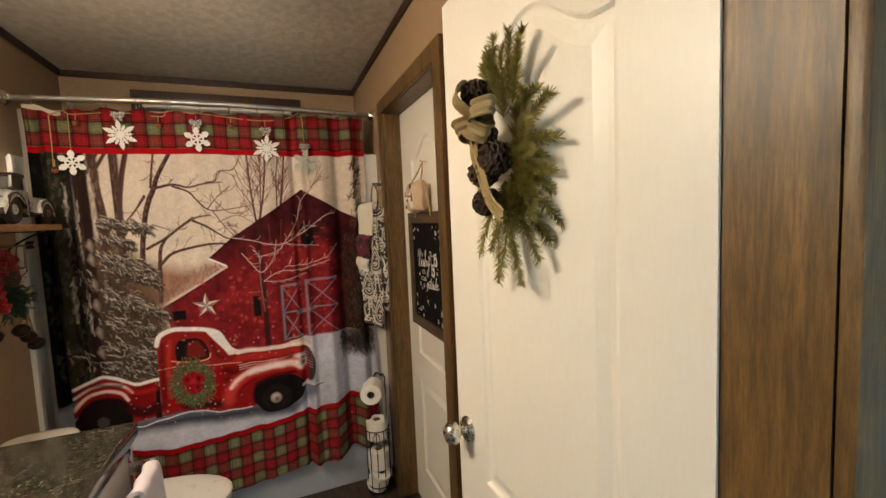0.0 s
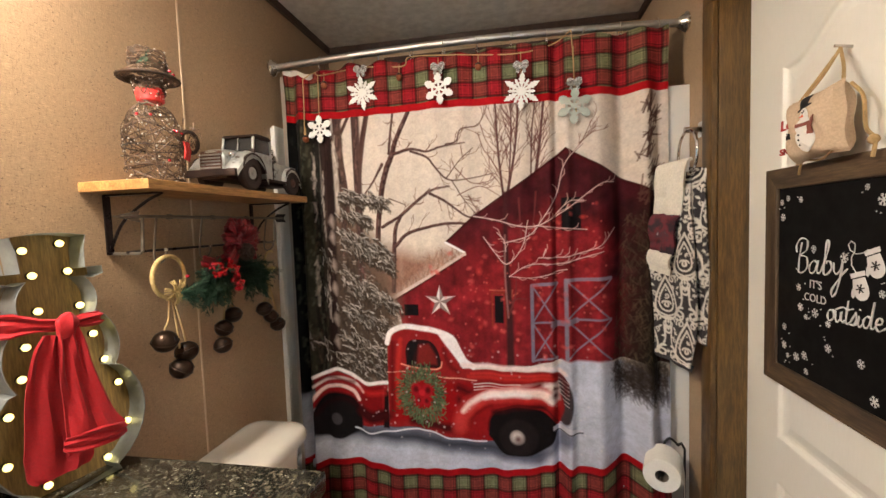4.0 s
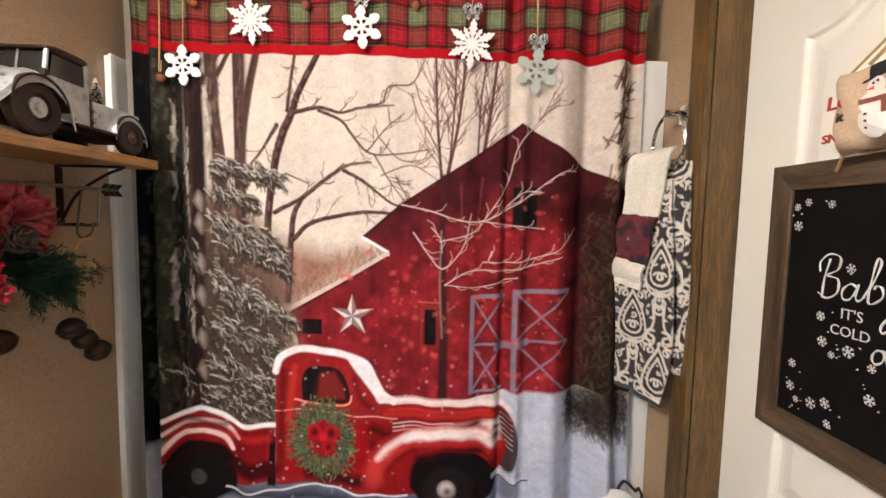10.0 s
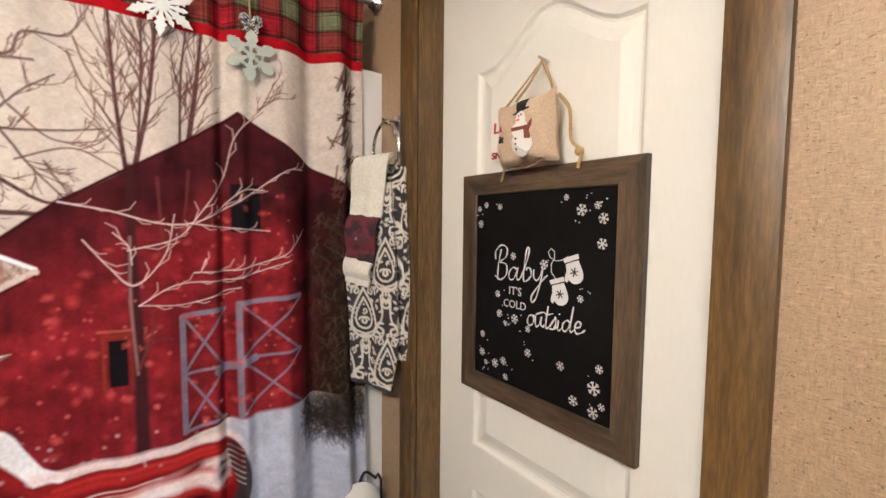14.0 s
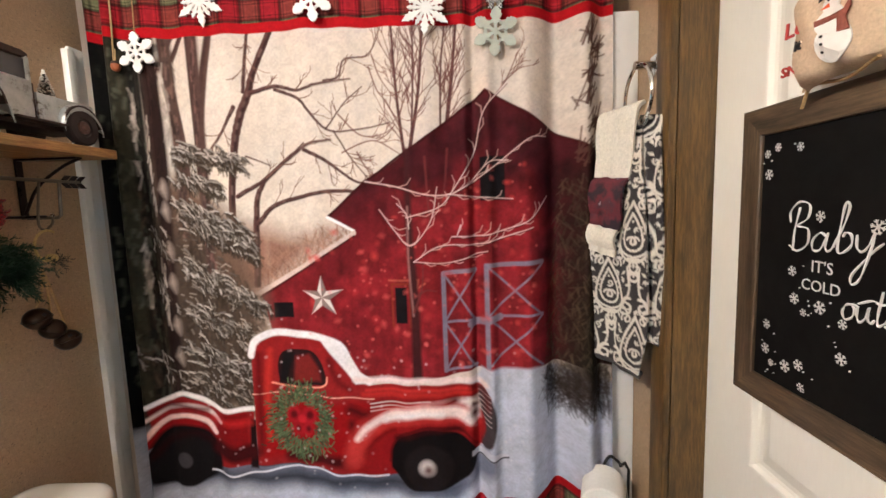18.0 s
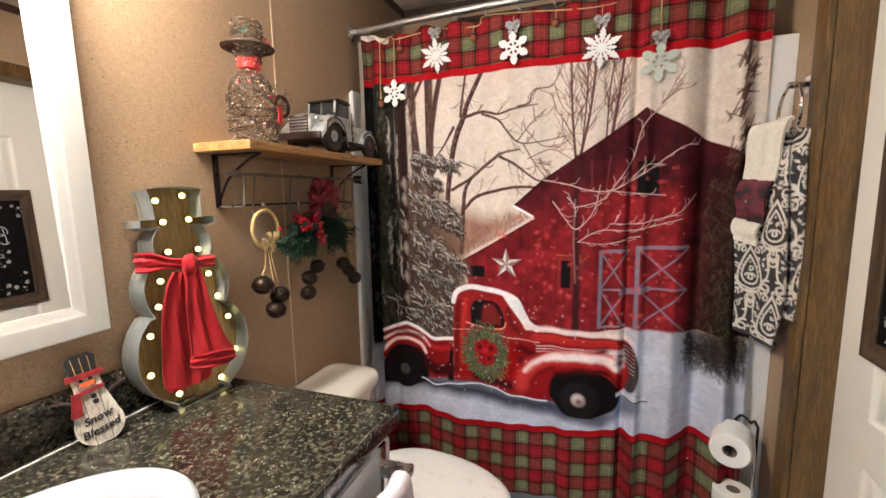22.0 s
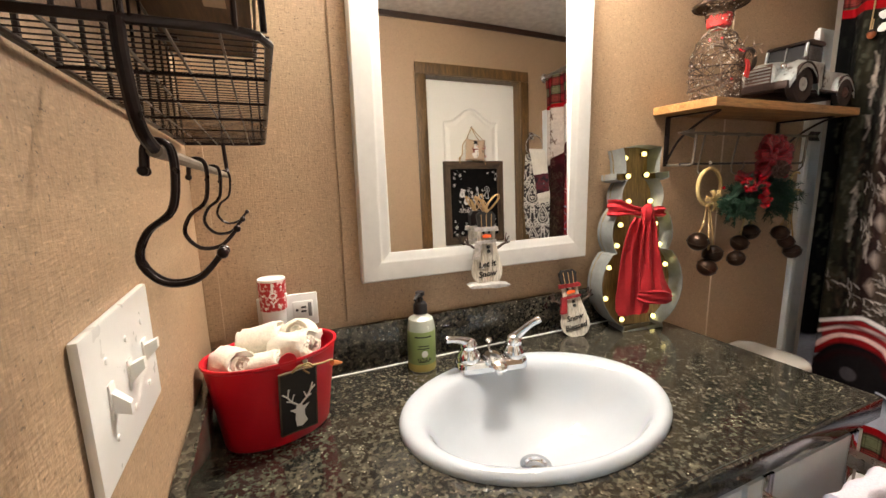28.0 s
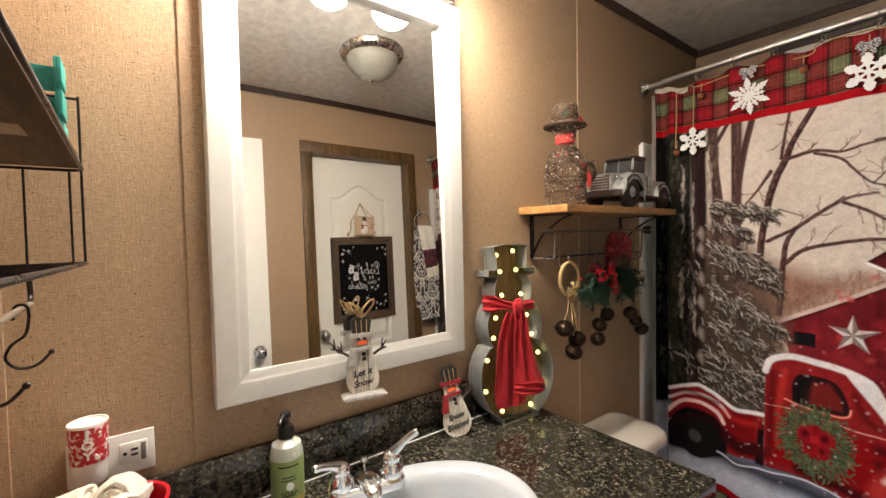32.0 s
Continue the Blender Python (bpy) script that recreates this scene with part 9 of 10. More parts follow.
small = thing("cream_towel", (XR - 0.1, 2.3, 1.2), "small cream hand towel with a printed truck band on the ring", "towel")
part("upper", drape([(0.03, 1.565), (0.045, 1.545), (0.058, 1.47), (0.066, 1.402)], [(-0.065, 1.572), (-0.06, 1.54), (-0.046, 1.47), (-0.034, 1.396)], 0.022, 0.003, 9, 0.009), TERRY_WHITE, small)
part("printed_band", drape([(0.066, 1.404), (0.071, 1.345), (0.075, 1.288)], [(-0.034, 1.398), (-0.024, 1.335), (-0.013, 1.274)], 0.0215, 0.003, 9, 0.009), PRINT_BAND, small, "dark printed band")
part("lower", drape([(0.075, 1.29), (0.0765, 1.255), (0.077, 1.225)], [(-0.013, 1.276), (-0.006, 1.245), (0.001, 1.21)], 0.022, 0.003, 9, 0.009), TERRY_WHITE, small)

# ---- paper roll stand ----
ROLL = paint("tissue_paper", lin(238, 235, 228), 0.9, grain=160, vary=0.05, bump=0.25)
CARD = paint("grey_card", lin(120, 108, 96), 0.9)
sx, sy = 0.905, 2.315
stand = thing("paper_holder", (sx, sy, 0), "black wire toilet paper stand by the bath", "paper holder")
part("base_ring", tube(arc((sx, sy, 0.006), 0.062, 0, 360, 32, "xy"), 0.005, 8), BLACK, stand)
part("base_plate", lathe([(0, 0.001), (0.06, 0.001), (0.06, 0.004), (0, 0.004)], (sx, sy, 0), 28), BLACK, stand)
for k in range(10):
    a = 2 * math.pi * k / 10
    part("upright", tube([(sx + 0.062 * math.cos(a), sy + 0.062 * math.sin(a), 0.006), (sx + 0.062 * math.cos(a), sy + 0.062 * math.sin(a), 0.36)], 0.0022, 6), BLACK, stand)
for z in (0.05, 0.36):
    part("hoop", tube(arc((sx, sy, z), 0.063, 0, 360, 32, "xy"), 0.0028, 6), BLACK, stand)
for k in range(5):
    a = 2 * math.pi * (k + 0.5) / 5
    d = Vector((math.cos(a), math.sin(a), 0))
    loop = [(Vector((sx, sy, 0.325)) + d * 0.064 + Vector((-d.y, d.x, 0)) * 0.018 * math.cos(b) + Vector((0, 0, 0.028 * math.sin(b)))) for b in (2 * math.pi * i / 20 for i in range(20))]
    part("scroll", tube(loop, 0.002, 6, closed=True), BLACK, stand)
part("pole", tube([(sx + 0.058, sy + 0.02, 0.36), (sx + 0.06, sy + 0.02, 0.62), (sx + 0.05, sy + 0.02, 0.64), (sx + 0.03, sy + 0.0, 0.645)], 0.004, 8), BLACK, stand)
part("arm", tube(curve_through([(sx + 0.05, sy + 0.04, 0.62), (sx + 0.02, sy + 0.05, 0.64), (sx - 0.01, sy + 0.03, 0.6), (sx - 0.045, sy - 0.06, 0.563)], 5), 0.004, 8), BLACK, stand)


def roll(at, r, h, m, label):
    ob = thing("toilet_roll", at, label, "toilet roll", "rolls on the stand")
    bm = lathe([(0.02, -h / 2), (r - 0.003, -h / 2), (r, -h / 2 + 0.003), (r, h / 2 - 0.003), (r - 0.003, h / 2), (0.02, h / 2), (0.02, -h / 2)], seg=36)
    bm.transform(m)
    part("paper", bm, ROLL, ob)
    bm = lathe([(0.0185, -h / 2 + 0.001), (0.0202, -h / 2 + 0.001), (0.0202, h / 2 - 0.001), (0.0185, h / 2 - 0.001), (0.0185, -h / 2 + 0.001)], seg=24)
    bm.transform(m)
    part("core", bm, CARD, ob, "grey card core")
    return ob


RM = pose(sx - 0.018, sy - 0.01, 0.57) @ Vector((-0.35, -0.94, -0.06)).to_track_quat("Z", "Y").to_matrix().to_4x4()
top_roll = roll((sx - 0.018, sy - 0.01, 0.51), 0.056, 0.1, RM, "part-used white toilet roll on the arm of the stand")
part("loose_sheet", ribbon(curve_through([(sx + 0.036, sy - 0.03, 0.575), (sx + 0.041, sy - 0.03, 0.53), (sx + 0.04, sy - 0.03, 0.46), (sx + 0.042, sy - 0.03, 0.4)], 4), 0.098, None, 0.001, 0.0008, side=(-0.35, -0.94, 0)), ROLL, top_roll)
roll((sx, sy, 0.3), 0.057, 0.1, pose(sx, sy, 0.355), "spare white toilet roll in the top of the stand")
roll((sx, sy, 0.01), 0.057, 0.1, pose(sx - 0.004, sy, 0.075, 20, 12, 0), "spare white toilet roll low in the wire stand")
roll((sx, sy, 0.12), 0.057, 0.1, pose(sx, sy, 0.19, 0, 0, 0), "spare white toilet roll in the wire stand")

# ---- closet door: little pillow and board lettering ----
BURLAP = paint("burlap", lin(208, 182, 154), 0.9, grain=220, vary=0.16, bump=0.5)
DX = XR + 0.08
pil = thing("burlap_pillow", (1.04, 1.85, 1.5), "small burlap snowman pillow hanging from a nail on the door", "pillow")
PM = pose(1.035, 1.85, 1.57, 0, 0, -90) @ pose(0, 0, 0, 0, -3, 0)
bm = bmesh.new()
G = 18
grid = {}
for s in (-1, 1):
    for i in range(G + 1):
        for k in range(G + 1):
            u, v = 2 * i / G - 1, 2 * k / G - 1
            e = (1 - u**4) * (1 - v**4)
            key = (i, k, s if e > 1e-6 else 0)
            if key not in grid:
                pinch = 1 - 0.07 * (1 - abs(u) ** 2) * abs(v) ** 3
                pinch2 = 1 - 0.07 * (1 - abs(v) ** 2) * abs(u) ** 3
                grid[key] = bm.verts.new(PM @ Vector((u * 0.075 * pinch2, s * 0.032 * e**0.55 + 0.003 * math.sin(u * 7 + v * 5), v * 0.068 * pinch)))
for s in (-1, 1):
    for i in range(G):
        for k in range(G):
            q = [grid.get((a, b, s)) or grid.get((a, b, 0)) for a, b in ((i, k), (i + 1, k), (i + 1, k + 1), (i, k + 1))]
            if len(set(q)) == 4:
                try:
                    bm.faces.new(q if s < 0 else q[::-1])
                except ValueError:
                    pass
part("cushion", bm, BURLAP, pil)


def on_pillow(outline, mat, name, depth=0.0016, lift=0.0):
    """A printed patch that follows the pillow's front."""
    bm = slab(outline, depth, None)
    bmesh.ops.subdivide_edges(bm, edges=list(bm.edges), cuts=1)
    for v in bm.verts:
        u, w = max(-0.98, min(0.98, v.co.x / 0.075)), max(-0.98, min(0.98, v.co.z / 0.068))
        e = (1 - u**4) * (1 - w**4)
        v.co.y = v.co.y - 0.032 * e**0.55 + 0.003 * math.sin(u * 7 + w * 5) - 0.0022 - lift
    bm.transform(PM)
    return part(name, bm, mat, pil, soft=False)


def oval_pts(cx, cz, rx, rz, n=20):
    return [(cx + rx * math.cos(2 * math.pi * i / n), cz + rz * math.sin(2 * math.pi * i / n)) for i in range(n)]


WHITE_INK = paint("white_print", lin(234, 230, 224), 0.8, vary=0.04, bump=0.0)
RED_INK = paint("red_print", lin(176, 56, 50), 0.8, vary=0.08, bump=0.0)
BROWN_INK = paint("brown_print", lin(152, 84, 70), 0.8, grain=120, vary=0.4, bump=0.0)
on_pillow(oval_pts(0.012, -0.03, 0.024, 0.024), WHITE_INK, "snowman_body")
on_pillow(oval_pts(0.01, 0.0, 0.019, 0.017), WHITE_INK, "snowman_body", lift=0.0004)
on_pillow(oval_pts(0.012, 0.02, 0.0145, 0.013), WHITE_INK, "snowman_head", lift=0.0006)
on_pillow([(-0.009, 0.03), (0.034, 0.034), (0.034, 0.037), (0.026, 0.037), (0.027, 0.055), (0.001, 0.052), (0.002, 0.034), (-0.009, 0.033)], INK, "top_hat", lift=0.0012)
on_pillow([(-0.01, 0.006), (0.03, 0.004), (0.042, 0.012), (0.04, 0.002), (0.03, -0.006), (0.034, -0.022), (0.02, -0.02), (0.018, -0.002), (-0.008, -0.002)], BROWN_INK, "scarf", lift=0.0012)
on_pillow([(-0.004, 0.018), (0.008, 0.021), (0.008, 0.016)], ORANGE, "nose", lift=0.0018)
for x, z in ((0.008, 0.025), (0.016, 0.026), (0.002, -0.018), (0.002, -0.028), (0.001, -0.038)):
    on_pillow(oval_pts(x, z, 0.0018, 0.0018, 8), INK, "dot", lift=0.0018)
for word, size, z, mat in (("Let", 0.03, 0.006, RED_INK), ("it", 0.02, -0.016, INK), ("SNOW", 0.019, -0.045, RED_INK)):
    part("writing", lettering(word, size, PM @ pose(-0.046, -0.0285 if z > -0.03 else -0.0235, z, 0, 0, 10), 0.1, 0.0012, 0.0004), mat, pil, "printed words", soft=False)
nail = (DX - 0.02, 1.842, 1.715)
part("cord", tube(curve_through([tuple(PM @ Vector((-0.066, 0, 0.06))), (1.05, 1.88, 1.67), nail], 4), 0.0022, 6), TWINE, pil, "jute cord")
part("cord", tube(curve_through([tuple(PM @ Vector((-0.02, -0.01, 0.064))), (1.045, 1.855, 1.67), nail], 4), 0.003, 6), TWINE, pil, "jute cord")
part("cord", tube(curve_through([tuple(PM @ Vector((0.066, 0, 0.062))), (1.05, 1.81, 1.67), nail], 4), 0.0032, 6), TWINE, pil, "jute cord")
part("cord_tail", tube(curve_through([tuple(PM @ Vector((0.07, 0.01, 0.058))), (1.05, 1.762, 1.6), (1.052, 1.758, 1.545), (1.05, 1.735, 1.52), (1.052, 1.742, 1.49)], 4), 0.0034, 6), TWINE, pil, "jute cord tail")
part("cord_knot", ball((1.05, 1.738, 1.52), 0.009, 10, 6), TWINE, pil, "jute knot")
part("cord_tail", tube(curve_through([tuple(PM @ Vector((0.05, -0.01, -0.062))), (1.045, 1.86, 1.502), (1.05, 1.92, 1.508), (1.055, 1.942, 1.48)], 4), 0.0024, 6), TWINE, pil, "jute cord tail")
part("nail", tube([(DX, 1.842, 1.716), (DX - 0.03, 1.842, 1.72)], 0.003, 8), NICKEL, pil, "clear hook")

CHALK = paint("white_vinyl", lin(226, 224, 222), 0.7, vary=0.04, bump=0.0)
def on_board(y, z):
    return pose(BX + 0.0052, y, z, 0, 0, -90)


for word, size, y, z in (("IT'S", 0.026, 1.91, 1.228), ("COLD", 0.025, 1.911, 1.198)):
    part("writing", lettering(word, size, on_board(y, z), 0.0, 0.0003, 0.0, 1.0), CHALK, board, "white vinyl lettering", soft=False)
# script letters: advance, then pen strokes with the small letters one high
SCRIPT = {
    "B": (1.6, [(0.5, 0.0), (0.45, 1.2), (0.6, 2.4)], [(0.1, 1.6), (0.0, 2.2), (0.5, 2.7), (1.2, 2.5), (1.2, 1.8), (0.6, 1.4), (1.3, 1.2), (1.4, 0.4), (0.8, 0.0), (0.2, 0.3)]),
    "a": (1.3, [(0.9, 0.8), (0.5, 1.0), (0.1, 0.6), (0.2, 0.1), (0.6, 0.1), (0.9, 0.7), (0.95, 1.0), (0.9, 0.3), (1.1, 0.05), (1.4, 0.3)]),
    "b": (1.2, [(0, 0.2), (0.4, 1.2), (0.6, 2.2), (0.4, 2.5), (0.3, 1.8), (0.3, 0.2), (0.6, 0.0), (1.0, 0.4), (0.9, 0.9), (0.6, 1.0), (0.5, 0.8)]),
    "y": (1.2, [(0, 0.9), (0.1, 0.3), (0.4, 0.1), (0.7, 0.5), (0.85, 1.0), (0.75, 0.0), (0.5, -1.2), (0.15, -1.5), (0.1, -1.0), (0.9, 0.1), (1.3, 0.5)]),
    "o": (0.95, [(0.6, 1.0), (0.2, 0.9), (0.05, 0.4), (0.3, 0.0), (0.7, 0.2), (0.8, 0.7), (0.55, 1.0), (1.0, 0.9)]),
    "u": (1.0, [(0, 0.9), (0.05, 0.3), (0.3, 0.0), (0.6, 0.4), (0.7, 1.0), (0.7, 0.3), (0.95, 0.05), (1.1, 0.3)]),
    "t": (0.7, [(0.3, 2.0), (0.25, 0.5), (0.4, 0.0), (0.75, 0.3)], [(-1.0, 1.1), (-0.2, 1.4), (0.3, 1.25), (0.9, 1.4)]),
    "s": (0.75, [(0, 0.2), (0.4, 0.9), (0.5, 1.1), (0.62, 0.5), (0.4, 0.0), (0.05, 0.05), (0.5, 0.05), (0.8, 0.3)]),
    "i": (0.5, [(0.1, 0.9), (0.1, 0.2), (0.3, 0.0), (0.55, 0.3)], [(0.12, 1.4), (0.17, 1.45)]),
    "d": (1.2, [(0.8, 0.8), (0.45, 1.0), (0.1, 0.6), (0.2, 0.1), (0.55, 0.1), (0.85, 0.9), (0.95, 2.2), (0.85, 0.4), (1.0, 0.05), (1.3, 0.3)]),
    "e": (1.0, [(0.1, 0.45), (0.6, 0.6), (0.6, 0.95), (0.3, 1.0), (0.1, 0.5), (0.35, 0.0), (0.8, 0.15), (1.1, 0.4)]),
}
for word, y, z, size, tilt in (("Baby", 1.98, 1.256, 0.0292, 4), ("outside", 1.874, 1.168, 0.0232, 4)):
    pen = 0.0
    for ch in word:
        advance, strokes = SCRIPT[ch][0], SCRIPT[ch][1:]
        bm = bmesh.new()
        for way in strokes:
            path = curve_through([((pen + u + 0.18 * v) * size, 0, v * size) for u, v in way], 5)
            tube([tuple(on_board(y, z) @ pose(0, 0, 0, 0, -tilt, 0) @ Vector((q[0], -0.0004, q[2]))) for q in path], [0.0008 + 0.0011 * abs(math.sin(i * 0.42 + 0.5)) for i in range(len(path))], 6, bm)
        part("letter", bm, CHALK, board, "white vinyl script letter")
        pen += advance


def board_flake(y, z, r):
    bm = bmesh.new()
    for k in range(6):
        rot = on_board(y, z) @ pose(0, 0, 0, 0, 60 * k + 12, 0)
        slab([(0, -r * 0.11), (r, -r * 0.09), (r, r * 0.09), (0, r * 0.11)], 0.0006, rot, bm)
        for s in (-1, 1):
            q = [(r * 0.5, 0), (r * 0.8, s * r * 0.32), (r * 0.92, s * r * 0.26), (r * 0.66, 0)]
            slab(q if s > 0 else q[::-1], 0.0005, rot, bm)
    part("vinyl_flake", bm, CHALK, board, soft=False)


rb = random.Random(5)
SPOTS = ((2.008, 1.43, 0.007), (1.962, 1.425, 0.007), (2.031, 1.421, 0.007), (2.026, 1.385, 0.009), (1.78, 1.439, 0.006), (1.745, 1.414, 0.011), (1.711, 1.422, 0.007), (1.699, 1.398, 0.01), (1.7, 1.352, 0.01), (1.918, 1.315, 0.008), (1.831, 1.303, 0.01), (1.742, 1.245, 0.007), (1.965, 1.223, 0.008), (1.958, 1.178, 0.009), (1.91, 1.174, 0.01), (1.939, 1.159, 0.006), (1.871, 1.159, 0.007), (2.015, 1.118, 0.008), (2.015, 1.073, 0.009), (1.943, 1.069, 0.009), (1.97, 1.057, 0.01), (2.001, 1.051, 0.006), (1.87, 1.107, 0.009), (1.936, 1.034, 0.007), (1.784, 1.103, 0.009), (1.698, 1.121, 0.008), (1.708, 1.082, 0.013), (1.752, 1.043, 0.01), (1.691, 1.052, 0.007), (1.708, 1.035, 0.011))
for y, z, r in SPOTS:
    board_flake(y, z, r * 1.05)
for k in range(46):
    y, z, r = SPOTS[rb.randrange(len(SPOTS))]
    part("vinyl_dot", _disc(on_board(y + rb.uniform(-0.024, 0.024), z + rb.uniform(-0.024, 0.024)), 0, 0, rb.uniform(0.0008, 0.0016)), CHALK, board)
for y, z, a in ((1.76, 1.304, -20), (1.792, 1.257, -18)):
    m = on_board(y, z) @ pose(0, 0, 0, 0, a, 0) @ Matrix.Diagonal((0.84, 1, 0.84, 1))
    hand = [(-0.017, 0.012), (-0.02, 0.0), (-0.022, -0.014), (-0.019, -0.028), (-0.01, -0.037), (0.002, -0.039), (0.013, -0.035), (0.02, -0.025), (0.021, -0.01), (0.018, 0.012)]
    mit = part("mitten", slab([(v.x, v.z) for v in curve_through([(x, 0, q) for x, q in hand], 3)], 0.0006, m), CHALK, board, "white vinyl mitten", soft=False)
    part("mitten_cuff", slab([(-0.02, 0.015), (0.021, 0.015), (0.022, 0.026), (-0.021, 0.026)], 0.0006, m), CHALK, mit, soft=False)
    part("mitten_thumb", slab([(-0.018, -0.002), (-0.027, -0.012), (-0.032, -0.024), (-0.028, -0.03), (-0.022, -0.026)], 0.0006, m), CHALK, mit, soft=False)
    bm = bmesh.new()
    for k in range(3):
        tube([tuple(m @ Vector((0.011 * math.cos(q), -0.0008, -0.012 + 0.011 * math.sin(q)))) for q in (k * math.pi / 3, k * math.pi / 3 + math.pi)], 0.0012, 5, bm)
    part("mitten_star", bm, INK, mit)
part("mitten_cord", tube([tuple(on_board(y, z).translation + Vector((-0.0006, 0, 0))) for y, z in ((1.8, 1.277), (1.811, 1.29), (1.812, 1.305), (1.804, 1.318), (1.804, 1.332), (1.813, 1.337), (1.82, 1.33), (1.815, 1.319), (1.8, 1.313), (1.785, 1.316), (1.772, 1.324))], 0.0009, 5), CHALK, board)

# ---- towel hanger on the vanity ----
hang = thing("towel_hanger", (0.06, 1.45, 0.7), "chrome over-the-door towel bar on the vanity", "towel bar")
for y in (1.3, 1.56):
    part("strap", box(0.034, y - 0.014, 0.72, 0.037, y + 0.014, 0.856, 0.001), CHROME, hang)
    part("clip", box(0.02, y - 0.014, 0.853, 0.037, y + 0.014, 0.856, 0.001), CHROME, hang)
    part("bracket", box(0.036, y - 0.014, 0.79, 0.1, y + 0.014, 0.815, 0.003), NICKEL, hang)
part("bar", box(0.088, 1.28, 0.792, 0.1, 1.58, 0.813, 0.003), NICKEL, hang)
htowel = thing("hand_towel", (0.1, 1.47, 0.45), "pale folded hand towel with a printed hem over the bar", "towel")
bm = bmesh.new()
rows = []
prof = [(0.118, 0.5), (0.121, 0.6), (0.12, 0.7), (0.119, 0.79), (0.112, 0.822), (0.095, 0.828), (0.078, 0.82), (0.073, 0.79), (0.07, 0.7), (0.066, 0.56)]
pts = curve_through([(x, 0, z) for x, z in prof], 4)
for p in pts:
    rows.append([bm.verts.new((p.x + 0.003 * math.sin(k * 0.9 + p.z * 14), 1.385 + 0.15 * k / 14 + 0.004 * math.sin(p.z * 20), p.z)) for k in range(15)])
for a, b in zip(rows, rows[1:]):
    for k in range(14):
        bm.faces.new((a[k], a[k + 1], b[k + 1], b[k]))
bmesh.ops.recalc_face_normals(bm, faces=bm.faces)
bmesh.ops.solidify(bm, geom=list(bm.faces), thickness=0.012)
part("cloth", bm, TERRY_LILAC, htowel)
part("printed_hem", box(0.116, 1.387, 0.47, 0.127, 1.534, 0.6, 0.004), PRINT_BAND, htowel, "dark printed hem")

# ---- wire rack on the entry wall ----
RX0, RX1, RYF, RZ, RS = -0.463, 0.112, 0.607, 1.404, 1.546
rack = thing("wall_rack", (-0.17, Y0, 1.35), "dark metal wall rack with wire tray, plank shelf and hooks", "rack")
YBK = Y0 + 0.006
for z in (RZ, RS):
    part("tray_rim", tube([(RX0, YBK, z), (RX0, RYF - 0.02, z), (RX0 + 0.006, RYF - 0.006, z), (RX0 + 0.02, RYF, z), (RX1 - 0.02, RYF, z), (RX1 - 0.006, RYF - 0.006, z), (RX1, RYF - 0.02, z), (RX1, YBK, z)], 0.0026 if z == RZ else 0.0022, 8, closed=True), DARK_METAL, rack)
for k in range(1, 6):
    x = RX0 + (RX1 - RX0) * k / 6
    part("tray_bar", tube([(x, YBK, RZ - 0.002), (x, RYF, RZ - 0.002)], 0.0012, 6), DARK_METAL, rack)
bm = bmesh.new()
for k in range(1, 56):
    x = RX0 + (RX1 - RX0) * k / 56
    tube([(x, YBK, RZ + 0.001), (x, RYF, RZ + 0.001)], 0.0006, 4, bm)
for k in range(1, 5):
    y = YBK + (RYF - YBK) * k / 5
    tube([(RX0, y, RZ - 0.001), (RX1, y, RZ - 0.001)], 0.001, 4, bm)
tagged(part("tray_mesh", bm, DARK_METAL, rack, "fine wire mesh"), kind="stuff")
for k in range(12):
    x = RX0 + (RX1 - RX0) * k / 11
    part("back_bar", tube([(x, YBK, RZ), (x, YBK, RS)], 0.0017, 6), DARK_METAL, rack)
for x in (-0.36, -0.17, 0.02):
    part("shelf_tab", box(x - 0.009, Y0 + 0.002, RS - 0.008, x + 0.009, Y0 + 0.03, RS - 0.005, 0.001), DARK_METAL, rack)
RACK_WOOD = wood("rack_plank_wood", lin(64, 43, 27), lin(112, 80, 50), (0.25, 3, 3), 0.6, 12)
plank_ob = part("shelf_plank", box(RX0 + 0.004, Y0 + 0.002, RS + 0.003, RX1 - 0.004, RYF - 0.004, RS + 0.02, 0.002), RACK_WOOD, rack, "brown wooden plank", soft=False)
part("sticker", box(-0.25, 0.55, RS + 0.0022, -0.2, 0.575, RS + 0.0028), paint("pale_sticker", lin(170, 146, 118), 0.5), plank_ob, "pale paper sticker", soft=False)
for x in (RX0, RX1):
    part("corner_post", tube([(x, RYF - 0.003, RZ), (x, RYF - 0.003, 1.66)], 0.0018, 8), DARK_METAL, rack)
    part("side_rail", tube([(x, YBK, 1.656), (x, RYF - 0.003, 1.656)], 0.0022, 8), DARK_METAL, rack)
    for y in (0.54, 0.59):
        part("end_bar", tube([(x, y, RZ), (x, y, RS)], 0.0016, 8), DARK_METAL, rack)
HB = 0.5425
part("hook_arm", tube(curve_through([(RX1, 0.538, RZ), (RX1 - 0.001, 0.538, RZ - 0.02), (RX1 - 0.006, 0.54, RZ - 0.05), (0.088, HB, 1.343)], 5), 0.0036, 10), DARK_METAL, rack)
part("hook_arm", tube(curve_through([(RX0, 0.54, RZ), (RX0, 0.541, RZ - 0.025), (RX0 + 0.002, 0.542, RZ - 0.045), (RX0 + 0.015, HB, 1.349)], 5), 0.0034, 8), DARK_METAL, rack)
part("hook_bar", tube([(0.092, HB, 1.343), (RX0 + 0.01, HB, 1.349)], 0.0042, 10), paint("dull_grey_bar", lin(142, 128, 112), 0.5, 0.3, grain=120, vary=0.08), rack, "dull grey bar")


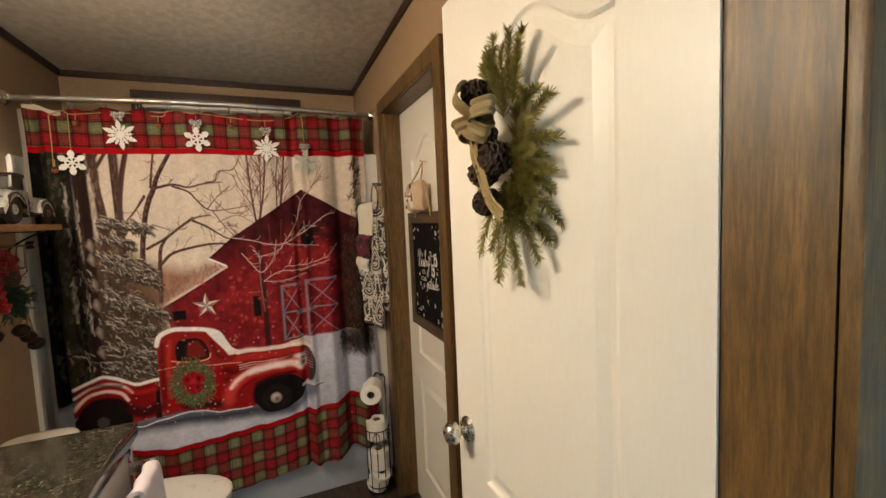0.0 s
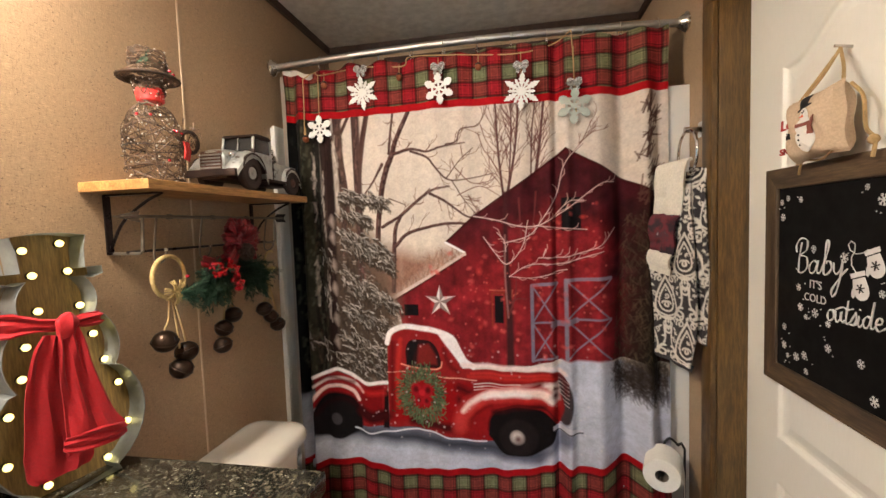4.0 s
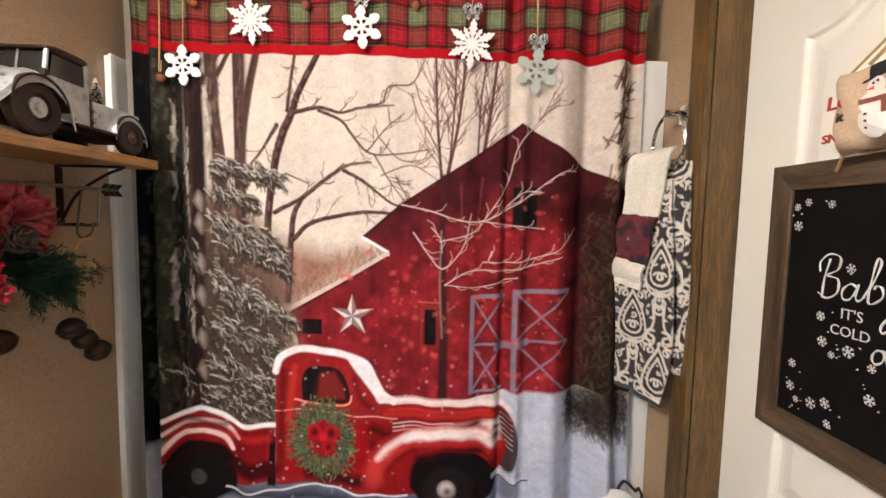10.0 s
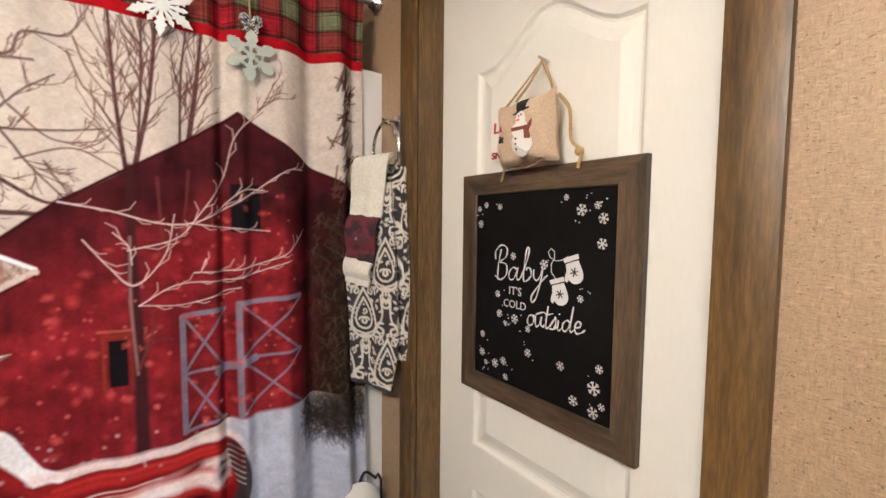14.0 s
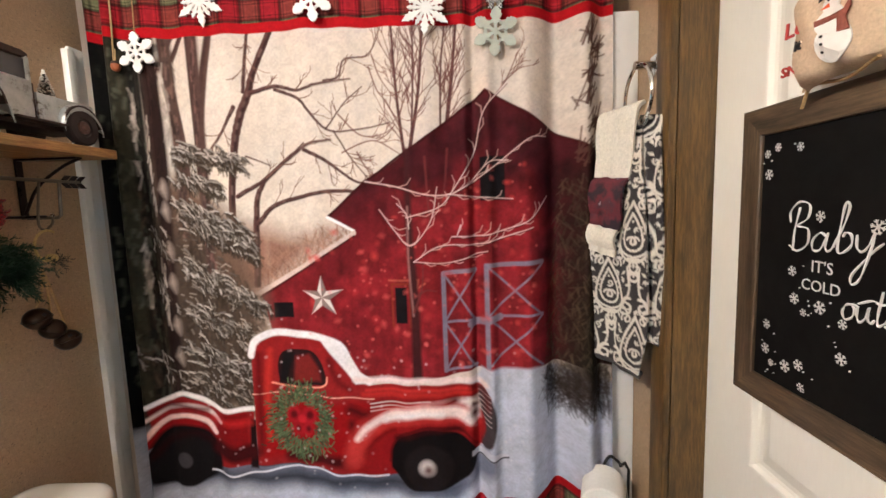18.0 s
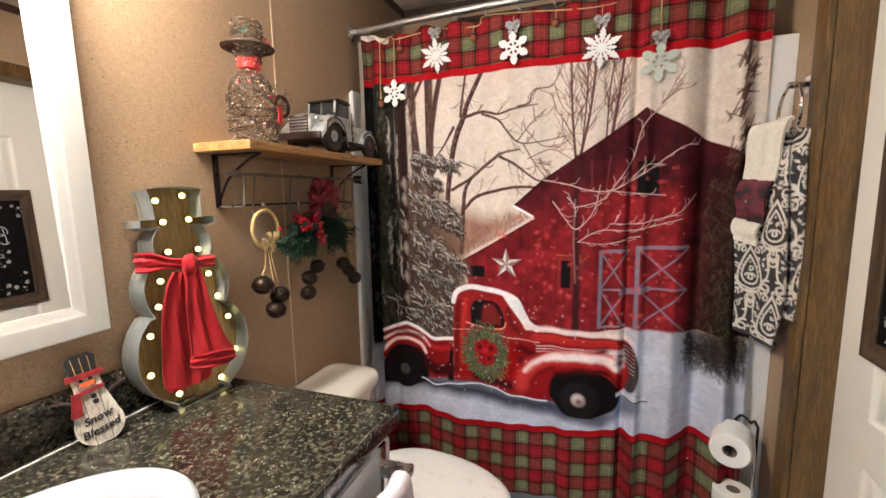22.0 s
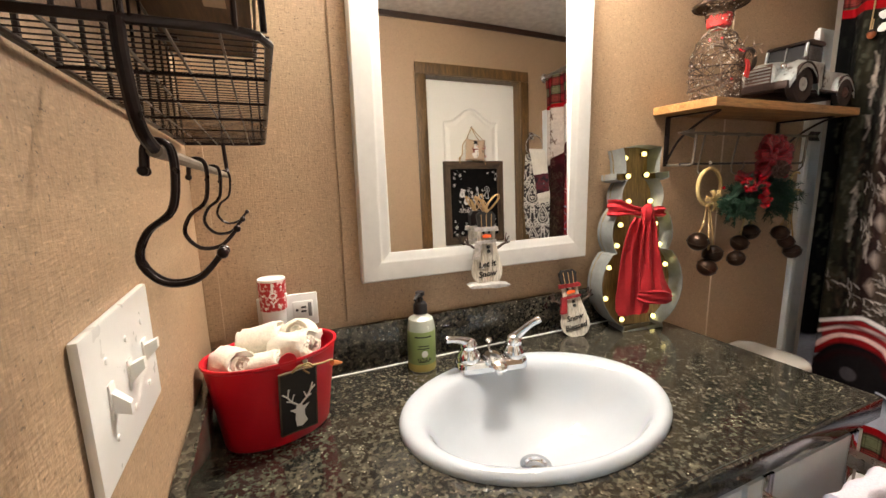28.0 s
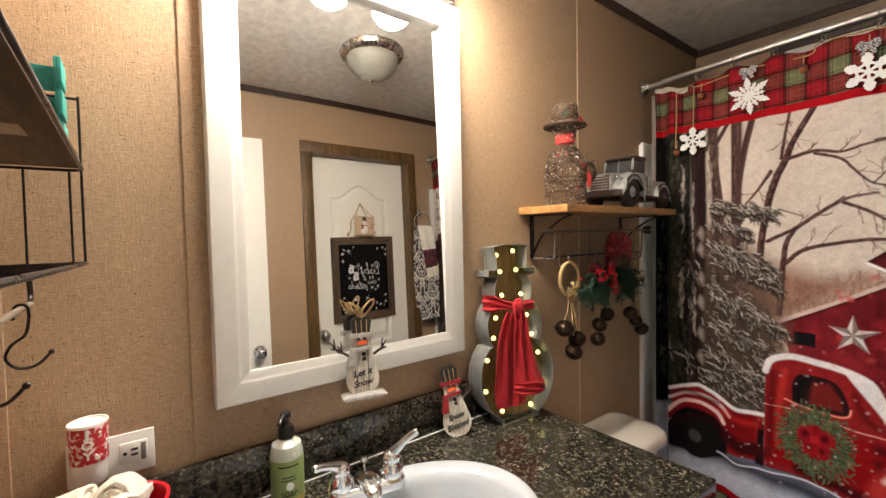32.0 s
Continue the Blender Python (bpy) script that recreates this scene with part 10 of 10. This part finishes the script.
TILT = Matrix.Translation((RX0, Y0, RZ)) @ Matrix.Rotation(radians(-1.45), 4, "Y") @ Matrix.Translation((-RX0, -Y0, -RZ))
rack.matrix_basis = TILT @ rack.matrix_basis


def s_hook(x, turn, size=0.68):
    z = 1.357 + 0.0145 * (x - 0.09)
    ob = thing("s_hook", (x, HB, z - 0.09), "dark metal hook with ball ends hanging on the rack bar", "hook", "hooks on the rack bar")
    pts = [(0, -0.012, -0.016), (0, -0.009, 0.004), (0, 0.0, 0.009), (0, 0.009, 0.003), (0, 0.01, -0.02), (0, 0.004, -0.05), (0, -0.016, -0.068), (0, -0.024, -0.092), (0, -0.008, -0.113), (0, 0.018, -0.112), (0, 0.04, -0.09)]
    m = pose(x, HB, z, 0, 0, turn)
    wl = [tuple(m @ Vector((0, p[1] * size, p[2] * size))) for p in pts]
    part("wire", tube(curve_through(wl, 5), 0.0019, 8), DARK_METAL, ob)
    part("ball_end", ball(wl[-1], 0.0036, 10, 7), DARK_METAL, ob)
    part("ball_end", ball(wl[0], 0.003, 10, 7), DARK_METAL, ob)


for x, turn in ((-0.385, 6), (-0.215, -6), (-0.075, 4), (0.079, 4), (0.087, -3)):
    s_hook(x, turn)
sign = thing("framed_sign", (-0.2, 0.54, 1.566), "grey framed sign leaning on the rack shelf", "sign")
part("frame", box(-0.4, 0.505, RS + 0.02, -0.02, 0.528, 1.8, 0.003), paint("grey_sign", lin(120, 120, 124), 0.7, grain=60, vary=0.35), sign)
part("edge", box(-0.402, 0.528, 1.567, -0.018, 0.534, 1.576, 0.001), BLACK, sign, "black lower edge")
teal = thing("teal_box", (-0.43, 0.54, 1.566), "teal wooden crate on the rack shelf", "box")
TEAL = paint("teal_paint", lin(32, 140, 128), 0.55, grain=50, vary=0.2)
for z in (1.57, 1.615, 1.66):
    part("side_board", box(-0.455, 0.5, z, -0.449, 0.588, z + 0.036, 0.002), TEAL, teal)
    part("front_board", box(-0.455, 0.586, z, -0.405, 0.592, z + 0.036, 0.002), TEAL, teal)
for y in (0.503, 0.58):
    part("corner_post", box(-0.449, y, 1.567, -0.441, y + 0.008, 1.71, 0.001), TEAL, teal)

sign.matrix_basis = TILT @ sign.matrix_basis
teal.matrix_basis = TILT @ teal.matrix_basis

# ---- swag on the entry door ----
DM = entry.matrix_basis.copy()
WM = DM @ pose(0.31, -0.01, 1.6)
wreath = thing("door_swag", tuple(WM.translation), "evergreen door swag with pine cones and olive ribbon", "swag")
FIR = paint("fir_needles", lin(160, 148, 82), 0.6, grain=100, vary=0.35)
rw = random.Random(21)
for x, z, turn, length in ((-0.01, 0.09, 100, 0.17), (0.02, 0.09, 80, 0.18), (-0.03, 0.1, 122, 0.12), (0.03, 0.08, 58, 0.15), (0.0, 0.06, 92, 0.2), (0.03, 0.05, 36, 0.13), (0.03, 0.02, 16, 0.15), (0.03, 0.0, 0, 0.14), (0.02, -0.03, -15, 0.16), (0.02, -0.05, -32, 0.17), (0.02, -0.08, -46, 0.17), (0.01, -0.09, -60, 0.19),
                           (0.0, -0.1, -80, 0.18), (-0.02, -0.09, -95, 0.18), (-0.03, -0.08, -110, 0.14), (-0.01, -0.07, -70, 0.2), (-0.04, 0.1, 150, 0.08), (-0.04, -0.02, 190, 0.05), (0.04, 0.04, 48, 0.11), (0.03, -0.02, 6, 0.11), (0.02, -0.06, -52, 0.14), (0.0, 0.1, 110, 0.14), (0.02, 0.0, -8, 0.12), (0.0, -0.06, -88, 0.16), (0.04, -0.04, -6, 0.13), (0.05, -0.06, -22, 0.14), (0.045, 0.0, 24, 0.12), (0.05, -0.1, -40, 0.12), (-0.02, 0.1, 96, 0.16), (0.03, 0.1, 72, 0.15)):
    bm = bmesh.new()
    turn += rw.uniform(-6, 6)
    way = WM.to_3x3() @ Vector((math.cos(radians(turn)), -rw.uniform(0.02, 0.3), math.sin(radians(turn))))
    tube(sprig(bm, WM @ Vector((x, -0.014, z)), way, length * 0.78, rw, 0.027, 52, 0.0011, 0.95, 6), 0.0016, 5, bm)
    part("fir_bough", bm, FIR, wreath, soft=False)
for x, z, l, r in ((-0.045, 0.115, 0.06, 0.028), (-0.03, 0.03, 0.055, 0.026), (0.02, -0.02, 0.062, 0.032), (-0.03, -0.045, 0.055, 0.027), (-0.02, -0.1, 0.055, 0.028)):
    pine_cone("pine_cone", wreath, tuple(WM @ Vector((x, -0.042, z))), tuple(WM.to_3x3() @ Vector((rw.uniform(-0.4, 0.4), -1, rw.uniform(-0.3, 0.3)))), l, r, CONE)
OLIVE = paint("olive_burlap_ribbon", lin(144, 124, 86), 0.85, grain=200, vary=0.2, bump=0.4)
for a, length in ((110, 0.075), (5, 0.085), (325, 0.07), (210, 0.05)):
    c = Vector((-0.03, -0.055, 0.06))
    d = Vector((math.cos(radians(a)), -0.25, math.sin(radians(a))))
    pts = curve_through([c, c + d * length * 0.55 + Vector((0, -0.03, 0)), c + d * length, c + d * length * 0.6 + Vector((0, 0.018, 0)), c], 5)
    part("bow_loop", ribbon([WM @ p for p in pts], 0.036, None, 0.002, 0.0012, side=tuple(WM.to_3x3() @ Vector((-math.sin(radians(a)), 0.2, math.cos(radians(a)))))), OLIVE, wreath, "olive ribbon loop")
for pts in ([(-0.03, -0.058, 0.06), (-0.025, -0.068, 0.0), (0.0, -0.068, -0.05), (0.02, -0.064, -0.1), (0.055, -0.06, -0.13)], [(-0.03, -0.055, 0.06), (-0.05, -0.045, 0.0), (-0.062, -0.036, -0.05), (-0.06, -0.03, -0.1)]):
    part("bow_tail", ribbon([WM @ Vector(p) for p in curve_through(pts, 5)], 0.03, None, 0.002, 0.0012, side=tuple(WM.to_3x3() @ Vector((1, 0, 0)))), OLIVE, wreath, "olive ribbon tail")

# ---- bath mat on the floor before the vanity ----
mat = thing("bath_mat", (0.68, 1.88, 0.005), "pale bath mat with a brown print on the floor", "rug", turn=0)
MAT = paint("pale_mat_pile", lin(176, 158, 142), 0.95, grain=260, vary=0.14, bump=0.8)
MAT_BROWN = paint("brown_mat_print", lin(92, 62, 46), 0.95, grain=260, vary=0.2, bump=0.6)
part("pile", loft([pill(0.45 + d, 1.6 + d, 0.911 - d, 2.18 - d, z, 0.02) for z, d in ((0.0055, 0.0), (0.011, 0.0), (0.015, 0.004))]), MAT, mat)
rm = random.Random(31)
for k in range(26):
    x, y, a, g = rm.uniform(0.52, 0.85), rm.uniform(1.68, 2.12), rm.uniform(0, 360), rm.uniform(0.02, 0.04)
    leaf = [(g * math.cos(radians(b)) * 1.6, g * math.sin(radians(b)) * (0.45 + 0.1 * math.cos(radians(3 * b)))) for b in range(0, 360, 24)]
    part("print_leaf", slab(leaf, 0.0012, pose(x, y, 0.0152 + 0.00005 * k, 0, 0, a) @ pose(0, 0, 0, 90, 0, 0)), MAT_BROWN, mat, soft=False)
